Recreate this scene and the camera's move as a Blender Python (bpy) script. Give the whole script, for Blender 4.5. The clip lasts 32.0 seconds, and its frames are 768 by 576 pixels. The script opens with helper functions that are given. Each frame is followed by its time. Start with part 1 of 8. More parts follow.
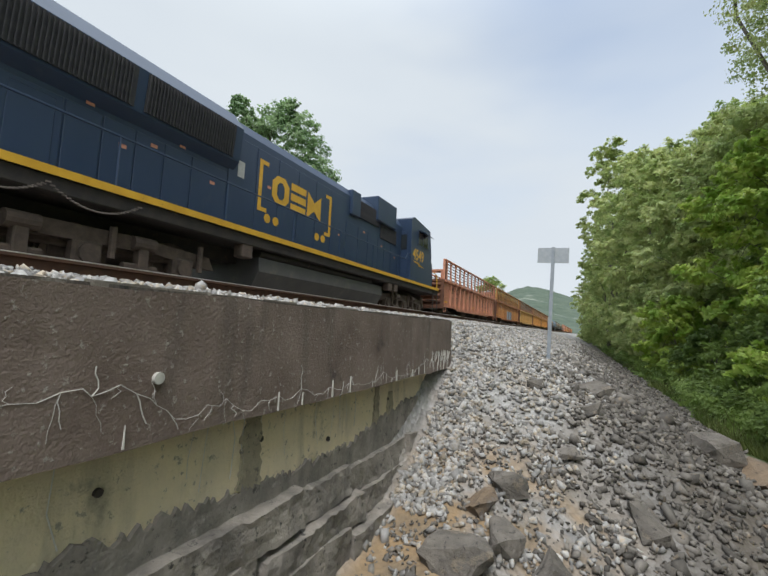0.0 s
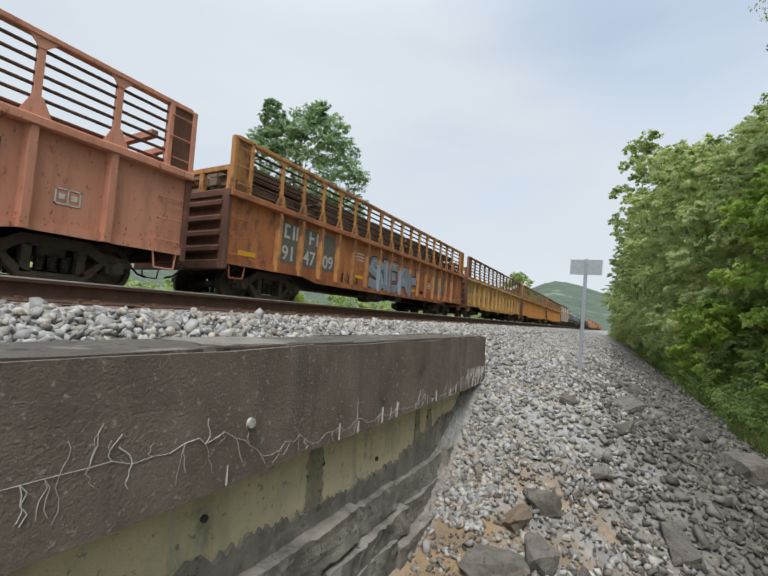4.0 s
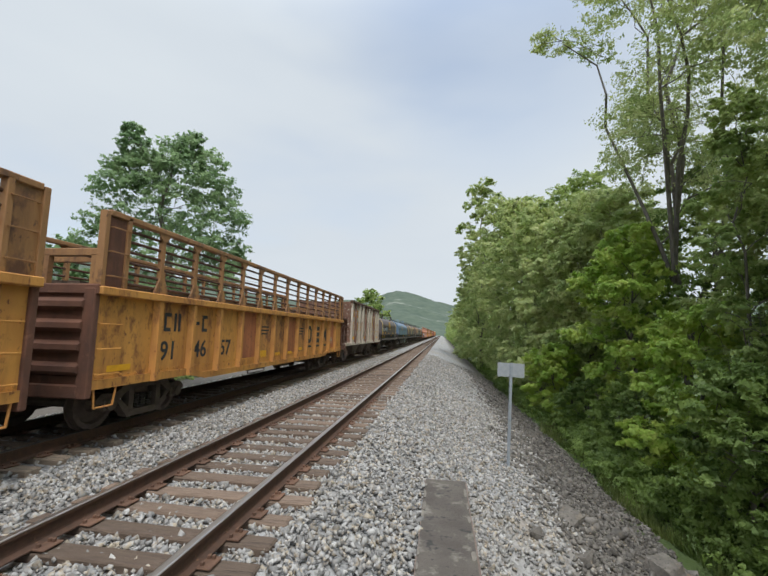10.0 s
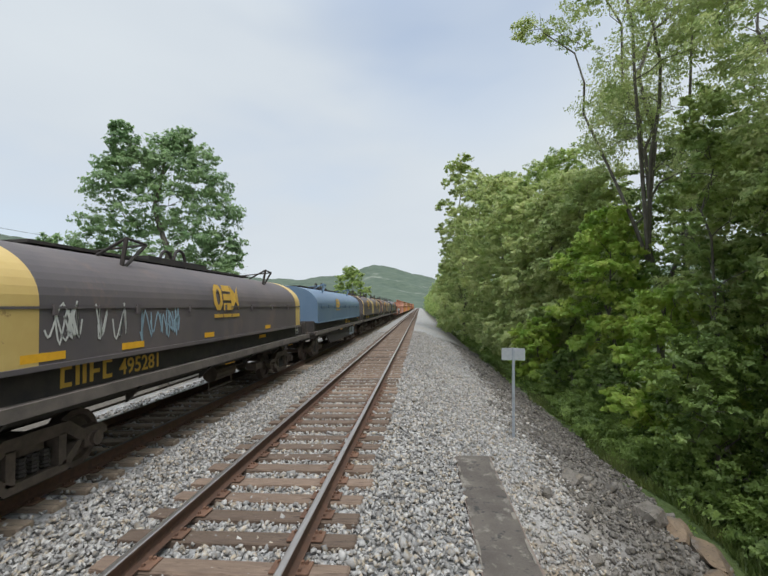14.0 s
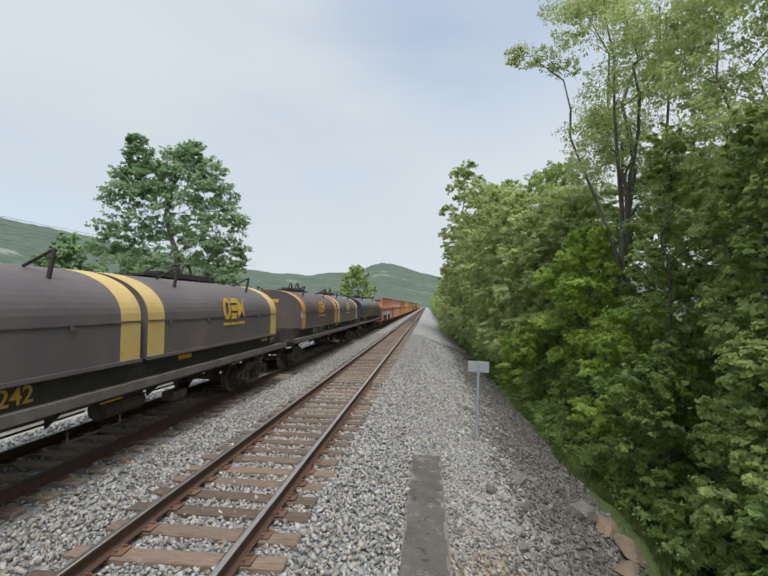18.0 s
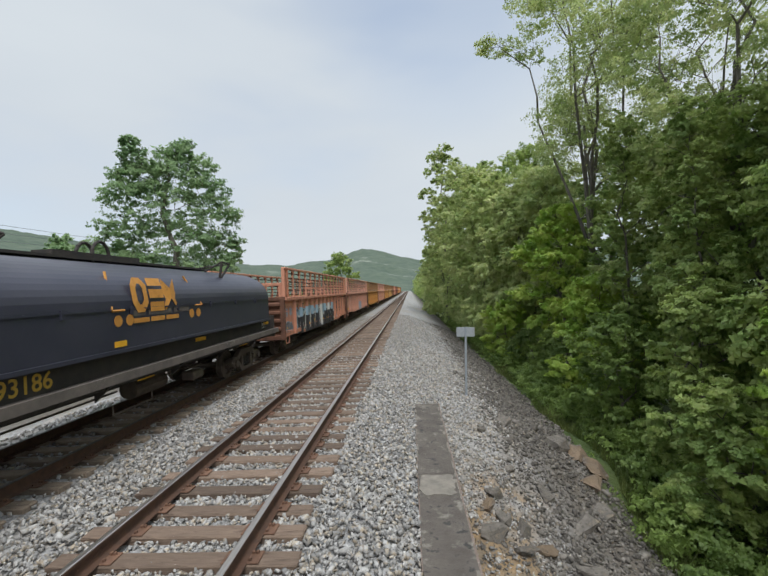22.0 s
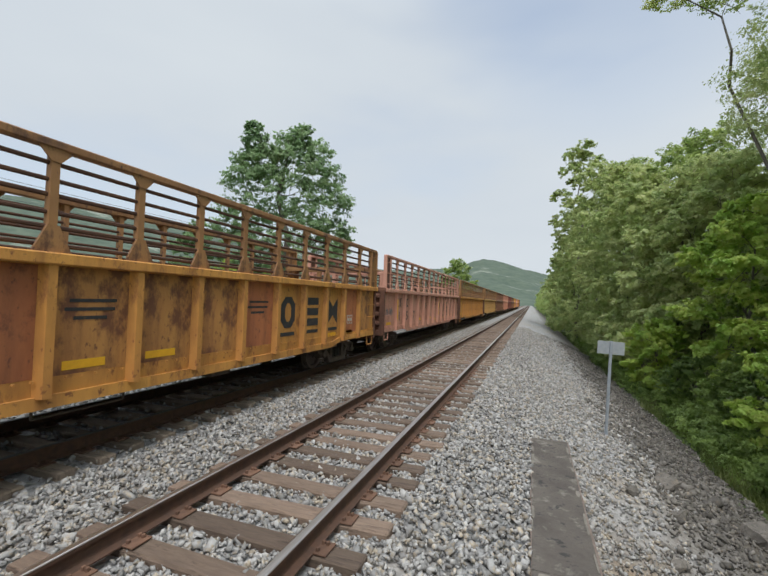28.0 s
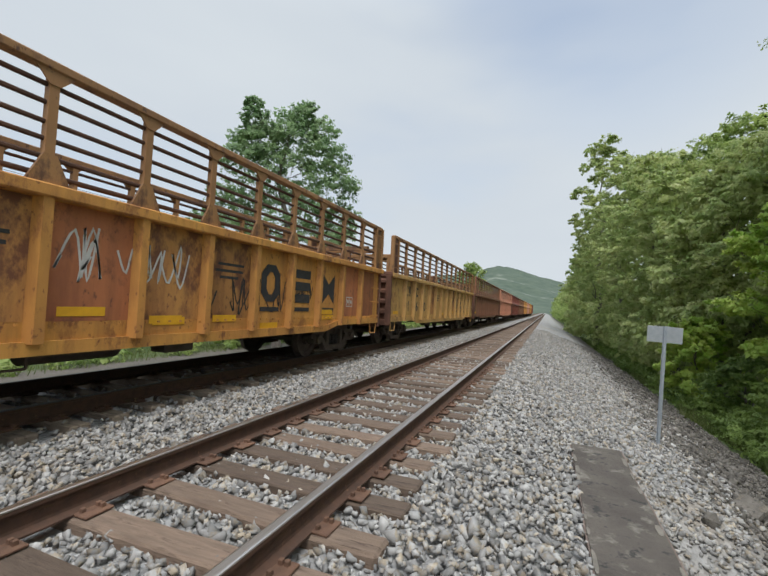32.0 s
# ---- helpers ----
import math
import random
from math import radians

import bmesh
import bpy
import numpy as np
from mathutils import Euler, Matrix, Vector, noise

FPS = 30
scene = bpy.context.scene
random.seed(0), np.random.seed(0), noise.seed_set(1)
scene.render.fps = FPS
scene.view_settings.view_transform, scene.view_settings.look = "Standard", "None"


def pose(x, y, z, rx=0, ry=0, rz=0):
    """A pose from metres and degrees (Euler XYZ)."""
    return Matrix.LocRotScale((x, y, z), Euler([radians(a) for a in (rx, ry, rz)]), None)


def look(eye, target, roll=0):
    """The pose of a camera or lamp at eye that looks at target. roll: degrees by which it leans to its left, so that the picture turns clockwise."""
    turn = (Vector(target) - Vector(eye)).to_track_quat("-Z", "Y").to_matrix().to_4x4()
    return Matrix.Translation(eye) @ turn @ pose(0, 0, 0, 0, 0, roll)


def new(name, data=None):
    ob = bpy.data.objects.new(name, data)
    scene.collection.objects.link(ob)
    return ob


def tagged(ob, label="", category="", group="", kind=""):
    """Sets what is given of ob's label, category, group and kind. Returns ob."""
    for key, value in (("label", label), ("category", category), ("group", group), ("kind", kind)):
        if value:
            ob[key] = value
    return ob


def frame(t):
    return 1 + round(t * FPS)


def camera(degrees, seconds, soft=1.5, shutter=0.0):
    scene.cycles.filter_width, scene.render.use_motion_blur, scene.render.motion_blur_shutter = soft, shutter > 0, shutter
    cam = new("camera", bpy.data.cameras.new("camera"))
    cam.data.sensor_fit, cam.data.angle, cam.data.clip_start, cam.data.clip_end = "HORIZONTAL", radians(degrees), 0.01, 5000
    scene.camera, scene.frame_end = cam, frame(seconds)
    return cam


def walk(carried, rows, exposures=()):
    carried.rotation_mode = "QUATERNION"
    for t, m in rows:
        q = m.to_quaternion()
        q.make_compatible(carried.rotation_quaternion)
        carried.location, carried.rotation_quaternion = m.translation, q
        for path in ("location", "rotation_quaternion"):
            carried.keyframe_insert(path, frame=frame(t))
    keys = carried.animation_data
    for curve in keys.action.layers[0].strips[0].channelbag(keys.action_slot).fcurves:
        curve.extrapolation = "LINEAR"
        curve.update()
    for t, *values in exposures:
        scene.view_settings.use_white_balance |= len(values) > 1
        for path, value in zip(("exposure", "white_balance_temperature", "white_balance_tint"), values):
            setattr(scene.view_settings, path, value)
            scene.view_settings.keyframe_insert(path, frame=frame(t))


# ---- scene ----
cam = camera(85.0, 32.0, soft=1.6)
PATH = [
    (0.0, 3.921, -5.466, -0.434, 95.086, -2.596, 25.02),
    (0.5, 3.865, -5.088, -0.555, 96.383, -2.761, 25.704),
    (1.0, 3.786, -4.749, -0.685, 98.924, -2.245, 25.426),
    (1.5, 3.765, -4.507, -0.809, 99.451, -2.571, 25.14),
    (2.0, 3.817, -4.404, -0.901, 101.351, -3.525, 25.234),
    (2.5, 3.869, -4.495, -1.001, 99.385, -4.161, 26.327),
    (4.5, 3.88, -6.237, 0.409, 90.949, -1.899, 29.02),
    (5.0, 3.696, -6.505, 0.961, 88.214, 0.34, 28.6),
    (5.5, 3.438, -6.635, 1.172, 90.442, 2.785, 22.016),
    (6.0, 3.176, -6.689, 1.151, 91.307, -2.262, 22.169),
    (6.5, 2.812, -6.737, 1.081, 91.531, -2.273, 19.914),
    (7.0, 2.343, -6.791, 1.237, 91.593, 2.988, 16.179),
    (7.5, 1.93, -6.797, 1.675, 90.423, 6.663, 10.259),
    (8.0, 1.756, -6.724, 1.994, 89.457, 9.319, 5.522),
    (8.5, 1.862, -6.6, 2.195, 91.479, 4.062, 6.294),
    (9.0, 2.055, -6.46, 2.146, 94.173, -1.03, 7.349),
    (9.5, 2.099, -6.348, 1.877, 94.556, -1.31, 7.693),
    (10.0, 1.997, -6.319, 1.737, 96.111, -1.476, 7.828),
    (10.5, 1.773, -6.337, 1.735, 94.692, 1.535, 6.29),
    (11.0, 1.557, -6.396, 1.776, 92.717, 5.611, 4.771),
    (11.5, 1.452, -6.467, 1.822, 93.008, 3.842, 4.539),
    (12.0, 1.445, -6.581, 1.902, 92.905, 3.969, 4.534),
    (12.5, 1.523, -6.761, 2.005, 92.976, 0.396, 5.204),
    (13.0, 1.562, -6.954, 2.102, 93.108, -1.963, 5.989),
    (13.5, 1.502, -7.198, 2.21, 92.926, -2.195, 6.369),
    (14.0, 1.259, -7.335, 2.228, 92.567, 1.376, 4.887),
    (14.5, 1.035, -7.502, 2.272, 92.103, 6.533, -2.94),
    (16.5, 0.98, -8.08, 2.558, 92.096, 6.658, -4.871),
    (17.0, 1.301, -8.211, 2.678, 91.687, 4.918, -4.244),
    (17.5, 1.7, -8.326, 2.713, 92.094, 0.216, 1.834),
    (18.0, 2.081, -8.511, 2.656, 92.287, -0.48, 5.891),
    (18.5, 2.342, -8.75, 2.489, 92.266, -0.325, 6.644),
    (19.0, 2.579, -9.033, 2.408, 92.546, -0.148, 12.03),
    (19.5, 2.708, -9.29, 2.473, 92.431, -0.553, 14.494),
    (20.0, 2.699, -9.534, 2.685, 92.365, -0.142, 14.602),
    (20.5, 2.492, -9.64, 2.811, 92.732, -0.671, 14.182),
    (21.0, 2.263, -9.838, 2.863, 92.151, 2.828, 9.51),
    (21.5, 2.02, -9.986, 2.73, 91.548, 1.554, 5.452),
    (22.0, 1.792, -10.057, 2.433, 90.262, 2.775, 3.462),
    (22.5, 1.578, -10.034, 1.948, 91.346, 2.71, -0.962),
    (23.0, 1.42, -9.998, 1.655, 90.889, 0.308, -0.39),
    (23.5, 1.275, -9.9, 1.648, 90.194, 0.686, -0.447),
    (24.0, 1.257, -9.762, 1.737, 90.308, 4.84, -4.697),
    (24.5, 1.448, -9.622, 1.732, 91.044, -0.388, -3.372),
    (25.0, 1.734, -9.49, 1.537, 91.388, -2.2, 1.949),
    (25.5, 1.978, -9.278, 1.515, 91.159, -2.26, 5.727),
    (26.0, 2.093, -9.036, 1.719, 90.969, -1.401, 13.035),
    (26.5, 2.068, -8.81, 1.98, 91.295, -1.063, 15.945),
    (28.5, 1.602, -7.285, 1.912, 91.583, -0.678, 21.12),
    (29.0, 1.513, -6.887, 1.519, 91.486, 4.056, 21.218),
    (29.5, 1.498, -6.527, 1.116, 93.928, 4.291, 21.097),
    (30.0, 1.61, -6.244, 0.884, 94.197, 0.214, 21.307),
    (30.5, 1.719, -6.071, 0.798, 93.84, -1.653, 21.912),
    (31.0, 1.744, -5.999, 0.868, 93.034, -2.265, 21.856),
    (31.5, 1.658, -5.971, 1.054, 92.508, -2.485, 21.824),
    (32.0, 1.447, -5.96, 1.324, 92.223, -2.806, 21.182),
]
EXPOSURES = [(0.0, 0.07), (2.5, 0.07), (6.0, 0.04), (10.0, 0.0), (18.0, -0.02), (20.0, -0.04), (23.0, -0.06), (32.0, -0.07)]
walk(cam, [(t, pose(x, y, z, rx, ry, rz)) for t, x, y, z, rx, ry, rz in PATH], EXPOSURES)

# ---- light: a bright, thinly overcast sky with a soft sun behind the cloud ----
SUN_UP, SUN_ROUND = radians(60), radians(160)
world = bpy.data.worlds.new("world")
scene.world = world
world.use_nodes = True
wn, wl = world.node_tree.nodes, world.node_tree.links
wn.clear()
w_out, w_bg = wn.new("ShaderNodeOutputWorld"), wn.new("ShaderNodeBackground")
w_sky = wn.new("ShaderNodeTexSky")
w_sky.sky_type, w_sky.sun_disc, w_sky.sun_elevation, w_sky.sun_rotation = "NISHITA", False, SUN_UP, SUN_ROUND
w_co, w_map, w_noise, w_ramp, w_mix, w_soft = (wn.new("ShaderNode" + k) for k in ("TexCoord", "Mapping", "TexNoise", "ValToRGB", "MixRGB", "ValToRGB"))
w_map.inputs["Scale"].default_value = (1.3, 1.3, 3.6)
w_map.inputs["Location"].default_value = (0.35, 0.1, 0.6)
w_noise.inputs["Scale"].default_value, w_noise.inputs["Detail"].default_value, w_noise.inputs["Roughness"].default_value = 0.9, 4, 0.5
w_ramp.color_ramp.elements[0].position, w_ramp.color_ramp.elements[1].position = 0.30, 0.50
w_ramp.color_ramp.elements[0].color, w_ramp.color_ramp.elements[1].color = (0.76, 0.76, 0.76, 1), (1, 1, 1, 1)
w_soft.color_ramp.elements[0].color, w_soft.color_ramp.elements[1].color = (0.645, 0.71, 0.78, 1), (0.715, 0.775, 0.825, 1)
w_soft.color_ramp.elements[0].position, w_soft.color_ramp.elements[1].position = 0.40, 0.72
w_dim = wn.new("ShaderNodeMixRGB")
w_dim.blend_type, w_dim.inputs["Fac"].default_value, w_dim.inputs["Color2"].default_value = "MULTIPLY", 1.0, (0.23, 0.23, 0.225, 1)
wl.new(w_co.outputs["Generated"], w_map.inputs["Vector"])
wl.new(w_map.outputs["Vector"], w_noise.inputs["Vector"])
wl.new(w_noise.outputs["Fac"], w_ramp.inputs["Fac"])
wl.new(w_noise.outputs["Fac"], w_soft.inputs["Fac"])
wl.new(w_sky.outputs["Color"], w_dim.inputs["Color1"])
# one thin place in the cloud where the blue shows faintly, high over the wood
w_dot, w_gap, w_cut = wn.new("ShaderNodeVectorMath"), wn.new("ShaderNodeMapRange"), wn.new("ShaderNodeMath")
w_dot.operation, w_dot.inputs[1].default_value = "DOT_PRODUCT", (0.12, 0.79, 0.60)
w_gap.interpolation_type = "SMOOTHSTEP"
w_gap.inputs["From Min"].default_value, w_gap.inputs["From Max"].default_value, w_gap.inputs["To Max"].default_value = 0.935, 1.0, 0.30
w_cut.operation, w_cut.use_clamp = "SUBTRACT", True
wl.new(w_co.outputs["Generated"], w_dot.inputs[0])
wl.new(w_dot.outputs["Value"], w_gap.inputs["Value"])
wl.new(w_ramp.outputs["Color"], w_cut.inputs[0])
wl.new(w_gap.outputs["Result"], w_cut.inputs[1])
wl.new(w_cut.outputs[0], w_mix.inputs["Fac"])
wl.new(w_dim.outputs["Color"], w_mix.inputs["Color1"])
wl.new(w_soft.outputs["Color"], w_mix.inputs["Color2"])
# an overcast sky is brightest overhead
w_up, w_rise, w_over = wn.new("ShaderNodeSeparateXYZ"), wn.new("ShaderNodeMapRange"), wn.new("ShaderNodeVectorMath")
w_rise.interpolation_type, w_over.operation = "SMOOTHSTEP", "SCALE"
w_rise.inputs["From Min"].default_value, w_rise.inputs["From Max"].default_value = 0.55, 1.0
w_rise.inputs["To Min"].default_value, w_rise.inputs["To Max"].default_value = 1.0, 2.1
wl.new(w_co.outputs["Generated"], w_up.inputs[0])
wl.new(w_up.outputs["Z"], w_rise.inputs["Value"])
wl.new(w_mix.outputs["Color"], w_over.inputs[0])
wl.new(w_rise.outputs["Result"], w_over.inputs["Scale"])
wl.new(w_over.outputs["Vector"], w_bg.inputs["Color"])
wl.new(w_bg.outputs["Background"], w_out.inputs["Surface"])
w_bg.inputs["Strength"].default_value = 1.0
sun = new("sun", bpy.data.lights.new("sun", "SUN"))
sun.data.energy, sun.data.angle, sun.data.color = 2.5, radians(25), (1.0, 0.98, 0.95)
sun.matrix_basis = look((0, 0, 50), (-50 * math.cos(SUN_UP) * math.sin(SUN_ROUND), -50 * math.cos(SUN_UP) * math.cos(SUN_ROUND), 50 - 50 * math.sin(SUN_UP)))


# ---- materials ----
def surf(name, a, b, scale=4.0, rough=0.7, metal=0.0, bump=0.0, bump_scale=40.0, worn=None, worn_at=0.6, worn_scale=2.0, stretch=(1, 1, 1), vary=0.0, island=0.0, soft=0.08, spec=0.5, streak=None, speck=None):
    """A mottled surface: colours a and b by one noise, a third, worn colour in patches by another, and fine relief."""
    m = bpy.data.materials.new(name)
    m.use_nodes = True
    n, l = m.node_tree.nodes, m.node_tree.links
    p = n["Principled BSDF"]
    p.inputs["Roughness"].default_value, p.inputs["Metallic"].default_value = rough, metal
    p.inputs["Specular IOR Level"].default_value = spec
    co, mp = n.new("ShaderNodeTexCoord"), n.new("ShaderNodeMapping")
    mp.inputs["Scale"].default_value = stretch
    l.new(co.outputs["Object"], mp.inputs["Vector"])

    def cloud(s, detail=5.0, rgh=0.6):
        t = n.new("ShaderNodeTexNoise")
        t.inputs["Scale"].default_value, t.inputs["Detail"].default_value, t.inputs["Roughness"].default_value = s, detail, rgh
        l.new(mp.outputs["Vector"], t.inputs["Vector"])
        return t.outputs["Fac"]

    def ramp(fac, lo, hi):
        r = n.new("ShaderNodeMapRange")
        r.inputs["From Min"].default_value, r.inputs["From Max"].default_value = lo, hi
        l.new(fac, r.inputs["Value"])
        return r.outputs["Result"]

    def mix(fac, c1, c2, kind="MIX"):
        x = n.new("ShaderNodeMixRGB")
        x.blend_type = kind
        for sock, v in (("Fac", fac), ("Color1", c1), ("Color2", c2)):
            if isinstance(v, bpy.types.NodeSocket):
                l.new(v, x.inputs[sock])
            else:
                x.inputs[sock].default_value = v if sock == "Fac" else (*v, 1)
        return x.outputs["Color"]
    col = mix(ramp(cloud(scale), 0.35, 0.65), a, b)
    if worn:
        col = mix(ramp(cloud(worn_scale, 8.0, 0.7), worn_at, worn_at + soft), col, worn)
    if streak:
        mp2 = n.new("ShaderNodeMapping")
        mp2.inputs["Scale"].default_value = (1, 1, 0.16)
        l.new(co.outputs["Object"], mp2.inputs["Vector"])
        t = n.new("ShaderNodeTexNoise")
        t.inputs["Scale"].default_value, t.inputs["Detail"].default_value, t.inputs["Roughness"].default_value = 4.2, 5, 0.65
        l.new(mp2.outputs["Vector"], t.inputs["Vector"])
        half = n.new("ShaderNodeMath")
        half.operation, half.inputs[1].default_value = "MULTIPLY", streak[2]
        l.new(ramp(t.outputs["Fac"], streak[1], streak[1] + 0.22), half.inputs[0])
        col = mix(half.outputs[0], col, streak[0])
    if speck:
        col = mix(ramp(cloud(speck[2], 4.0, 0.7), speck[1], speck[1] + 0.07), col, speck[0])
    for amount, node, out in ((vary, "ShaderNodeObjectInfo", "Random"), (island, "ShaderNodeNewGeometry", "Random Per Island")):
        if amount:
            src = n.new(node).outputs[out]
            r = n.new("ShaderNodeMapRange")
            r.inputs["To Min"].default_value, r.inputs["To Max"].default_value = 1 - amount, 1 + amount
            l.new(src, r.inputs["Value"])
            x = n.new("ShaderNodeVectorMath")
            x.operation = "SCALE"
            l.new(col, x.inputs[0])
            l.new(r.outputs["Result"], x.inputs["Scale"])
            col = x.outputs["Vector"]
    l.new(col, p.inputs["Base Color"])
    if bump:
        bp = n.new("ShaderNodeBump")
        bp.inputs["Strength"].default_value, bp.inputs["Distance"].default_value = bump, 0.02
        l.new(cloud(bump_scale, 6.0, 0.65), bp.inputs["Height"])
        l.new(bp.outputs["Normal"], p.inputs["Normal"])
    return m


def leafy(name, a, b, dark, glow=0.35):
    """Leaves: two greens leaf by leaf, a darker green in clumps; each colour is shared between what a blade reflects
    and what it lets through. The tree greens are raised past real leaves, to stand in for light lost inside the crowns.
    """
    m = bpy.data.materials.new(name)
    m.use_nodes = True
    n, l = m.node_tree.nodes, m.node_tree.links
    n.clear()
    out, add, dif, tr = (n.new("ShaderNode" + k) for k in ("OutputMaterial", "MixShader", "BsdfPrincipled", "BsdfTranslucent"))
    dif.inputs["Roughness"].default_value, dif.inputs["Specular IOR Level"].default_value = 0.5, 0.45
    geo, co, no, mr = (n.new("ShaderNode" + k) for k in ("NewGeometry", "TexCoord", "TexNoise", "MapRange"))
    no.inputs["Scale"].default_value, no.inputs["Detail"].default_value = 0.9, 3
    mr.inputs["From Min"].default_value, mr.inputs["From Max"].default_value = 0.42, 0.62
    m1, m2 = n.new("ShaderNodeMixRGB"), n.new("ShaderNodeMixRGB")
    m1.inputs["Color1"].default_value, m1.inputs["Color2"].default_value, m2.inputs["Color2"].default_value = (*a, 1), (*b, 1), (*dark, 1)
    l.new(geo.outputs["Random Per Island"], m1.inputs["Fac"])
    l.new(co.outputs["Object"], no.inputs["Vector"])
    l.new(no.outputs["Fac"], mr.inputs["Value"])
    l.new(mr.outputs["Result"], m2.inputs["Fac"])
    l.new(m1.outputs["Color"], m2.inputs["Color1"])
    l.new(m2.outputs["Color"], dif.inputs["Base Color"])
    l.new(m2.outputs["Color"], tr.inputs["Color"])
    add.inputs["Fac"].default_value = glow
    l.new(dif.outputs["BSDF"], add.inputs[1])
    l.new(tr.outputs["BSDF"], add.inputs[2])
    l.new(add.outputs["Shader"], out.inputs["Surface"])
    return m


def paint(name, a, b, rust, at, scale=1.6, rough=0.6, vary=0.06):
    """Weathered wagon paint: faded in streaks that run down, rust in patches."""
    return surf(name, a, b, scale=1.1, rough=rough, bump=0.25, bump_scale=30, worn=rust, worn_at=at, worn_scale=2.4, stretch=(1, 1, 0.6), vary=vary, soft=0.10, streak=(tuple(0.35 * c + 0.5 * r for c, r in zip(b, rust)), 0.48, 0.6), speck=(rust, 0.60, 10))


RUST = (0.12, 0.045, 0.02)
M_YELLOW = paint("faded yellow paint", (0.66, 0.325, 0.075), (0.50, 0.225, 0.06), (0.22, 0.085, 0.035), 0.55)
M_YELLOW_B = paint("pale yellow paint", (0.60, 0.365, 0.125), (0.49, 0.28, 0.09), (0.235, 0.11, 0.048), 0.55)
M_ORANGE = paint("rusty orange paint", (0.50, 0.19, 0.065), (0.34, 0.115, 0.05), (0.20, 0.085, 0.055), 0.54)
M_PINK = paint("faded pink red paint", (0.632, 0.328, 0.241), (0.552, 0.270, 0.190), (0.287, 0.115, 0.069), 0.60)
M_PINK_B = paint("faded coral paint", (0.621, 0.282, 0.184), (0.529, 0.230, 0.144), (0.276, 0.109, 0.063), 0.60)
M_BROWN = paint("brown rusty paint", (0.286, 0.130, 0.065), (0.195, 0.085, 0.046), (0.091, 0.046, 0.026), 0.55)
M_RUSTPAN = paint("rusted panel", (0.50, 0.185, 0.075), (0.36, 0.12, 0.055), (0.19, 0.075, 0.045), 0.57, vary=0.25)
M_PANRED = paint("dull red panel", (0.30, 0.095, 0.055), (0.22, 0.07, 0.045), (0.40, 0.17, 0.07), 0.58, vary=0.2)
M_FENCE = paint("rusty brown fence", (0.375, 0.194, 0.075), (0.250, 0.125, 0.056), (0.120, 0.060, 0.036), 0.53)
M_YELRUST = paint("yellow gone to rust", (0.58, 0.29, 0.085), (0.42, 0.18, 0.06), (0.18, 0.075, 0.04), 0.50, vary=0.2)
M_PINKRUST = paint("pink gone to rust", (0.552, 0.264, 0.186), (0.432, 0.186, 0.120), (0.230, 0.098, 0.057), 0.54, vary=0.12)
M_DKRED = paint("dark red paint", (0.26, 0.07, 0.045), (0.18, 0.05, 0.035), (0.08, 0.035, 0.02), 0.6)
M_CREAM = surf("dirty cream hopper paint", (0.58, 0.52, 0.44), (0.48, 0.42, 0.34), scale=1.3, rough=0.65, bump=0.25, bump_scale=30, worn=(0.20, 0.09, 0.05), worn_at=0.57, worn_scale=2.2, stretch=(1, 1, 0.35), soft=0.07, streak=((0.24, 0.14, 0.09), 0.50, 0.75), speck=((0.16, 0.075, 0.04), 0.62, 11), vary=0.08)
M_RUSTY = surf("bare rust", (0.11, 0.05, 0.028), (0.065, 0.034, 0.023), scale=5, rough=0.9, bump=0.4, bump_scale=40, worn=(0.17, 0.09, 0.05), worn_at=0.62)
M_RUSTEND = surf("rust-eaten end plate", (0.17, 0.075, 0.045), (0.105, 0.05, 0.034), scale=2.5, rough=0.9, bump=0.4, bump_scale=35, worn=(0.30, 0.15, 0.09), worn_at=0.60, worn_scale=3, soft=0.15, streak=((0.07, 0.038, 0.028), 0.52, 0.8))
M_HOPEND = surf("rusted hopper end", (0.24, 0.13, 0.09), (0.14, 0.07, 0.05), scale=2.2, rough=0.9, bump=0.3, worn=(0.42, 0.36, 0.29), worn_at=0.54, worn_scale=7, soft=0.05, streak=((0.10, 0.05, 0.035), 0.50, 0.7), speck=((0.09, 0.045, 0.03), 0.56, 14))
M_BLACKISH = surf("grimy black steel", (0.030, 0.027, 0.026), (0.05, 0.04, 0.034), scale=4, rough=0.75, bump=0.25, worn=(0.10, 0.07, 0.05), worn_at=0.62, worn_scale=3)
M_TRUCK = surf("brake dust on cast steel", (0.085, 0.065, 0.053), (0.135, 0.10, 0.078), scale=6, rough=0.9, bump=0.3, worn=(0.14, 0.10, 0.075), worn_at=0.6, worn_scale=4)
M_WHEEL = surf("wheel steel", (0.10, 0.075, 0.063), (0.15, 0.11, 0.09), scale=7, rough=0.65, metal=0.3, bump=0.2)
M_HOOD = surf("dusty grey hood", (0.105, 0.092, 0.095), (0.14, 0.117, 0.113), scale=0.9, rough=0.6, spec=0.3, bump=0.1, bump_scale=12, worn=(0.20, 0.14, 0.115), worn_at=0.57, worn_scale=1.1, stretch=(1, 1, 0.6), soft=0.2)
M_HOODN = surf("navy hood", (0.035, 0.036, 0.055), (0.05, 0.05, 0.07), scale=0.9, rough=0.38, bump=0.08, bump_scale=12, worn=(0.12, 0.11, 0.12), worn_at=0.66, worn_scale=1.3, soft=0.2)
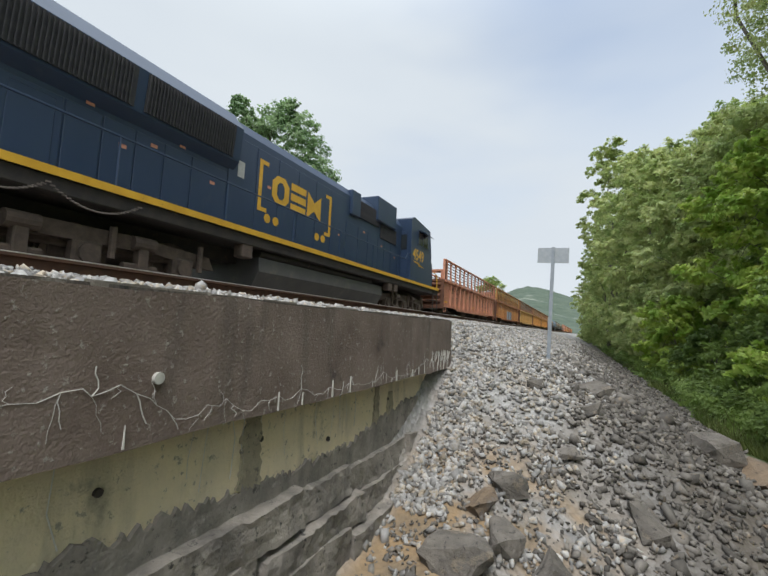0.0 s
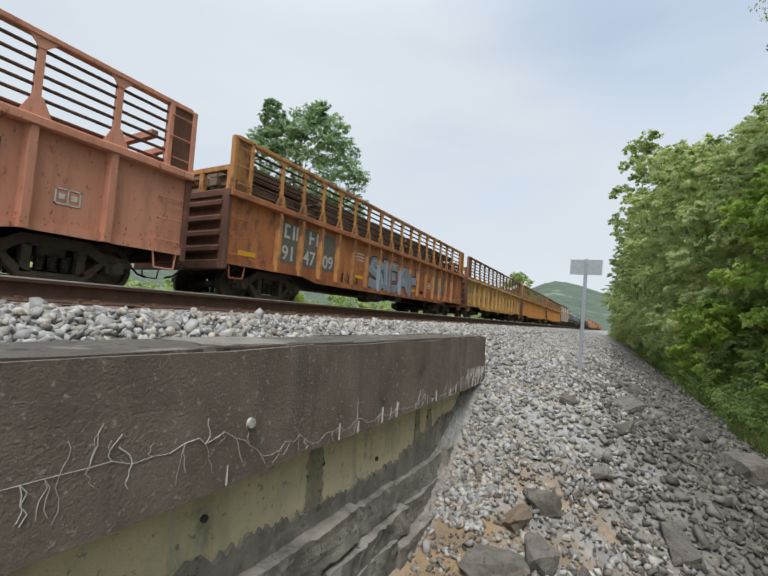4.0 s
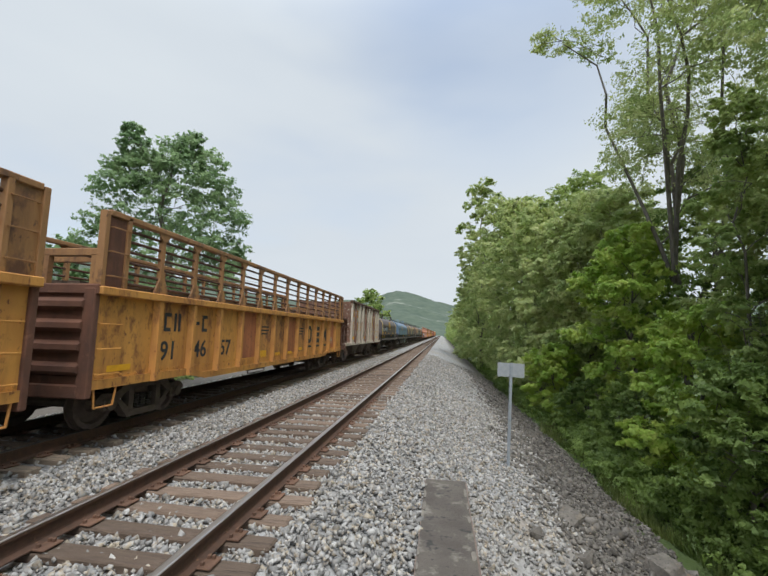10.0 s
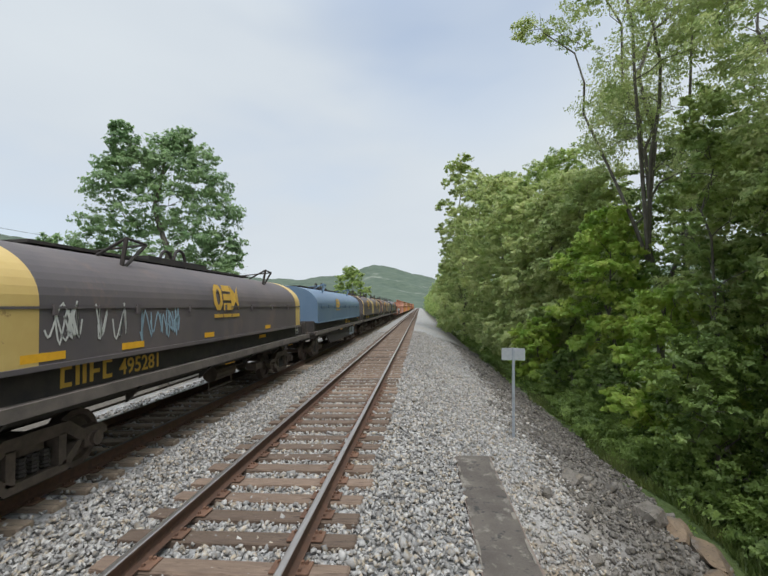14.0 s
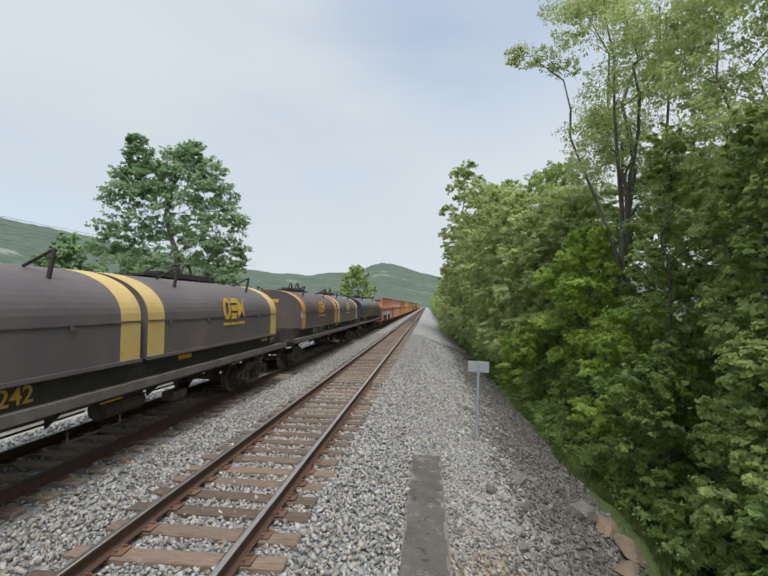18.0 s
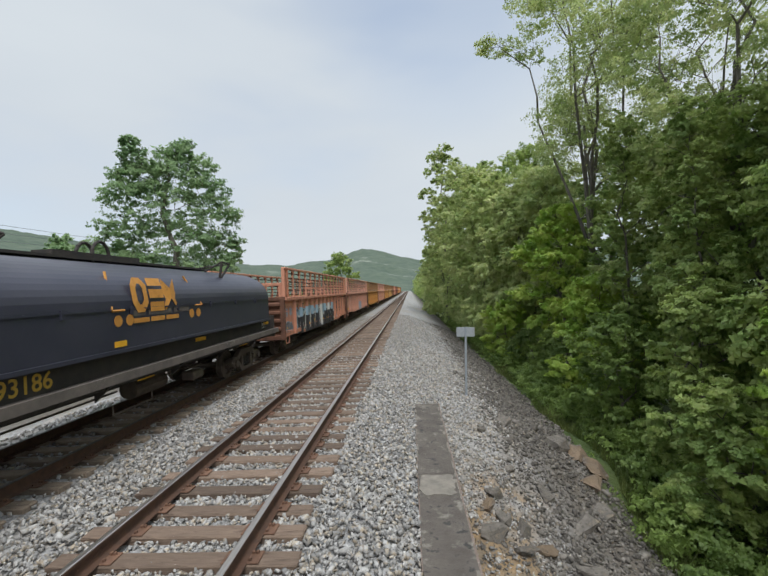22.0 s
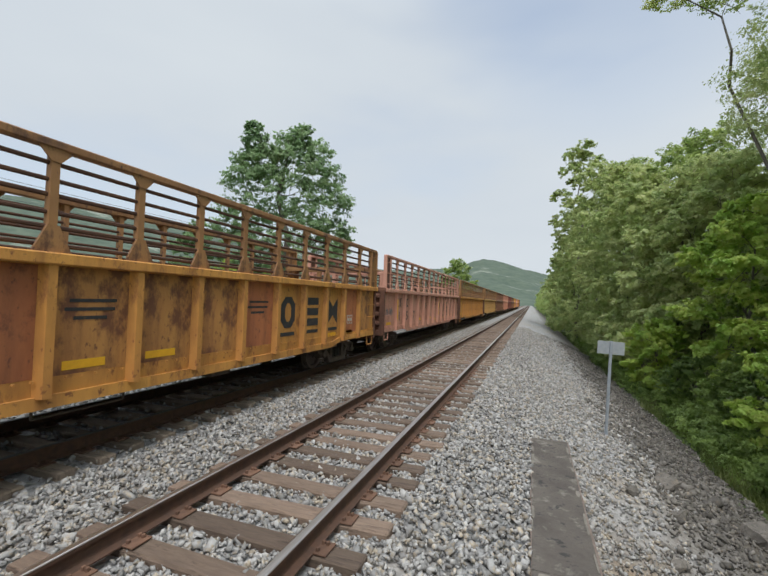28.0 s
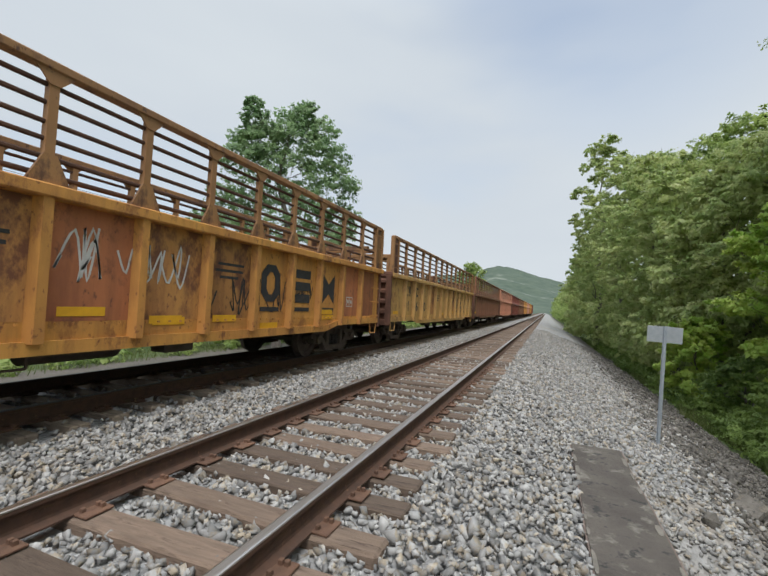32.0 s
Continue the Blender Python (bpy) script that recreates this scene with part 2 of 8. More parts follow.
M_HOODB = surf("blue hood", (0.105, 0.17, 0.26), (0.14, 0.205, 0.29), scale=0.8, rough=0.45, bump=0.1, bump_scale=12, worn=(0.22, 0.24, 0.27), worn_at=0.6, worn_scale=1.2, stretch=(1, 1, 0.5), soft=0.2)
M_HOODR = surf("rusting hood", (0.085, 0.076, 0.078), (0.12, 0.095, 0.085), scale=0.9, spec=0.3, rough=0.6, bump=0.12, bump_scale=14, worn=(0.26, 0.115, 0.055), worn_at=0.53, worn_scale=1.4, stretch=(1, 1, 0.5), soft=0.16)
M_BAND = surf("cream yellow band", (0.60, 0.44, 0.16), (0.55, 0.38, 0.13), scale=2, rough=0.5, worn=(0.20, 0.09, 0.04), worn_at=0.66, worn_scale=3)
M_BANDO = surf("orange band", (0.58, 0.27, 0.06), (0.5, 0.22, 0.05), scale=2, rough=0.5, worn=(0.16, 0.07, 0.03), worn_at=0.6, worn_scale=3)
M_DECK = surf("worn walkway", (0.15, 0.125, 0.11), (0.10, 0.085, 0.075), scale=3, rough=0.8, bump=0.3, worn=(0.26, 0.23, 0.20), worn_at=0.62)
M_SIGNY = surf("yellow paint mark", (0.80, 0.42, 0.02), (0.70, 0.36, 0.02), scale=9, rough=0.6, worn=(0.35, 0.18, 0.03), worn_at=0.66, worn_scale=6)
M_MARKB = surf("black stencil paint", (0.030, 0.030, 0.032), (0.045, 0.043, 0.043), scale=9, rough=0.7, worn=(0.16, 0.10, 0.05), worn_at=0.63, worn_scale=7)
M_MARKW = surf("white stencil paint", (0.62, 0.61, 0.58), (0.5, 0.48, 0.45), scale=9, rough=0.7, worn=(0.3, 0.22, 0.16), worn_at=0.62, worn_scale=7)
M_MARKY = surf("yellow stencil paint", (0.62, 0.38, 0.06), (0.55, 0.32, 0.05), scale=9, rough=0.6, worn=(0.22, 0.13, 0.05), worn_at=0.66, worn_scale=6)
M_MARKO = surf("orange stencil paint", (0.62, 0.29, 0.06), (0.5, 0.22, 0.04), scale=6, rough=0.6, worn=(0.15, 0.09, 0.06), worn_at=0.62, worn_scale=3)
M_BLUE = surf("dark blue engine paint", (0.026, 0.048, 0.095), (0.034, 0.058, 0.108), scale=1.2, rough=0.36, bump=0.05, bump_scale=14, worn=(0.07, 0.085, 0.115), worn_at=0.62, worn_scale=1.6, stretch=(1, 1, 0.4), soft=0.2)
M_ENGY = surf("engine yellow", (0.72, 0.42, 0.04), (0.62, 0.34, 0.03), scale=3, rough=0.45, worn=(0.30, 0.17, 0.05), worn_at=0.62, worn_scale=5)
M_GRILLE = surf("radiator grille", (0.030, 0.030, 0.036), (0.05, 0.048, 0.05), scale=8, rough=0.7)
M_TANK = surf("fuel tank grey", (0.075, 0.072, 0.075), (0.10, 0.095, 0.09), scale=2, rough=0.5, bump=0.1, worn=(0.14, 0.12, 0.10), worn_at=0.6)
M_GLASS = surf("dark cab glass", (0.02, 0.025, 0.03), (0.03, 0.035, 0.04), rough=0.08)
M_SILVER = surf("galvanised sheet", (0.42, 0.45, 0.48), (0.50, 0.52, 0.54), scale=12, rough=0.5, metal=0.6, bump=0.05)
M_POST = surf("galvanised post", (0.36, 0.40, 0.45), (0.44, 0.47, 0.5), scale=14, rough=0.55, metal=0.5, bump=0.08)
M_RAILSIDE = surf("rusty rail", (0.10, 0.05, 0.03), (0.065, 0.036, 0.024), scale=9, rough=0.85, bump=0.2, worn=(0.17, 0.09, 0.05), worn_at=0.62, worn_scale=14)
M_RAILTOP = surf("polished rail head", (0.58, 0.53, 0.49), (0.45, 0.40, 0.36), scale=6, rough=0.36, metal=0.95, stretch=(8, 0.4, 1))
M_RAILDARK = surf("dull rail head", (0.07, 0.06, 0.055), (0.10, 0.085, 0.075), scale=6, rough=0.5, metal=0.6, stretch=(8, 0.4, 1))
M_TIE = surf("creosoted tie wood", (0.135, 0.095, 0.07), (0.21, 0.15, 0.11), scale=6, rough=0.9, bump=0.6, bump_scale=30, worn=(0.075, 0.05, 0.037), worn_at=0.56, worn_scale=5, stretch=(0.5, 4, 3), vary=0.35)
M_TIEFAR = surf("dusty tie wood", (0.20, 0.155, 0.115), (0.27, 0.21, 0.155), scale=6, rough=0.95, bump=0.5, worn=(0.12, 0.09, 0.07), worn_at=0.55, worn_scale=5, stretch=(0.5, 4, 3), vary=0.3)
M_PLATE = surf("rusty tie plate", (0.17, 0.09, 0.055), (0.115, 0.062, 0.04), scale=14, rough=0.9, bump=0.3, vary=0.2)
M_STONE = surf("crushed stone", (0.365, 0.355, 0.34), (0.275, 0.27, 0.262), scale=7, rough=0.9, bump=0.25, bump_scale=60, worn=(0.33, 0.28, 0.215), worn_at=0.51, worn_scale=11, island=0.42, spec=0.3)
M_STONEDARK = surf("old weathered stone", (0.185, 0.170, 0.150), (0.105, 0.096, 0.086), scale=7, rough=0.95, bump=0.3, bump_scale=60, worn=(0.20, 0.16, 0.115), worn_at=0.58, worn_scale=9, island=0.45, spec=0.3)
M_ROCK = surf("grey limestone", (0.185, 0.165, 0.142), (0.095, 0.086, 0.076), scale=5, rough=0.95, bump=1.0, bump_scale=22, worn=(0.25, 0.205, 0.15), worn_at=0.56, worn_scale=4.5, soft=0.1, vary=0.2, speck=((0.06, 0.055, 0.05), 0.58, 18))
M_ROCKTAN = surf("tan sandstone", (0.20, 0.145, 0.095), (0.125, 0.095, 0.07), scale=3, rough=0.95, bump=0.9, bump_scale=18, worn=(0.15, 0.135, 0.12), worn_at=0.57, worn_scale=2.6, vary=0.2, speck=((0.08, 0.06, 0.045), 0.58, 16))
M_LEDGE = surf("weathered bedrock", (0.34, 0.305, 0.265), (0.17, 0.155, 0.138), scale=4, rough=0.95, bump=1.0, bump_scale=26, worn=(0.42, 0.39, 0.34), worn_at=0.60, worn_scale=5, soft=0.1, streak=((0.11, 0.103, 0.095), 0.50, 0.6), speck=((0.08, 0.076, 0.07), 0.60, 15))
M_CONCDARK = surf("dark weathered concrete", (0.175, 0.130, 0.108), (0.25, 0.195, 0.165), scale=2.6, rough=0.95, bump=0.7, bump_scale=60, worn=(0.085, 0.069, 0.060), worn_at=0.58, worn_scale=3, soft=0.15, streak=((0.09, 0.077, 0.068), 0.52, 0.7), speck=((0.36, 0.33, 0.29), 0.60, 30))
M_CONCTOP = surf("weathered concrete top", (0.088, 0.075, 0.065), (0.135, 0.117, 0.10), scale=3.0, rough=0.95, bump=1.0, bump_scale=38, worn=(0.27, 0.25, 0.215), worn_at=0.55, worn_scale=3.2, soft=0.12, speck=((0.05, 0.047, 0.045), 0.57, 6))
M_CONCPALE = surf("broken pale concrete", (0.25, 0.225, 0.19), (0.165, 0.15, 0.128), scale=6, rough=0.95, bump=0.8, bump_scale=30, worn=(0.18, 0.165, 0.15), worn_at=0.62, worn_scale=6)
M_CONCYEL = surf("yellowish bare concrete", (0.78, 0.66, 0.45), (0.66, 0.57, 0.41), scale=4, rough=0.9, bump=0.7, bump_scale=30, worn=(0.26, 0.235, 0.19), worn_at=0.60, worn_scale=2.6, soft=0.12, streak=((0.30, 0.275, 0.21), 0.54, 0.7), speck=((0.34, 0.31, 0.25), 0.60, 17))
M_STAIN = surf("stained concrete", (0.40, 0.345, 0.25), (0.26, 0.23, 0.175), scale=5, rough=0.95, bump=0.6, bump_scale=30, worn=(0.52, 0.45, 0.32), worn_at=0.56, worn_scale=9, soft=0.15, speck=((0.16, 0.145, 0.12), 0.56, 22))
M_LIME = surf("lime bloom", (0.60, 0.58, 0.54), (0.45, 0.43, 0.40), scale=20, rough=0.95)


# ---- builders ----
class Solid:
    """Collects boxes, bars, prisms and sheets for one mesh."""

    def __init__(self):
        self.v, self.f = [], []

    def add(self, verts, faces):
        k = len(self.v)
        self.v += [tuple(p) for p in verts]
        self.f += [tuple(i + k for i in f) for f in faces]
        return self

    def box(self, x0, x1, y0, y1, z0, z1, c=0.0):
        if c <= 0:
            vs = [(x, y, z) for x in (x0, x1) for y in (y0, y1) for z in (z0, z1)]
            return self.add(vs, [(0, 1, 3, 2), (4, 6, 7, 5), (0, 4, 5, 1), (2, 3, 7, 6), (0, 2, 6, 4), (1, 5, 7, 3)])
        vs, idx = [], {}
        for i, x in enumerate((x0, x1)):
            for j, y in enumerate((y0, y1)):
                for k, z in enumerate((z0, z1)):
                    sx, sy, sz = c * (1 - 2 * i), c * (1 - 2 * j), c * (1 - 2 * k)
                    for a, p in enumerate(((x, y + sy, z + sz), (x + sx, y, z + sz), (x + sx, y + sy, z))):
                        idx[i, j, k, a] = len(vs)
                        vs.append(p)
        fs = []
        for i in (0, 1):
            fs.append(tuple(idx[i, j, k, 0] for j, k in ((0, 0), (0, 1), (1, 1), (1, 0))))
            fs.append(tuple(idx[j, i, k, 1] for j, k in ((0, 0), (0, 1), (1, 1), (1, 0))))
            fs.append(tuple(idx[j, k, i, 2] for j, k in ((0, 0), (0, 1), (1, 1), (1, 0))))
        for i in (0, 1):
            for j in (0, 1):
                fs.append((idx[i, j, 0, 0], idx[i, j, 0, 1], idx[i, j, 1, 1], idx[i, j, 1, 0]))
                fs.append((idx[i, 0, j, 0], idx[i, 0, j, 2], idx[i, 1, j, 2], idx[i, 1, j, 0]))
                fs.append((idx[0, i, j, 1], idx[0, i, j, 2], idx[1, i, j, 2], idx[1, i, j, 1]))
                for k in (0, 1):
                    fs.append((idx[i, j, k, 0], idx[i, j, k, 1], idx[i, j, k, 2]))
        return self.add(vs, fs)

    def bar(self, a, b, r, n=8, r2=None):
        """A round bar from a to b."""
        a, b = Vector(a), Vector(b)
        q = (b - a).to_track_quat("Z", "Y")
        r2 = r if r2 is None else r2
        vs = []
        for p, rr in ((a, r), (b, r2)):
            vs += [p + q @ Vector((rr * math.cos(2 * math.pi * i / n), rr * math.sin(2 * math.pi * i / n), 0)) for i in range(n)]
        fs = [(i, (i + 1) % n, n + (i + 1) % n, n + i) for i in range(n)]
        return self.add(vs, fs + [tuple(reversed(range(n))), tuple(range(n, 2 * n))])

    def path(self, pts, r, n=6):
        for a, b in zip(pts, pts[1:]):
            self.bar(a, b, r, n)
        return self

    def prism(self, pts, lo, hi, axis="x"):
        """A flat outline pushed through from lo to hi along an axis; pts lie in the two other axes, in order."""
        n = len(pts)
        put = {"x": lambda u, w, h: (h, u, w), "y": lambda u, w, h: (u, h, w), "z": lambda u, w, h: (u, w, h)}[axis]
        vs = [put(u, w, lo) for u, w in pts] + [put(u, w, hi) for u, w in pts]
        return self.add(vs, [tuple(reversed(range(n))), tuple(range(n, 2 * n))] + [(i, (i + 1) % n, n + (i + 1) % n, n + i) for i in range(n)])

    def mesh(self, name, smooth=False):
        me = bpy.data.meshes.new(name)
        me.from_pydata(self.v, [], self.f)
        bm = bmesh.new()
        bm.from_mesh(me)
        bmesh.ops.recalc_face_normals(bm, faces=bm.faces)
        bm.to_mesh(me)
        bm.free()
        if smooth:
            me.polygons.foreach_set("use_smooth", [True] * len(me.polygons))
        me.materials.append(None)
        return me


def put_mat(ob, material):
    ob.material_slots[0].link = "OBJECT"
    ob.material_slots[0].material = material
    return ob


def part(name, shape, material, parent=None, label="", at=None):
    """One mesh object, under a thing or a part. shape: a Solid, or a mesh that alike parts share."""
    me = shape if isinstance(shape, bpy.types.Mesh) else shape.mesh(name)
    ob = new(name, me)
    if not me.materials:
        me.materials.append(None)
    put_mat(ob, material)
    if parent:
        ob.parent = parent
    if at is not None:
        ob.matrix_basis = at
    return tagged(ob, label=label) if label else ob


def thing(name, at, label, category, group="", kind=""):
    ob = new(name)
    ob.empty_display_size = 0.3
    ob.matrix_basis = at
    return tagged(ob, label, category, group, kind)


SHAPES = {}


def shared(key, make):
    if key not in SHAPES:
        SHAPES[key] = make()
    return SHAPES[key]


def lettering(text, size, bold=0.012):
    """Letters as a thin mesh, upright in the y-z plane, facing +x, reading towards +y."""
    cu = bpy.data.curves.new("lettering", "FONT")
    cu.body, cu.size, cu.extrude = text, size, 0.003
    cu.align_x, cu.resolution_u, cu.offset = "LEFT", 3, bold * size
    ob = new("lettering", cu)
    bpy.context.view_layer.update()
    me = bpy.data.meshes.new_from_object(ob)
    bpy.data.objects.remove(ob)
    me.transform(Matrix(((0, 0, 1, 0), (1, 0, 0, 0), (0, 1, 0, 0), (0, 0, 0, 1))))
    me.materials.clear()
    me.materials.append(None)
    return me


# ---- ground ----
TRACK_N, TRACK_F, BED = -0.755, -4.65, -0.225
WALL_IN, WALL_OUT, WALL_TOP = 1.78, 2.36, -0.34


def lerp_table(v, table):
    return np.interp(v, [a for a, _ in table], [b for _, b in table])


ACROSS = [(-400, -6.0), (-60, -2.2), (-14, -1.3), (-9.5, -0.95), (-8.0, -0.75), (-6.9, -0.32), (-6.2, BED), (1.0, BED), (1.5, -0.30), (1.8, -0.36), (3.4, -0.94), (4.6, -1.42), (6.1, -2.15), (7.2, -2.5), (9, -2.7), (40, -3.2), (400, -5)]
FALL = [(-14, -2.1), (-8, -1.95), (-5, -1.65), (-3, -1.38), (-2, -1.18), (-0.9, -0.80), (-0.1, -0.32), (0.5, -0.10), (1.3, 0.0), (40, 0.0)]


def ground_z(x, y):
    x, y = np.asarray(x, float), np.asarray(y, float)
    z = lerp_table(x, ACROSS)
    side = np.clip((x - 2.0) / 0.3, 0, 1) * np.interp(x, [2.0, 4.2, 6.5, 12], [1, 1, 0.45, 0.2])
    return z + lerp_table(y, FALL) * side - 0.22 * np.exp(-((x - 2.45) / 0.45) ** 2) * np.clip(-y - 0.4, 0, 1) * (x > 2.2)


def rolling(x, y, s=1.0):
    return (np.sin(1.7 * x * s + 0.6 * y * s) + np.sin(2.9 * y * s - 1.1 * x * s + 1) + np.sin(4.3 * x * s + 3.1 * y * s + 2)) / 3


def sheet(xs, ys, zf):
    X, Y = np.meshgrid(xs, ys)
    Z = zf(X, Y)
    nx, ny = len(xs), len(ys)
    vs = np.stack([X.ravel(), Y.ravel(), Z.ravel()], 1)
    i = (np.arange(ny - 1)[:, None] * nx + np.arange(nx - 1)[None, :]).ravel()
    return quads(vs, np.stack([i, i + 1, i + nx + 1, i + nx], 1))


def quads(vs, fs, smooth=False):
    """A mesh from arrays, all faces with the same number of corners."""
    me = bpy.data.meshes.new("mesh")
    me.vertices.add(len(vs))
    me.vertices.foreach_set("co", np.asarray(vs, np.float32).ravel())
    k = fs.shape[1]
    me.loops.add(fs.size)
    me.loops.foreach_set("vertex_index", fs.astype(np.int32).ravel())
    me.polygons.add(len(fs))
    me.polygons.foreach_set("loop_start", np.arange(0, fs.size, k, dtype=np.int32))
    me.polygons.foreach_set("loop_total", np.full(len(fs), k, np.int32))
    if smooth:
        me.polygons.foreach_set("use_smooth", np.ones(len(fs), bool))
    me.update(calc_edges=True)
    me.materials.append(None)
    return me


def ground_material():
    """Grass, bare earth and stone dust by where each lies across the line."""
    m = bpy.data.materials.new("ground cover")
    m.use_nodes = True
    n, l = m.node_tree.nodes, m.node_tree.links
    p = n["Principled BSDF"]
    p.inputs["Roughness"].default_value = 0.95
    co, sep = n.new("ShaderNodeTexCoord"), n.new("ShaderNodeSeparateXYZ")
    l.new(co.outputs["Object"], sep.inputs[0])

    def noise_at(s, d=5.0):
        t = n.new("ShaderNodeTexNoise")
        t.inputs["Scale"].default_value, t.inputs["Detail"].default_value = s, d
        l.new(co.outputs["Object"], t.inputs["Vector"])
        return t.outputs["Fac"]

    def span(v, lo, hi):
        r = n.new("ShaderNodeMapRange")
        r.inputs["From Min"].default_value, r.inputs["From Max"].default_value = lo, hi
        l.new(v, r.inputs["Value"])
        return r.outputs["Result"]

    def mix(f, a, b):
        x = n.new("ShaderNodeMixRGB")
        l.new(f, x.inputs["Fac"])
        for s, v in (("Color1", a), ("Color2", b)):
            if isinstance(v, tuple):
                x.inputs[s].default_value = (*v, 1)
            else:
                l.new(v, x.inputs[s])
        return x.outputs["Color"]

    def math_node(op, a, b):
        x = n.new("ShaderNodeMath")
        x.operation = op
        for i, v in enumerate((a, b)):
            if isinstance(v, (int, float)):
                x.inputs[i].default_value = v
            else:
                l.new(v, x.inputs[i])
        return x.outputs[0]
    wob = math_node("MULTIPLY", math_node("SUBTRACT", noise_at(0.8), 0.5), 1.6)
    gx = math_node("ADD", sep.outputs["X"], wob)
    vor = n.new("ShaderNodeTexVoronoi")
    vor.inputs["Scale"].default_value = 15
    l.new(co.outputs["Object"], vor.inputs["Vector"])
    bw = n.new("ShaderNodeRGBToBW")
    l.new(vor.outputs["Color"], bw.inputs[0])
    gravel = mix(bw.outputs[0], (0.20, 0.20, 0.197), (0.42, 0.415, 0.41))
    gravel = mix(span(noise_at(0.5), 0.5, 0.75), gravel, (0.30, 0.25, 0.19))
    dark = mix(noise_at(9), (0.085, 0.074, 0.062), (0.15, 0.13, 0.108))
    earth = mix(span(noise_at(3.0), 0.35, 0.65), (0.31, 0.215, 0.12), (0.19, 0.15, 0.105))
    grass = mix(noise_at(5), (0.045, 0.075, 0.018), (0.095, 0.115, 0.032))
    grass = mix(span(noise_at(0.35), 0.45, 0.7), grass, (0.05, 0.085, 0.02))
    col = mix(span(gx, 3.3, 5.2), gravel, dark)
    col = mix(span(gx, -8.6, -9.8), col, dark)
    col = mix(span(gx, 5.7, 6.3), col, grass)
    col = mix(span(gx, -12.6, -14.0), col, grass)
    near = math_node("MULTIPLY", span(sep.outputs["Y"], -0.2, -1.3), math_node("MULTIPLY", span(sep.outputs["X"], 2.2, 2.5), span(gx, 4.4, 3.6)))
    col = mix(math_node("MULTIPLY", near, span(noise_at(1.3), 0.30, 0.45)), col, earth)
    l.new(col, p.inputs["Base Color"])
    bp = n.new("ShaderNodeBump")
    bp.inputs["Strength"].default_value, bp.inputs["Distance"].default_value = 0.8, 0.04
    l.new(vor.outputs["Distance"], bp.inputs["Height"])
    l.new(bp.outputs["Normal"], p.inputs["Normal"])
    return m


xs = np.concatenate([[-2500, -900, -400, -200, -120, -80, -60, -40, -30, -24, -18, -14, -12], np.arange(-10.5, -6, 0.3), np.arange(-6, 1, 0.5), np.arange(1.0, 1.8, 0.2), [1.8, 2.0, 2.3, 2.36], np.arange(2.5, 9, 0.14), [9.5, 10, 11, 12, 14, 17, 20, 26, 40, 80, 200, 600, 2500]])
ys = np.concatenate([[-2500, -600, -200, -80, -50, -35, -25, -20], np.arange(-16, 14, 0.16), np.arange(14, 60, 0.7), [62, 66, 72, 80, 100, 140, 200, 300, 500, 900, 1600, 3000]])


def ground_sheet(X, Y):
    Z = ground_z(X, Y)
    wild = np.clip((X - 2.4) / 0.6, 0, 1) + np.clip((-6.6 - X) / 1.0, 0, 1)
    near = np.clip(1 - np.abs(Y) / 90, 0, 1)
    return Z - 0.02 + wild * near * (0.05 * rolling(X, Y, 1.0) + 0.035 * rolling(X, Y, 3.1)) - 0.03 * (1 - wild)


ground = tagged(part("ground", sheet(xs, ys, ground_sheet), ground_material()), "gravel railway bank with grass verges and bare earth", "ground", kind="structure")


# ---- the two tracks ----
def rail_shape(y0, y1):
    side = [(-0.075, -0.185), (0.075, -0.185), (0.075, -0.172), (0.016, -0.155), (0.010, -0.14), (0.010, -0.045), (0.036, -0.036), (0.036, -0.012), (-0.036, -0.012), (-0.036, -0.036), (-0.010, -0.045), (-0.010, -0.14), (-0.016, -0.155), (-0.075, -0.172)]
    head = [(-0.036, -0.0115), (0.036, -0.0115), (0.034, -0.004), (0.024, 0.0), (-0.024, 0.0), (-0.034, -0.004)]
    return Solid().prism(side, y0, y1, "y"), Solid().prism(head, y0, y1, "y")


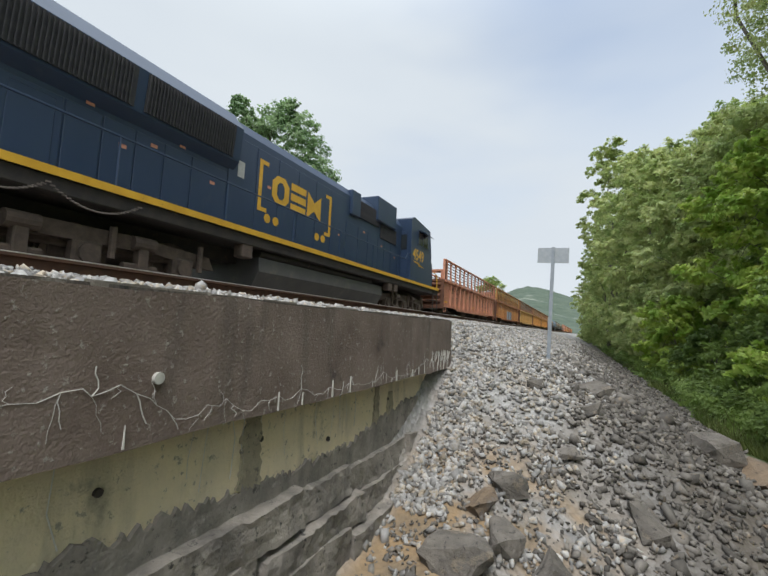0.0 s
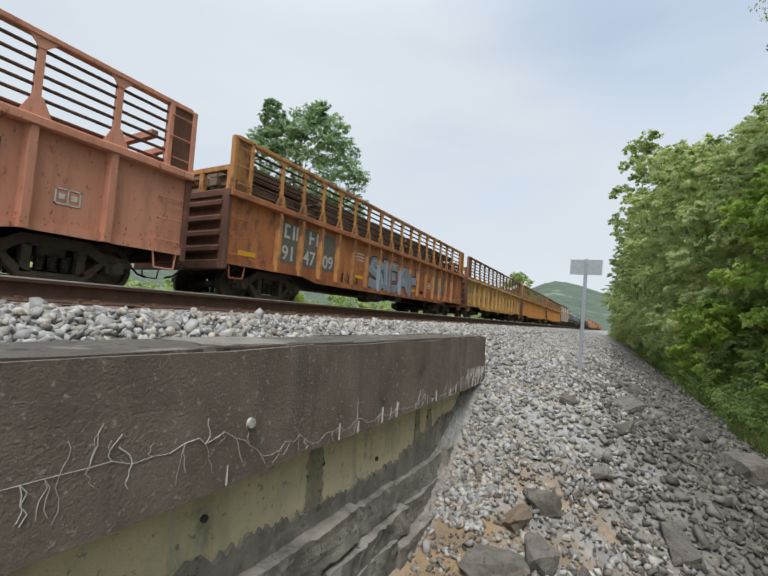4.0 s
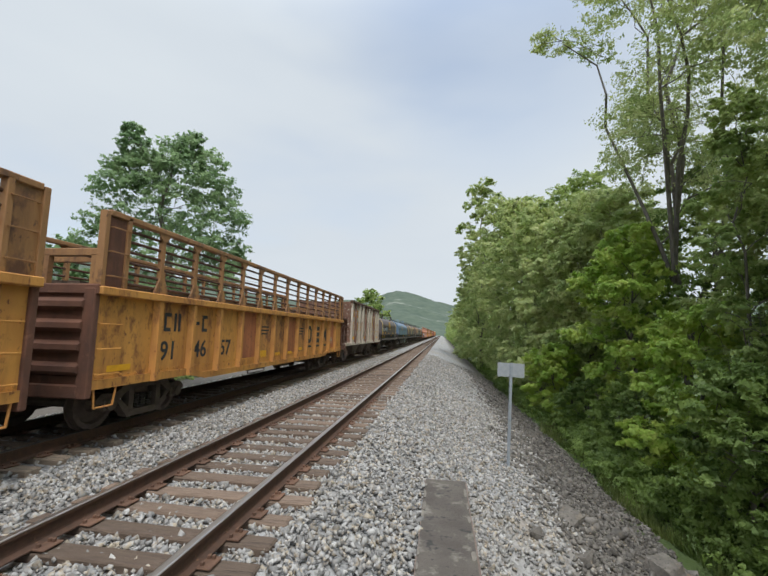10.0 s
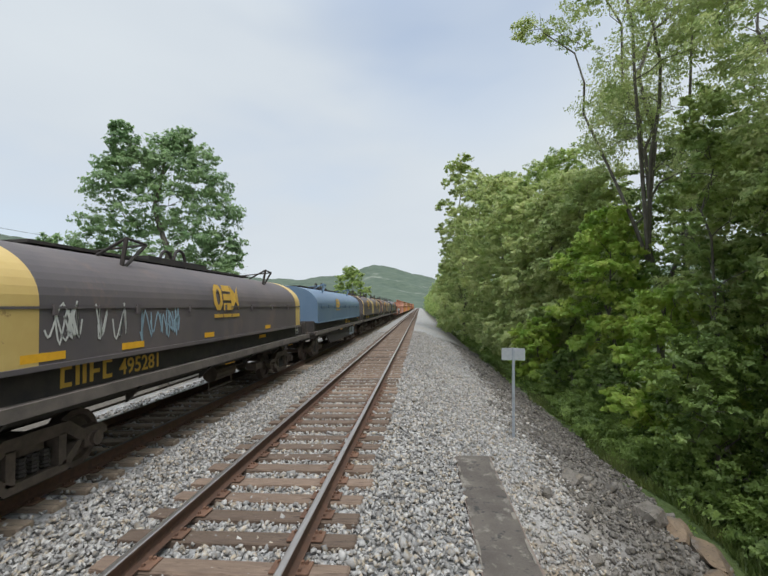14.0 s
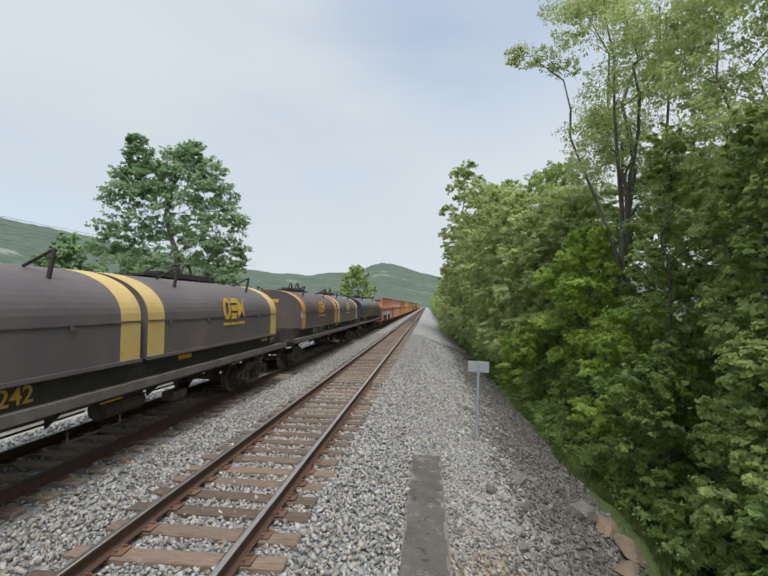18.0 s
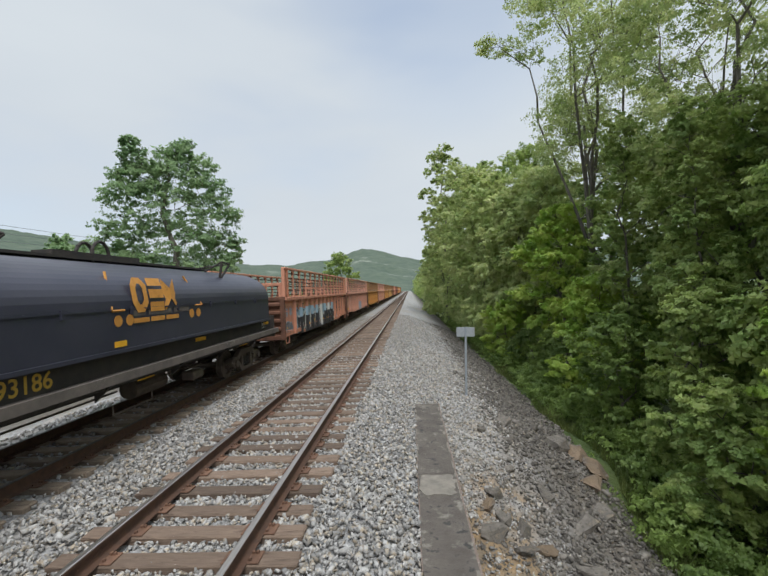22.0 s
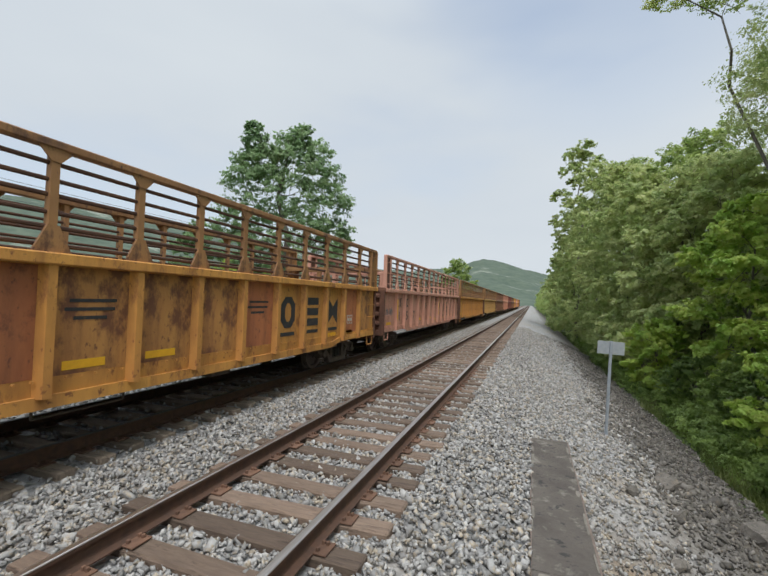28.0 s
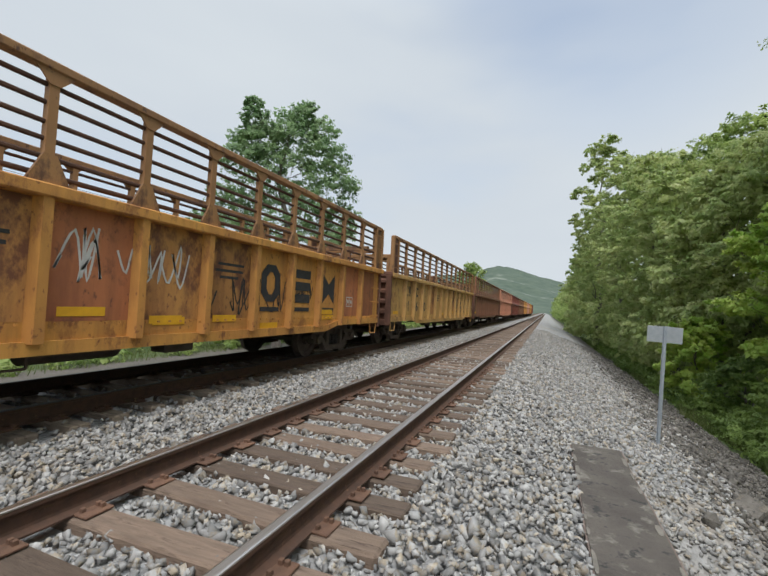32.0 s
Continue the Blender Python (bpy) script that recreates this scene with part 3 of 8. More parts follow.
def track(name, x, head_mat, tie_mat, label, tie_top):
    base = thing(name, pose(x, 0, 0), label, "railway track", kind="structure")
    for sx in (-0.755, 0.755):
        side, head = rail_shape(-60, 1500)
        r = part("rail", side, M_RAILSIDE, base, at=pose(sx, 0, 0))
        part("rail_head", head, head_mat, r, "steel rail head worn smooth by wheels")
    rng = random.Random(7 + int(x))
    tie = [shared(("tie", k), lambda k=k: Solid().box(-1.29 + 0.02 * k, 1.29 - 0.015 * k, -0.115, 0.115, -0.175, 0.0, 0.012 + 0.004 * k).mesh("tie")) for k in range(3)]

    def plate_shape():
        s = Solid().box(-0.19, 0.19, -0.10, 0.10, 0.0, 0.016, 0.004)
        for px in (-0.135, -0.095, 0.095, 0.135):
            for py in (-0.06, 0.05):
                if abs(px) < 0.1 or py > 0:
                    s.box(px - 0.014, px + 0.014, py - 0.012, py + 0.02, 0.0, 0.045, 0.004)
        return s.mesh("tie_plate")
    plate = shared("plate", plate_shape)
    rest, y, k = Solid(), -15.0, 0
    while y < 420:
        turn, dx = rng.uniform(-1.4, 1.4), rng.uniform(-0.05, 0.05)
        m = pose(dx, y, tie_top + rng.uniform(-0.012, 0.006), rng.uniform(-1.5, 1.5), 0, turn)
        if k < 150:
            part("tie", tie[k % 3], tie_mat, base, at=m)
            if k < 42:
                for sx in (-0.755, 0.755):
                    part("tie_plate", plate, M_PLATE, base, at=pose(sx, y, tie_top + 0.004, 0, 0, turn))
        else:
            rest.box(-1.29 + dx, 1.29 + dx, y - 0.115, y + 0.115, tie_top - 0.15, tie_top)
        y += 0.51 + rng.uniform(-0.035, 0.035)
        k += 1
    tagged(part("ties_beyond", rest, tie_mat, base), kind="stuff")
    return base


track("track_near", TRACK_N, M_RAILTOP, M_TIE, "empty railway track with rusty rails on wooden ties", -0.19)
track("track_far", TRACK_F, M_RAILDARK, M_TIEFAR, "railway track under the passing train on dusty ties", -0.19)


# ---- loose stone ----
def stones(name, n, place, size, material, label, seed, parent=None):
    """Crushed stones: bent six-sided chips, each with its own turn and size."""
    rng = np.random.default_rng(seed)
    cube = np.array([(x, y, z) for x in (-1, 1) for y in (-1, 1) for z in (-1, 1)], float)
    fs = np.array([(0, 1, 3, 2), (4, 6, 7, 5), (0, 4, 5, 1), (2, 3, 7, 6), (0, 2, 6, 4), (1, 5, 7, 3)])
    c = place(rng, n)
    n = len(c)
    s = size[0] * np.exp(rng.normal(0, size[1], n))
    shape = cube[None] * rng.uniform(0.68, 1.12, (n, 8, 1)) + rng.normal(0, 0.17, (n, 8, 3))
    shape *= rng.uniform((0.8, 0.5, 0.32), (1.3, 0.9, 0.7), (n, 3))[:, None, :] * s[:, None, None]
    q = rng.normal(0, 1, (n, 4))
    q[:, 1:3] *= 0.5
    q /= np.linalg.norm(q, axis=1)[:, None]
    w, x, y, z = q.T
    R = np.stack([1 - 2 * (y * y + z * z), 2 * (x * y - z * w), 2 * (x * z + y * w), 2 * (x * y + z * w), 1 - 2 * (x * x + z * z), 2 * (y * z - x * w), 2 * (x * z - y * w), 2 * (y * z + x * w), 1 - 2 * (x * x + y * y)], 1).reshape(n, 3, 3)
    vs = np.einsum("nij,nkj->nki", R, shape) + c[:, None, :]
    me = quads(vs.reshape(-1, 3), (fs[None] + 8 * np.arange(n)[:, None, None]).reshape(-1, 4))
    return tagged(part(name, me, material, parent), label, "gravel", kind="stuff")


def spread_y(rng, n, y0, y1, lean=1.0):
    return y0 + (y1 - y0) * rng.random(n) ** lean


def bed_near(rng, n):
    y = np.where(rng.random(n) < 0.64, rng.uniform(-8.6, 7.5, n), 7.5 + 26 * rng.random(n) ** 1.25)
    x = rng.uniform(-3.25, 1.78, n)
    z = ground_z(x, y) - 0.022 + rng.normal(0, 0.010, n)
    on_rail = (np.abs(np.abs(x - TRACK_N) - 0.755) < 0.10)
    keep = ~on_rail
    z = z + np.where((x > 0.55) | (x < -2.05), 0.02, 0.0)
    return np.stack([x, y, z], 1)[keep]


def bed_far(rng, n):
    y = spread_y(rng, n, -8, 60, 1.6)
    x = rng.uniform(-8.2, -3.25, n)
    z = ground_z(x, y) + rng.normal(0, 0.012, n) - 0.01
    keep = np.abs(np.abs(x - TRACK_F) - 0.755) > 0.10
    return np.stack([x, y, z], 1)[keep]


def bank(rng, n):
    y = np.where(rng.random(n) < 0.75, rng.uniform(-7.5, 10, n), 10 + 22 * rng.random(n) ** 1.25)
    x = 1.78 + 4.5 * rng.random(n)
    inside = (y < 0.02) & (x < 2.42)
    bare = (y < -0.9) & (x > 2.4) & (x < 4.0) & (rng.random(n) < 0.45 + 0.4 * (rolling(x, y, 2.3) > 0.1))
    keep = ~inside & ~bare
    return np.stack([x, y, ground_sheet(x, y) + rng.normal(0, 0.012, n) + 0.012], 1)[keep]


stones("ballast_near", 66000, bed_near, (0.0225, 0.28), M_STONE, "pale grey crushed stone ballast between and beside the rails", 3)
stones("ballast_far", 12000, bed_far, (0.028, 0.25), M_STONE, "dusty grey ballast around the far track", 4)


def edge_of_spill(c):
    """Where the pale ballast gives way to old gravel, with tongues of it running down the bank."""
    return c[:, 0] + 0.45 * rolling(c[:, 0], c[:, 1], 0.9) + 0.5 * rolling(c[:, 0] * 0.3, c[:, 1], 3.4) + 0.9 * (np.abs(np.sin(c[:, 0] * 91.7 + c[:, 1] * 57.3)) - 0.5)


def bank_top(rng, n):
    c = bank(rng, n)
    return c[edge_of_spill(c) < 4.0]


def bank_low(rng, n):
    c = bank(rng, n)
    return c[edge_of_spill(c) >= 4.0]


stones("ballast_bank", 46000, bank_top, (0.0245, 0.3), M_STONE, "loose grey ballast spilling down the bank", 5)
stones("old_gravel", 36000, bank_low, (0.025, 0.42), M_STONEDARK, "dark old gravel on the lower bank", 6)
stones("ballast_spill", 1100, lambda rng, n: (lambda x, y: np.stack([x, y, ground_sheet(x, y) + 0.01], 1))(2.38 + 0.5 * rng.random(n), -1.9 + 2.05 * rng.random(n)), (0.026, 0.3), M_STONE, "ballast spilled round the end of the wall", 62)
stones("fine_gravel", 5000, lambda rng, n: (lambda x, y: np.stack([x, y, ground_sheet(x, y) + 0.006], 1))(2.5 + 2.4 * rng.random(n), -7.5 + 7 * rng.random(n)), (0.014, 0.4), M_STONEDARK, "fine grey chips strewn over bare earth", 61)


# ---- concrete head wall at the end of the culvert ----
def rough_block(x0, x1, y0, y1, z0, z1, step, amp, seed, skip=()):
    """A block whose faces are gridded and slightly uneven."""
    bm = bmesh.new()
    bmesh.ops.create_cube(bm, size=1, matrix=Matrix.LocRotScale(((x0 + x1) / 2, (y0 + y1) / 2, (z0 + z1) / 2), None, (x1 - x0, y1 - y0, z1 - z0)))
    for axis, (a, b) in enumerate(((x0, x1), (y0, y1), (z0, z1))):
        k = int((b - a) / step)
        for i in range(1, k + 1):
            co = [0, 0, 0]
            co[axis] = a + (b - a) * i / (k + 1)
            no = [0, 0, 0]
            no[axis] = 1
            bmesh.ops.bisect_plane(bm, geom=bm.verts[:] + bm.edges[:] + bm.faces[:], plane_co=co, plane_no=no)
    off = Vector((seed * 3.7, seed * 1.3, seed))
    for v in bm.verts:
        edge = sum(min(abs(c - a), abs(c - b)) < 1e-4 for c, (a, b) in zip(v.co, ((x0, x1), (y0, y1), (z0, z1))))
        d = noise.noise_vector(v.co * 1.9 + off) * amp + noise.noise_vector(v.co * 6.0 + off) * amp * 0.5
        if amp > 0.02:
            d += noise.noise_vector(v.co * 15.0 + off) * amp * 0.55
        v.co += d * (1.0 if edge == 1 else 1.4)
    me = bpy.data.meshes.new("block")
    bm.to_mesh(me)
    bm.free()
    me.materials.append(None)
    return me


wall = thing("wall_culvert", pose(0, 0, 0), "dark weathered concrete head wall over yellowish bare concrete", "wall", kind="structure")
part("cap", rough_block(WALL_IN, WALL_OUT, -16, 0, -0.95, WALL_TOP, 0.28, 0.012, 1), M_CONCDARK, wall, "dark stained concrete cap with lime streaks")
for y0, y1 in ((-3.80, -0.02), (-9.0, -4.5), (-16.0, -9.05)):
    part("cap_top", rough_block(WALL_IN + 0.012, WALL_OUT - 0.02, y0, y1, WALL_TOP - 0.06, WALL_TOP + 0.012, 0.2, 0.006, 2 + y0), M_CONCTOP, wall, "worn grey concrete top")
part("cap_top", rough_block(WALL_IN + 0.012, WALL_OUT - 0.02, -4.495, -3.805, WALL_TOP - 0.06, WALL_TOP + 0.010, 0.2, 0.006, 9), M_CONCTOP, wall, "worn grey concrete top")
rng = random.Random(55)


def scab(x0, x1, y0, y1, lift, k=26):
    """A thin broken crust with a ragged outline."""
    pts = []
    for i in range(k):
        a = 2 * math.pi * i / k
        c, s = math.cos(a), math.sin(a)
        q = rng.uniform(0.78, 1.06)
        pts.append(((x0 + x1) / 2 + (x1 - x0) / 2 * q * math.copysign(abs(c) ** 0.55, c), (y0 + y1) / 2 + (y1 - y0) / 2 * q * math.copysign(abs(s) ** 0.7, s)))
    return Solid().prism(pts, WALL_TOP - 0.02, WALL_TOP + lift, "z")


part("broken_top", scab(WALL_IN + 0.0, WALL_OUT - 0.02, -4.50, -3.82, 0.021), M_CONCPALE, wall, "pale broken patch of concrete")
for k in range(26):
    y, near = rng.uniform(-8.5, -0.2), rng.random() < 0.6
    w, ln = rng.uniform(0.015, 0.05), rng.uniform(0.06, 0.35)
    x0 = WALL_IN + 0.005 if near else WALL_OUT - w - 0.02
    part("crust", scab(x0, x0 + w, y, y + ln, 0.019 + 0.004 * rng.random(), 16), M_CONCPALE, wall, "crumbling pale edge")
part("lower_wall", rough_block(WALL_IN + 0.02, 2.22, -16, -0.12, -1.75, -0.95, 0.25, 0.012, 3), M_CONCYEL, wall, "yellowish bare concrete with dark holes")
rng = random.Random(5)
for k in range(16):
    y = -15.4 + k * 0.99 + rng.uniform(-0.2, 0.2)
    z = -1.10 - 0.22 * rng.random()
    part("tie_hole", Solid().bar((2.19, y, z), (2.236, y, z), 0.018, 9), M_BLACKISH, wall)
# lime that has bled out of a long crack and run down the face
y, z, line = -9.4, -0.80, []
while y < -0.05:
    line.append((2.364, y, z))
    y += rng.uniform(0.03, 0.09)
    z = max(-0.91, min(-0.70, z + rng.uniform(-0.045, 0.045)))
for i in range(0, len(line) - 8, 8):
    if rng.random() < 0.8 or line[i][1] > -5:
        part("crack_line", Solid().path(line[i:i + 9], 0.0011 + 0.0008 * rng.random(), 4), M_LIME, wall)
for k in range(120):
    p = line[int(len(line) * rng.random() ** 0.75) - 1]
    up = rng.random() < 0.35
    drop = (0.04 + 0.12 * rng.random()) * (-1 if up else 1)
    pts = [p]
    for i in range(4):
        pts.append((2.364, pts[-1][1] + rng.uniform(-0.022, 0.022), max(-0.945, pts[-1][2] - drop / 4)))
    part("lime_streak", Solid().path(pts, 0.0009 + 0.0022 * rng.random() ** 2, 4), M_LIME, wall)
for k in range(24):
    y = -0.02 - 0.75 * rng.random()
    top, drop = -0.70 - 0.05 * rng.random(), 0.05 + 0.13 * rng.random()
    part("lime_streak", Solid().path([(2.364, y, top), (2.364, y + rng.uniform(-0.02, 0.02), top - drop * 0.5), (2.364, y + rng.uniform(-0.03, 0.03), top - drop)], 0.002 + 0.003 * rng.random(), 4), M_LIME, wall)
for k in range(14):
    y = -4.6 + 4.3 * rng.random()
    part("lime_streak", Solid().path([(2.232, y, -0.97), (2.234, y + rng.uniform(-0.03, 0.03), -1.06 - 0.1 * rng.random()), (2.234, y + rng.uniform(-0.05, 0.05), -1.2 - 0.12 * rng.random())], 0.0015 + 0.002 * rng.random(), 4), M_LIME, wall)
part("bolt_spot", Solid().bar((2.35, -4.28, -0.69), (2.374, -4.28, -0.69), 0.024, 14), M_LIME, wall, "round pale spot")


def chip_rock(sx, sy, sz, seed, cuts=2, corners=15):
    """A broken angular stone: the hull of a few corners, roughened."""
    rg = random.Random(seed * 13 + 5)
    bm = bmesh.new()
    for _ in range(corners):
        p = Vector((rg.uniform(-1, 1), rg.uniform(-1, 1), rg.uniform(-1, 1)))
        m = max(abs(p.x), abs(p.y), abs(p.z))
        p = p / m * rg.uniform(0.82, 1.0)
        bm.verts.new((p.x * sx, p.y * sy, p.z * sz))
    bmesh.ops.convex_hull(bm, input=bm.verts)
    bmesh.ops.delete(bm, geom=[v for v in bm.verts if not v.link_faces], context="VERTS")
    bmesh.ops.subdivide_edges(bm, edges=bm.edges[:], cuts=cuts, use_grid_fill=True)
    off = Vector((seed * 7.3, seed * 2.1, seed * 0.7))
    k = min(sx, sy, sz)
    for v in bm.verts:
        v.co += noise.noise_vector(v.co * 3.5 / k * 0.35 + off) * k * 0.16 + noise.noise_vector(v.co * 11 + off) * k * 0.06
    me = bpy.data.meshes.new("rock")
    bm.to_mesh(me)
    bm.free()
    me.materials.append(None)
    return me


def boulder(sx, sy, sz, seed, cuts=2):
    bm = bmesh.new()
    bmesh.ops.create_icosphere(bm, subdivisions=cuts + 1, radius=1)
    off = Vector((seed * 7.3, seed * 2.1, seed * 0.7))
    for v in bm.verts:
        p = v.co.copy()
        for _ in range(2):
            p = Vector([math.copysign(abs(c) ** 0.62, c) for c in p])
        p *= 0.86 + 0.30 * noise.noise(v.co * 1.3 + off) + 0.10 * noise.noise(v.co * 4 + off)
        v.co = Vector((p.x * sx, p.y * sy, p.z * sz))
    me = bpy.data.meshes.new("boulder")
    bm.to_mesh(me)
    bm.free()
    me.materials.append(None)
    return me


# the courses of rock on which the wall stands, and the dark damp line above them
STAINS = ((-3.55, 0.085, -0.97), (-1.93, 0.06, -1.0), (-1.62, 0.07, -1.08), (-5.6, 0.09, -0.99), (-7.4, 0.07, -1.02), (-9.6, 0.1, -0.98))
DRIPS = ((-3.5, 0.14), (-3.27, 0.10), (-2.92, 0.15), (-2.67, 0.16), (-2.3, 0.08), (-1.79, 0.13), (-1.38, 0.1), (-1.2, 0.12), (-1.02, 0.15), (-0.86, 0.13), (-0.7, 0.16), (-0.55, 0.14), (-0.42, 0.17), (-0.3, 0.15), (-0.16, 0.18), (-4.4, 0.12), (-5.3, 0.1))
edge = []
y = -15.6
while y < -0.7:
    edge.append((y, -1.30 - 0.05 * max(0.0, min(2.3, y + 4.8)) + 0.13 * max(0.0, y + 2.4) + rng.uniform(-0.03, 0.03) + 0.07 * noise.noise((y * 1.4, 0.3, 0.7)) + 0.045 * noise.noise((y * 5.3, 0.9, 0.2)) + 0.02 * noise.noise((y * 17.0, 0.1, 0.6))))
    y += rng.uniform(0.008, 0.03)

def ragged(y, half, z0, z1, seed):
    """An upright stain with uneven edges, narrowing upwards."""
    rg = random.Random(seed)
    zs = [z0 + (z1 - z0) * i / 22 for i in range(23)]
    wide = [half * (1.25 - 0.6 * i / 22) * rg.uniform(0.72, 1.2) for i in range(23)]
    return [(y + w, z) for w, z in zip(wide, zs)] + [(y - w * rg.uniform(0.8, 1.2), z) for w, z in reversed(list(zip(wide, zs)))]


for k, (y, half, top) in enumerate(STAINS):
    part("run_stain", Solid().prism(ragged(y, half, -1.5, top, k), 2.20, 2.2365), M_STAIN, wall, "dark stain run down the concrete")
for k, (y, ln) in enumerate(DRIPS):
    w = 0.0035 + 0.0018 * (k % 3)
    ln *= 0.75
    part("lime_drip", Solid().prism([(y - w, -0.945), (y + w, -0.945), (y + 0.4 * w, -0.945 + 0.6 * ln), (y + 0.2 * w, -0.945 + ln), (y - 0.3 * w, -0.945 + 0.7 * ln)], 2.355, 2.3665), M_LIME, wall, "white lime drip")
part("damp_stain", Solid().prism(edge + [(-0.7, -1.75), (-15.6, -1.75)], 2.20, 2.243), M_LEDGE, wall, "dark mouldy foot of the wall")
k = 0
for row, (z0, z1, out) in enumerate(((-1.72, -1.50, 2.29), (-1.92, -1.73, 2.34), (-2.14, -1.91, 2.40), (-2.45, -2.15, 2.46))):
    y = -15.6 - 0.4 * row
    while y < -0.95 - 0.1 * row:
        ln = rng.uniform(0.55, 1.6)
        dz = -0.03 * max(0.0, min(2.3, y + 4.8)) + rng.uniform(-0.012, 0.012)
        part("ledge_stone", rough_block(2.05, out + rng.uniform(-0.04, 0.045), y, min(y + ln - 0.015, -0.8), z0 + dz, z1 + dz, 0.055, 0.022, 31 + k), M_LEDGE, wall, "long layered block of dark rock")
        k += 1
        y += ln

# fallen rocks on the bank
ROCKS = [(3.33, -1.28, 0.17, 0.14, 0.12, 20, 0), (3.12, -1.64, 0.13, 0.11, 0.10, 50, 1), (3.36, -1.86, 0.16, 0.14, 0.10, 120, 0), (3.72, -2.02, 0.20, 0.13, 0.12, 70, 0), (3.10, -2.35, 0.26, 0.17, 0.11, 10, 0), (3.6, -2.5, 0.18, 0.2, 0.10, 200, 0), (4.05, -2.3, 0.17, 0.15, 0.1, 140, 1),
         (5.35, 1.0, 0.26, 0.22, 0.22, 30, 0), (5.85, 0.85, 0.40, 0.26, 0.19, 15, 1), (6.05, 0.35, 0.34, 0.26, 0.16, 60, 1), (5.7, 1.3, 0.2, 0.16, 0.13, 90, 0), (5.0, -1.5, 0.26, 0.20, 0.09, 20, 0), (4.7, -2.6, 0.24, 0.17, 0.09, 160, 0), (4.1, 1.3, 0.2, 0.16, 0.1, 40, 0), (4.05, 0.25, 0.12, 0.1, 0.07, 10, 0), (3.4, 0.4, 0.10, 0.09, 0.06, 80, 0), (4.45, -0.9, 0.2, 0.13, 0.1, 110, 0), (3.8, -0.6, 0.12, 0.1, 0.07, 5, 0), (5.6, -0.9, 0.32, 0.22, 0.12, 300, 0), (5.9, -0.2, 0.3, 0.24, 0.14, 40, 1), (3.9, -3.6, 0.28, 0.2, 0.12, 75, 0), (3.1, -3.8, 0.24, 0.18, 0.1, 33, 1)]
for i, (x, y, sx, sy, sz, turn, tan) in enumerate(ROCKS):
    z = float(ground_sheet(np.array(x), np.array(y))) + sz * 0.35
    rock = part("rock", chip_rock(sx * 1.15, sy * 1.15, sz * 1.1, 3 + i), M_ROCKTAN if tan else M_ROCK, None, at=pose(x, y, z, 8, -12, turn))
    tagged(rock, "tan weathered sandstone block on the bank" if tan else "grey broken limestone block on the gravel bank", "rock", "rocks fallen on the bank")

# ---- the sign by the line, seen from behind ----
sign = thing("track_sign", pose(3.38, 2.95, -0.95, 0, 0, 0), "blank back of a grey metal sign on a thin post", "sign")
lean = pose(0, 0, 0, 0, 2.0, 0)
part("post", Solid().box(-0.032, 0.032, -0.006, 0.0, -0.3, 2.13).box(-0.018, 0.018, -0.03, -0.006, -0.3, 2.13), M_POST, sign, at=lean)
part("plate", Solid().box(-0.275, 0.275, 0.004, 0.009, 1.83, 2.12, 0.001), M_SILVER, sign, "pale grey sign plate", at=lean)
for z in (1.9, 2.05):
    part("bolt", Solid().bar((0, -0.045, z), (0, 0.014, z), 0.008, 6), M_POST, sign, at=lean)


# ---- rolling stock: every wagon stands at its leading end, on the rails, its near side at +x ----
WHEEL_R = 0.42
WAGONS, WHEELS, BIG_WHEELS = [], [], []


def disc(r, w, n=16):
    """A railway wheel lying on the x axis: tread, flange and hub; flange on the inner side."""
    s = Solid()
    prof = [(0.0, 0.10), (0.13, 0.10), (0.15, 0.03), (r * 0.72, 0.015), (r * 0.80, 0.065), (r, 0.065), (r, -0.055), (r + 0.028, -0.058), (r + 0.028, -0.075), (r * 0.8, -0.075), (r * 0.72, -0.02), (0.15, -0.03), (0.13, -0.10), (0.0, -0.10)]
    vs, fs = [], []
    for i in range(n):
        a = 2 * math.pi * i / n
        vs += [(x, p * math.cos(a), p * math.sin(a)) for p, x in prof]
    k = len(prof)
    for i in range(n):
        j = (i + 1) % n
        fs += [(i * k + q, i * k + q + 1, j * k + q + 1, j * k + q) for q in range(k - 1)]
    return s.add(vs, fs)


def wheelset_shape(r):
    s = Solid()
    for sx in (-1, 1):
        d = disc(r, 0.13)
        s.add([(sx * (0.755 + x), y, z) for x, y, z in d.v], d.f)
    s.bar((-1.02, 0, 0), (1.02, 0, 0), 0.085, 12)
    for sx in (-1, 1):
        s.bar((sx * 0.84, 0.14, 0.16), (sx * 0.852, 0.14, 0.16), 0.05, 6)
    return s.mesh("wheelset", smooth=False)


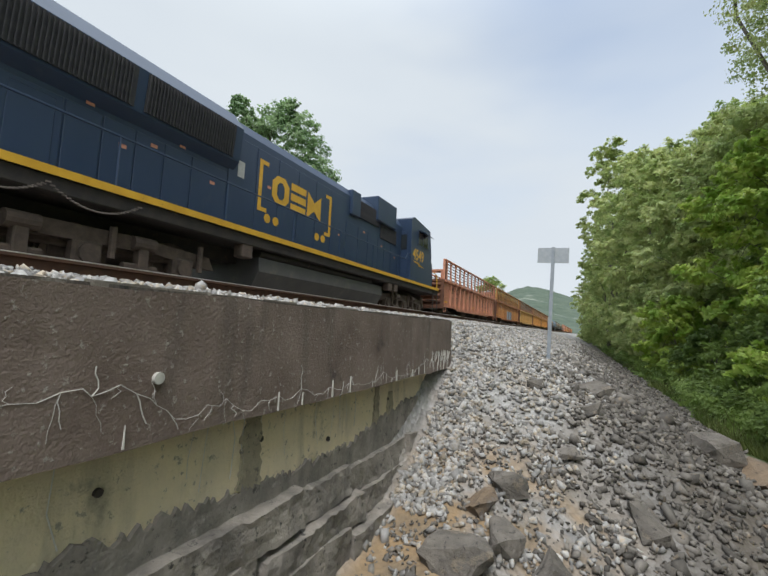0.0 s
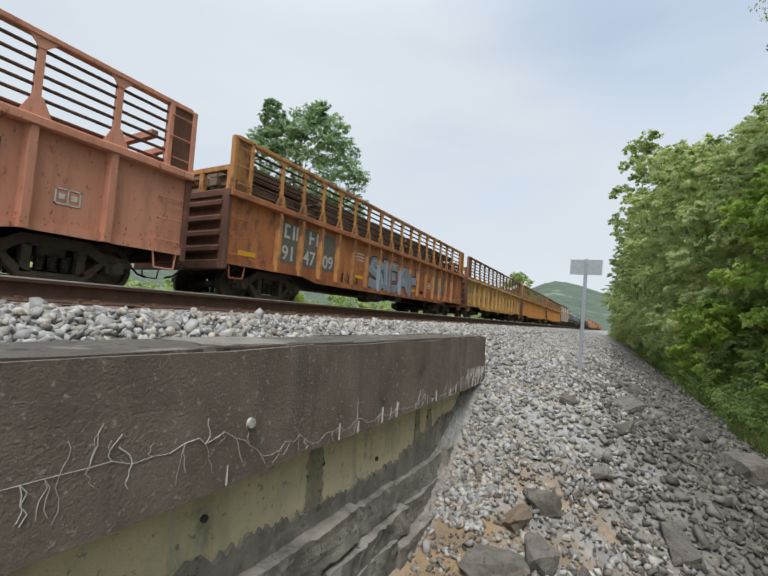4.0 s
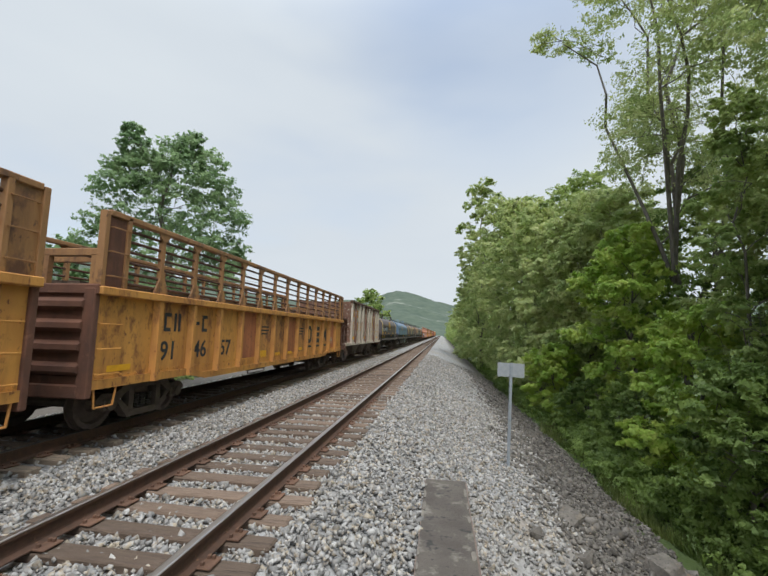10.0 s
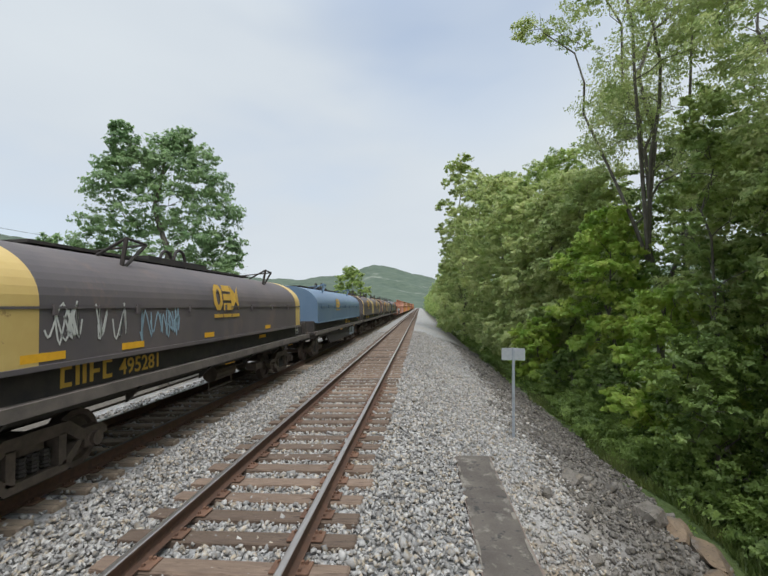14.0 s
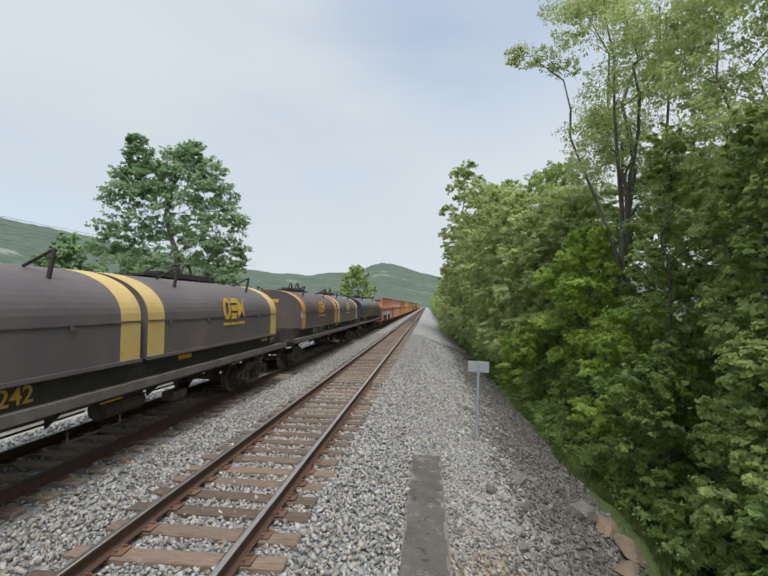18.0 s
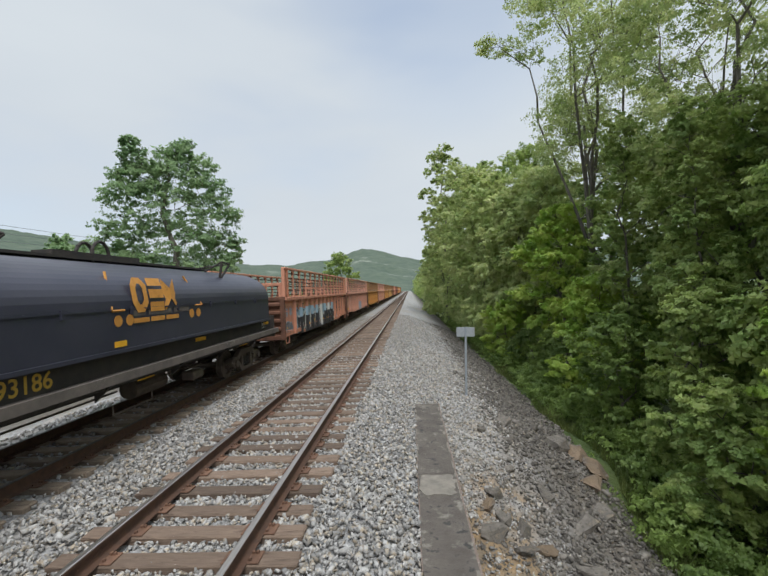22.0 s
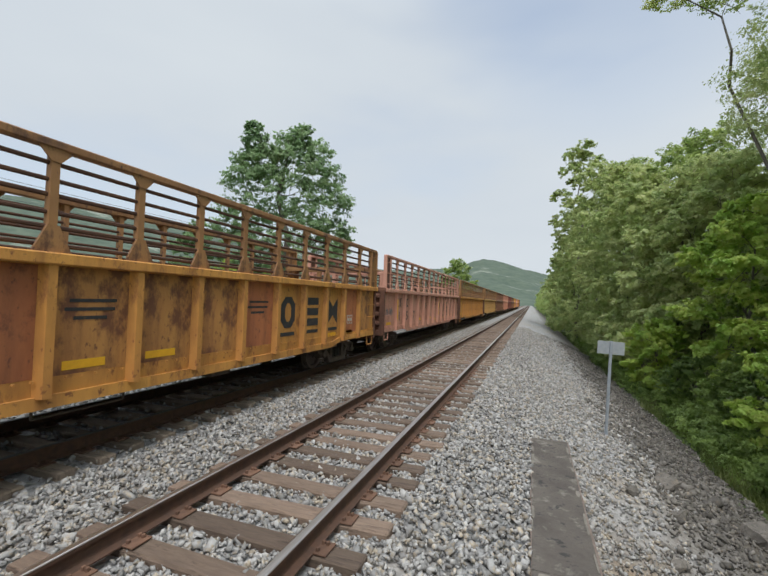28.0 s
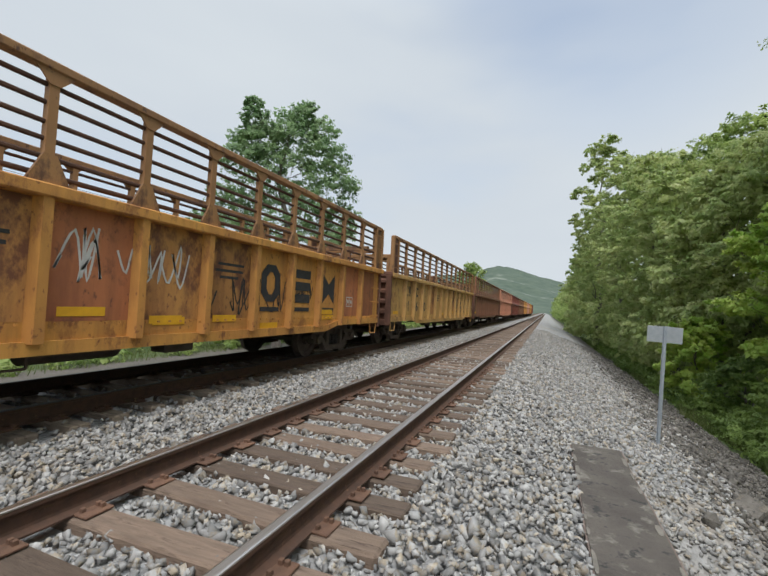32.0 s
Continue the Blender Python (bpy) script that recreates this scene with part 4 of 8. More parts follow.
def side_frame_shape():
    s = Solid()
    x0, x1 = 0.93, 1.09
    s.prism([(-1.16, 0.52), (-1.05, 0.60), (-0.72, 0.60), (-0.45, 0.78), (0.45, 0.78), (0.72, 0.60), (1.05, 0.60), (1.16, 0.52), (1.16, 0.44), (0.68, 0.44), (0.42, 0.62), (-0.42, 0.62), (-0.68, 0.44), (-1.16, 0.44)], x0, x1)
    s.prism([(-0.72, 0.46), (-0.60, 0.46), (-0.36, 0.24), (0.36, 0.24), (0.60, 0.46), (0.72, 0.46), (0.44, 0.13), (-0.44, 0.13)], x0, x1)
    for y in (-0.36, 0.36):
        s.box(x0, x1, y - 0.06, y + 0.06, 0.22, 0.64)
    for y in (-0.89, 0.89):
        s.box(x0 - 0.02, x1 + 0.02, y - 0.15, y + 0.15, 0.31, 0.53, 0.03)
        s.bar((1.08, y, 0.42), (1.17, y, 0.42), 0.10, 12)
    return s.mesh("side_frame")


def spring_shape():
    """A coil spring as one ridged column."""
    n, vs, fs = 7, [], []
    for i in range(11):
        r = 0.072 if i % 2 else 0.055
        vs += [(1.01 + r * math.cos(2 * math.pi * q / n), r * math.sin(2 * math.pi * q / n), 0.26 + 0.024 * i) for q in range(n)]
    for i in range(10):
        fs += [(i * n + q, i * n + (q + 1) % n, (i + 1) * n + (q + 1) % n, (i + 1) * n + q) for q in range(n)]
    return Solid().add(vs, fs).mesh("spring")


def truck(car, y):
    t = part("truck", shared("bolster", lambda: Solid().box(-1.0, 1.0, -0.2, 0.2, 0.48, 0.70, 0.03).box(-0.2, 0.2, -0.2, 0.2, 0.7, 0.80).mesh("truck")), M_TRUCK, car, at=pose(0, y, 0))
    for turn in (0, 180):
        part("side_frame", shared("side_frame", side_frame_shape), M_TRUCK, t, at=pose(0, 0, 0, 0, 0, turn))
        for dy in (-0.17, 0.0, 0.17):
            part("spring", shared("spring", spring_shape), M_BLACKISH, t, at=pose(0, 0, 0, 0, 0, turn) @ pose(0, dy, 0))
    for dy in (-0.89, 0.89):
        w = part("wheelset", shared("wheelset", lambda: wheelset_shape(WHEEL_R)), M_WHEEL, t)
        w.matrix_parent_inverse = Matrix.Translation((0, dy, WHEEL_R))
        WHEELS.append(w)
    return t


def coupler_shape():
    s = Solid().box(-0.11, 0.11, -0.10, 0.75, 0.76, 0.98, 0.03)
    s.box(-0.19, 0.19, -0.34, -0.08, 0.72, 1.02, 0.06).box(-0.2, -0.05, -0.45, -0.3, 0.72, 1.02, 0.04)
    return s.mesh("coupler")


def hose_shape():
    pts = [(0.32, 0.05, 0.80), (0.34, -0.08, 0.62), (0.30, -0.22, 0.47), (0.22, -0.36, 0.42)]
    return Solid().path(pts, 0.022, 7).mesh("air_hose")


def couplers(car, ln):
    for y, turn in ((0.42, 0), (ln - 0.42, 180)):
        part("coupler", shared("coupler", coupler_shape), M_TRUCK, car, at=pose(0, y, 0, 0, 0, turn))
        part("air_hose", shared("hose", hose_shape), M_BLACKISH, car, at=pose(0, y, 0, 0, 0, turn))


def stirrup_shape():
    return Solid().path([(1.5, 0.0, 0.85), (1.5, 0.04, 0.50), (1.5, 0.40, 0.50), (1.5, 0.46, 0.85)], 0.018, 6).mesh("sill_step")


def ladder(car, z0, z1, step, w, material, at):
    """A row of bent grab irons, one above the other."""
    iron = shared(("grab", w), lambda: Solid().path([(0, 0, 0), (0.07, 0.0, 0), (0.07, w, 0), (0, w, 0)], 0.012, 5).mesh("grab_iron"))
    z = z0
    while z <= z1 + 0.01:
        part("grab_iron", iron, material, car, at=at @ pose(0, 0, z))
        z += step


def flat_marks(items, x=0.0):
    """Thin painted shapes on the near side: boxes (y0, y1, z0, z1)."""
    s = Solid()
    for y0, y1, z0, z1 in items:
        s.box(x, x + 0.004, y0, y1, z0, z1)
    return s


def emblem_shape(h, gap=0.0, mark=True):
    """The railway's mark as three plain shapes, a ring, a stack and a bow tie, with bars beneath."""
    s = Solid()
    w = h * 0.62
    ring = [(0.28, 0.0), (0.72, 0.0), (1, 0.24), (1, 0.76), (0.72, 1), (0.28, 1), (0, 0.76), (0, 0.24), (0.28, 0.34), (0.28, 0.66), (0.42, 0.80), (0.58, 0.80), (0.72, 0.66), (0.72, 0.34), (0.58, 0.20), (0.42, 0.20)]
    stack = [(0.0, 0.0), (1.0, 0.0), (1.0, 0.26), (0.0, 0.26)]
    bow = [(0.0, 0.0), (0.5, 0.34), (1.0, 0.0), (1.0, 1.0), (0.5, 0.66), (0.0, 1.0)]
    for i, shape in enumerate((ring, stack, bow)):
        y = i * (w * 1.12 + gap)
        if i == 0:
            q = [(y + u * w, v * h) for u, v in shape]
            outer, inner = q[:8], [q[14], q[13], q[12], q[11], q[10], q[9], q[8], q[15]]
            inner = [q[15], q[14], q[13], q[12], q[11], q[10], q[9], q[8]]
            for k in range(8):
                m = (k + 1) % 8
                s.prism([outer[k], outer[m], inner[m], inner[k]], 0.0, 0.004)
        elif i == 1:
            for lift in (0.0, 0.37, 0.74):
                s.prism([(y + u * w, (v + lift) * h) for u, v in shape], 0.0, 0.004)
        else:
            s.prism([(y + u * w, v * h) for u, v in shape], 0.0, 0.004)
        if mark:
            s.box(0, 0.004, y, y + w, -0.26 * h, -0.14 * h)
    return s


GON_L, GON_Y0, GON_Y1 = 16.5, 0.48, 16.02
RIBS = [1.87 + 1.065 * i for i in range(13)]


def gon_side():
    a, b = GON_Y0, GON_Y1
    prof = [(a, 0.80), (a + 2.5, 0.80), (a + 3.1, 0.70), (b - 3.1, 0.70), (b - 2.5, 0.80), (b, 0.80), (b, 2.2), (a, 2.2)]
    return Solid().prism(prof, 1.45, 1.49).mesh("side_sheet")


def gon_sill():
    a, b = GON_Y0, GON_Y1
    s = Solid().prism([(a, 0.78), (a + 2.5, 0.78), (a + 3.1, 0.66), (b - 3.1, 0.66), (b - 2.5, 0.78), (b, 0.78), (b, 0.92), (b - 2.4, 0.92), (b - 3.0, 0.80), (a + 3.0, 0.80), (a + 2.4, 0.92), (a, 0.92)], 1.488, 1.53)
    y = a + 0.1
    while y < b:
        s.box(1.52, 1.545, y - 0.012, y + 0.012, 0.955, 0.979)
        y += 0.17
    return s.mesh("side_sill")


def gon_rib():
    return Solid().prism([(1.488, -0.085), (1.60, -0.048), (1.60, 0.048), (1.488, 0.085)], 0.78, 2.2, "z").mesh("rib")


def gon_chord():
    return Solid().box(1.42, 1.63, GON_Y0 - 0.02, GON_Y1 + 0.02, 2.2, 2.33, 0.015).mesh("top_chord")


def gon_end():
    s = Solid().box(-1.49, 1.49, 0.0, 0.05, 0.80, 2.3)
    for i in range(4):
        z = 0.98 + 0.32 * i
        s.prism([(0.02, z), (-0.10, z + 0.07), (-0.10, z + 0.15), (0.02, z + 0.22)], -1.38, 1.38)
    s.box(-1.58, 1.58, -0.04, 0.06, 2.2, 2.36, 0.02)
    for x in (-1.44, 1.44):
        s.box(x - 0.1, x + 0.1, -0.05, 0.06, 0.66, 2.3, 0.015)
    s.box(-1.4, 1.4, -0.06, 0.1, 0.66, 0.86, 0.02)
    return s.mesh("end_wall")


def fence_post():
    s = Solid().box(1.47, 1.55, -0.045, 0.045, 2.33, 3.44)
    s.prism([(-0.20, 2.33), (0.20, 2.33), (0.06, 2.62), (-0.06, 2.62)], 1.53, 1.565)
    s.prism([(-0.18, 3.44), (0.18, 3.44), (0.05, 3.30), (-0.05, 3.30)], 1.545, 1.56)
    return s.mesh("fence_post")


def fence_rail():
    return Solid().bar((1.50, GON_Y0 + 0.55, 0), (1.50, GON_Y1 - 0.5, 0), 0.026, 7).mesh("fence_rail")


def fence_top():
    return Solid().box(1.44, 1.58, GON_Y0 + 0.08, GON_Y1 - 0.08, 3.44, 3.53, 0.012).mesh("fence_top")


def fence_end():
    return Solid().box(1.50, 1.545, 0.05, 0.48, 2.33, 3.44).mesh("fence_end_panel")


def fence_end_post():
    return Solid().box(1.46, 1.58, -0.02, 0.07, 2.33, 3.50, 0.008).mesh("fence_end_post")


def end_frame():
    s = Solid().box(-1.45, 1.45, 0.0, 0.1, 2.80, 2.92, 0.01)
    for x in (-1.38, -0.5, 0.5, 1.38):
        s.box(x - 0.07, x + 0.07, 0.0, 0.09, 2.36, 2.82)
    s.box(-1.40, 1.40, 0.55, 0.66, 2.80, 2.92).box(0.9, 1.4, 0.02, 0.6, 2.84, 2.9)
    return s.mesh("end_frame")


def gon_floor():
    s = Solid().box(-1.46, 1.46, GON_Y0, GON_Y1, 0.98, 1.06)
    s.box(-0.16, 0.16, GON_Y0 + 0.3, GON_Y1 - 0.3, 0.62, 0.98)
    for y in (6.0, 8.7, 11.5):
        s.box(-1.4, 1.4, y - 0.06, y + 0.06, 0.74, 0.99)
    return s.mesh("floor")


def under_gear():
    s = Solid().bar((0.55, 7.6, 0.62), (0.55, 8.7, 0.62), 0.20, 12).bar((-0.6, 9.3, 0.6), (-0.6, 9.9, 0.6), 0.15, 10)
    s.path([(0.3, 2.8, 0.55), (0.3, 7.6, 0.6)], 0.02).path([(0.3, 8.6, 0.6), (0.3, 14.6, 0.55)], 0.02)
    s.box(0.9, 1.2, 9.0, 9.5, 0.5, 0.7, 0.02).path([(1.25, 6.2, 0.66), (1.25, 6.2, 0.5), (1.25, 7.3, 0.5), (1.25, 7.3, 0.66)], 0.015)
    return s.mesh("brake_gear")


def load_shape(top, seed):
    """Stacks of used ties lying in the wagon."""
    rng, s = random.Random(seed), Solid()
    z = 1.08
    while z < top:
        y = GON_Y0 + 0.5
        while y < GON_Y1 - 2.9:
            for x in np.arange(-1.25, 1.2, 0.30):
                if rng.random() < 0.86 or z < 1.9:
                    d = rng.uniform(-0.15, 0.15)
                    s.box(x, x + 0.23, y + d, y + 2.6 + d, z, z + 0.18)
            y += 2.8
        z += 0.20
    return s.mesh("tie_load")


def gondola(y, body, label, number="", mark=M_MARKB, posts=None, fence=None, mark_box=None, emblem=True, load=0.0, far=False, seed=0, ribs=None):
    """A maintenance gondola for ties, with a railed fence on both sides."""
    car = thing("gondola_wagon", pose(TRACK_F, y, 0), label, "gondola wagon", "wagons of the passing train")
    WAGONS.append((car, y))
    fence = fence or body
    ribs = ribs or RIBS
    pitch = (ribs[1] - ribs[0]) / 1.065
    rng = random.Random(seed)
    for turn in (0, 180):
        at = pose(0, 0 if turn == 0 else GON_L, 0, 0, 0, turn)
        part("side_sheet", shared("gon_side", gon_side), body, car, at=at)
        part("side_sill", shared("gon_sill", gon_sill), body, car, at=at)
        part("top_chord", shared("gon_chord", gon_chord), body, car, at=at)
        part("fence_top", shared("fence_top", fence_top), fence, car, at=at)
        for ry in ribs:
            m = at @ pose(0, ry, 0)
            part("rib", shared("gon_rib", gon_rib), posts or body, car, at=m)
            part("fence_post", shared("fence_post", fence_post), fence, car, at=m)
        for i in range(6):
            z = 2.42 + 0.175 * i
            part("fence_rail", shared("fence_rail", fence_rail), M_RUSTY, car, at=at @ pose(0, 0, z + rng.uniform(-0.012, 0.012)))
        for ey, flip in ((GON_Y0, 1), (GON_Y1, -1)):
            f = at @ pose(0, ey, 0) @ Matrix.Diagonal((1, flip, 1, 1))
            part("fence_end_panel", shared("fence_end", fence_end), M_RUSTEND if seed % 2 else fence, car, at=f)
            for dy in (0.0, 0.46):
                part("fence_end_post", shared("fence_end_post", fence_end_post), fence, car, at=f @ pose(0, dy, 0))
        part("end_wall", shared("gon_end", gon_end), M_RUSTEND, car, at=at @ pose(0, GON_Y0, 0))
        part("end_frame", shared("end_frame", end_frame), fence, car, at=at @ pose(0, GON_Y0 + 0.06, 0))
        if not far:
            for sy, flip in ((GON_Y0 + 0.12, 1), (GON_Y1 - 0.12, -1)):
                f = Matrix.Diagonal((1, flip, 1, 1))
                ladder(car, 1.0, 2.1, 0.38, 0.42, body, at @ pose(1.485, sy, 0) @ f)
                ladder(car, 2.5, 3.3, 0.38, 0.36, fence, at @ pose(1.54, sy, 0) @ f)
                part("sill_step", shared("stirrup", stirrup_shape), body, car, at=at @ pose(0, sy, 0) @ f)
    worn = {M_YELLOW: (M_RUSTPAN, M_YELRUST, M_YELRUST), M_YELLOW_B: (M_YELRUST,), M_PINK: (M_PINKRUST,), M_PINK_B: (M_PINKRUST,), M_ORANGE: (M_RUSTPAN, M_RUSTPAN, M_PANRED)}.get(body, ())
    for k in range(len(ribs)):
        if worn and not far and rng.random() < (0.8 if body in (M_YELLOW, M_ORANGE) else 0.45) and not (emblem and 8 <= k <= 10) and not (number and k < 3):
            part("side_panel", shared("side_panel", lambda: flat_marks([(0.10, 0.98, 0.99, 2.19)], 1.4888).mesh("side_panel")), rng.choice(worn), car, "rusted side panel", at=pose(0, ribs[k], 0) @ Matrix.Diagonal((1, pitch, 1, 1)))
    part("floor", shared("gon_floor", gon_floor), M_BLACKISH, car)
    part("brake_gear", shared("under_gear", under_gear), M_TRUCK, car)
    if load:
        part("tie_load", shared(("load", load), lambda: load_shape(load, 5)), M_TIE, car, "stack of dark used ties")
    truck(car, 2.3)
    truck(car, GON_L - 2.3)
    couplers(car, GON_L)
    X = 1.494
    if number:
        if mark_box:
            part("number_panel", flat_marks([(ribs[0] + 0.13, ribs[1] - 0.13, 1.12, 1.42), (ribs[1] + 0.13, ribs[2] - 0.13, 1.12, 1.42), (ribs[2] + 0.13, ribs[2] + 0.6, 1.12, 1.42)]), mark_box, car, "painted panel", at=pose(X - 0.001, 0, 0))
        for i in range(3):
            y0 = ribs[i] + 0.17
            part("number", shared(("txt", number[2 * i:2 * i + 2]), lambda i=i: lettering(number[2 * i:2 * i + 2], 0.50)), mark, car, "painted wagon number", at=pose(X, y0, 1.13))
        for i in range(4):
            yy = ribs[0] + 0.24 + 0.30 * i + (0.36 if i > 1 else 0)
            part("owner_mark", shared(("owner", i % 3), lambda i=i: owner_bar(i % 3)), mark, car, at=pose(X, yy, 1.66))
    if emblem:
        for i in range(3):
            s = shared(("emb", i), lambda i=i: one_emblem(i))
            part("emblem", s, mark, car, "large dark painted mark", at=pose(X, ribs[8 + i] + 0.22, 1.27) @ Matrix.Diagonal((1, 1.32, 1.0, 1)))
    for i in range(5):
        yy = rng.choice(ribs[2:12]) + 0.2
        part("reflector", shared("reflector", lambda: flat_marks([(0, 0.5, 0, 0.10)]).mesh("reflector")), M_SIGNY, car, "yellow reflector strip", at=pose(X + 0.001, yy, 0.94 + 0.1 * (i % 2)))
    part("reflector", shared("reflector", lambda: None), M_SIGNY, car, "yellow reflector strip", at=pose(X + 0.001, GON_Y0 + 0.35, 1.02))
    part("data_plate", shared("data_plate", data_plate), M_MARKW, car, "small white framed data panel", at=pose(X, ribs[11] + 0.35, 1.22))
    for i in range(2):
        yy = ribs[4 + 3 * i] + 0.2
        part("small_lettering", shared("small_lettering", lambda: flat_marks([(0.05, 0.62, 0.30, 0.34), (0.0, 0.60, 0.20, 0.24), (0.1, 0.5, 0.10, 0.14)]).mesh("small_lettering")), mark, car, at=pose(X, yy, 1.5))
    return car


def one_emblem(i):
    s, w, out = emblem_shape(0.66), 0.66 * 0.62 * 1.12, Solid()
    start, cnt = ((0, 72), (72, 32), (104, 20))[i]
    out.v = [(x, y - i * w, z) for x, y, z in s.v[start:start + cnt]]
    out.f = [tuple(q - start for q in f) for f in s.f if start <= f[0] < start + cnt]
    return out.mesh("emblem")


def owner_bar(k):
    """The owner's initials as plain bars."""
    s = Solid().box(0, 0.004, 0.0, 0.07, 0.0, 0.35)
    if k == 0:
        s.box(0, 0.004, 0.07, 0.2, 0.0, 0.07).box(0, 0.004, 0.07, 0.2, 0.28, 0.35)
    elif k == 1:
        s.box(0, 0.004, 0.13, 0.2, 0.0, 0.35)
    else:
        s.box(0, 0.004, 0.07, 0.2, 0.14, 0.21)
    return s.mesh("owner_mark")


def data_plate():
    s = Solid()
    for y0, y1, z0, z1 in ((0, 0.34, 0, 0.02), (0, 0.34, 0.22, 0.24), (0, 0.02, 0, 0.24), (0.32, 0.34, 0, 0.24), (0.16, 0.18, 0, 0.24), (0.05, 0.13, 0.08, 0.16), (0.21, 0.29, 0.08, 0.16)):
        s.box(0, 0.004, y0, y1, z0, z1)
    return s.mesh("data_plate")


CLOSE_RIBS = [1.985 + 0.825 * i for i in range(16)]
gondola(16.92, M_PINK_B, "coral red tie gondola with a railed fence", number="914701", load=0, seed=1)
gondola(33.42, M_ORANGE, "rusty orange tie gondola with silver spray paint", number="914709", mark=M_MARKW, load=2.95, seed=2, emblem=False, fence=M_YELRUST, posts=M_YELRUST, ribs=CLOSE_RIBS)
gondola(49.92, M_YELLOW_B, "pale yellow tie gondola streaked with rust", number="914653", fence=M_BROWN, seed=3)
gondola(66.43, M_YELLOW, "rust-stained yellow tie gondola with tall fence", number="914725", fence=M_FENCE, seed=4, load=2.2)
gondola(82.93, M_YELLOW, "yellow tie gondola with rusty railed fence", number="914657", fence=M_FENCE, seed=5, load=2.4)
gondola(189.55, M_PINK_B, "pink tie gondola covered in black and blue spray paint", number="914741", emblem=False, seed=6)
gondola(206.05, M_PINK, "pink tie gondola with blue spray paint", number="914534", seed=7)
gondola(222.55, M_YELLOW, "yellow tie gondola between two pink ones", number="914612", fence=M_FENCE, seed=8, load=2.2)
gondola(239.05, M_PINK, "clean faded pink tie gondola with dark lettering", number="914597", seed=9)
gondola(255.55, M_YELLOW, "yellow and rust tie gondola with scrawled paint", number="914586", fence=M_FENCE, seed=10, load=1.9)
gondola(272.05, M_YELLOW_B, "pale yellow tie gondola with railed fence", number="914640", fence=M_FENCE, seed=11)
for i, (m, lab) in enumerate(((M_BROWN, "brown rusty tie gondola"), (M_PINK_B, "coral red tie gondola far down the train"), (M_DKRED, "dark red tie gondola far down the train"), (M_BROWN, "brown tie gondola far down the train"), (M_YELLOW, "yellow tie gondola far down the train"), (M_PINK, "pink tie gondola far down the train"), (M_YELLOW, "yellow tie gondola far down the train"), (M_DKRED, "dark red tie gondola far down the train"))):
    gondola(288.55 + 16.5 * i, m, lab, far=True, seed=20 + i, emblem=False)


# ---- spray paint ----
def blob(rng, y0, y1, z0, z1, n=16):
    cy, cz, ry, rz = (y0 + y1) / 2, (z0 + z1) / 2, (y1 - y0) / 2, (z1 - z0) / 2
    pts, ph = [], rng.uniform(0, 6)
    for i in range(n):
        a = 2 * math.pi * i / n
        k = 0.92 + 0.16 * math.sin(3 * a + ph) + rng.uniform(-0.10, 0.10)
        c, s = math.cos(a), math.sin(a)
        pts.append((cy + ry * k * math.copysign(abs(c) ** 0.7, c), max(z0 - 0.04, cz + rz * k * math.copysign(abs(s) ** 0.6, s))))
    return pts


def strokes(outline, x, r, closed=True):
    """One bent flat ribbon along a line of points."""
    pts = outline + outline[:1] if closed else outline
    n, vs = len(pts), []
    for i, (y, z) in enumerate(pts):
        (ya, za), (yb, zb) = pts[max(0, i - 1)], pts[min(n - 1, i + 1)]
        ln = math.hypot(yb - ya, zb - za) or 1
        ty, tz = (yb - ya) / ln, (zb - za) / ln
        e = r * 0.7 * (-1 if i == 0 else (1 if i == n - 1 else 0))
        w = r
        if 0 < i < n - 1:
            l0 = math.hypot(y - ya, z - za) or 1
            cosine = ((y - ya) * ty + (z - za) * tz) / l0
            w = r / max(0.62, cosine)
        for q in (x, x + 0.003):
            vs += [(q, y + ty * e - tz * w, z + tz * e + ty * w), (q, y + ty * e + tz * w, z + tz * e - ty * w)]
    fs = [(0, 2, 3, 1), (4 * n - 4, 4 * n - 3, 4 * n - 1, 4 * n - 2)]
    for i in range(n - 1):
        a, b = 4 * i, 4 * i + 4
        fs += [(a + 2, b + 2, b + 3, a + 3), (a, a + 1, b + 1, b), (a, b, b + 2, a + 2), (a + 1, a + 3, b + 3, b + 1)]
    return Solid().add(vs, fs)


def spray(name, rgb, spots=(0.2, 0.2, 0.2)):
    return surf(name, rgb, tuple(c * 0.8 for c in rgb), scale=2.5, rough=0.6, worn=spots, worn_at=0.66, worn_scale=5)


SP_ORANGEY = spray("faded orange spray", (0.50, 0.24, 0.10))
M_SLATE = surf("dark grey repaint", (0.115, 0.110, 0.098), (0.16, 0.145, 0.12), scale=2.2, rough=0.7, worn=(0.26, 0.13, 0.06), worn_at=0.60, worn_scale=3, soft=0.1)
SP_BLACK, SP_WHITE, SP_BLUE, SP_GREY, SP_SILVER, SP_OLIVE = (spray(*a) for a in (("black spray", (0.028, 0.027, 0.03)), ("white spray", (0.60, 0.60, 0.57)), ("light blue spray", (0.30, 0.42, 0.50)), ("grey spray", (0.19, 0.20, 0.22)), ("silver blue spray", (0.30, 0.35, 0.41)), ("olive spray", (0.20, 0.19, 0.12))))


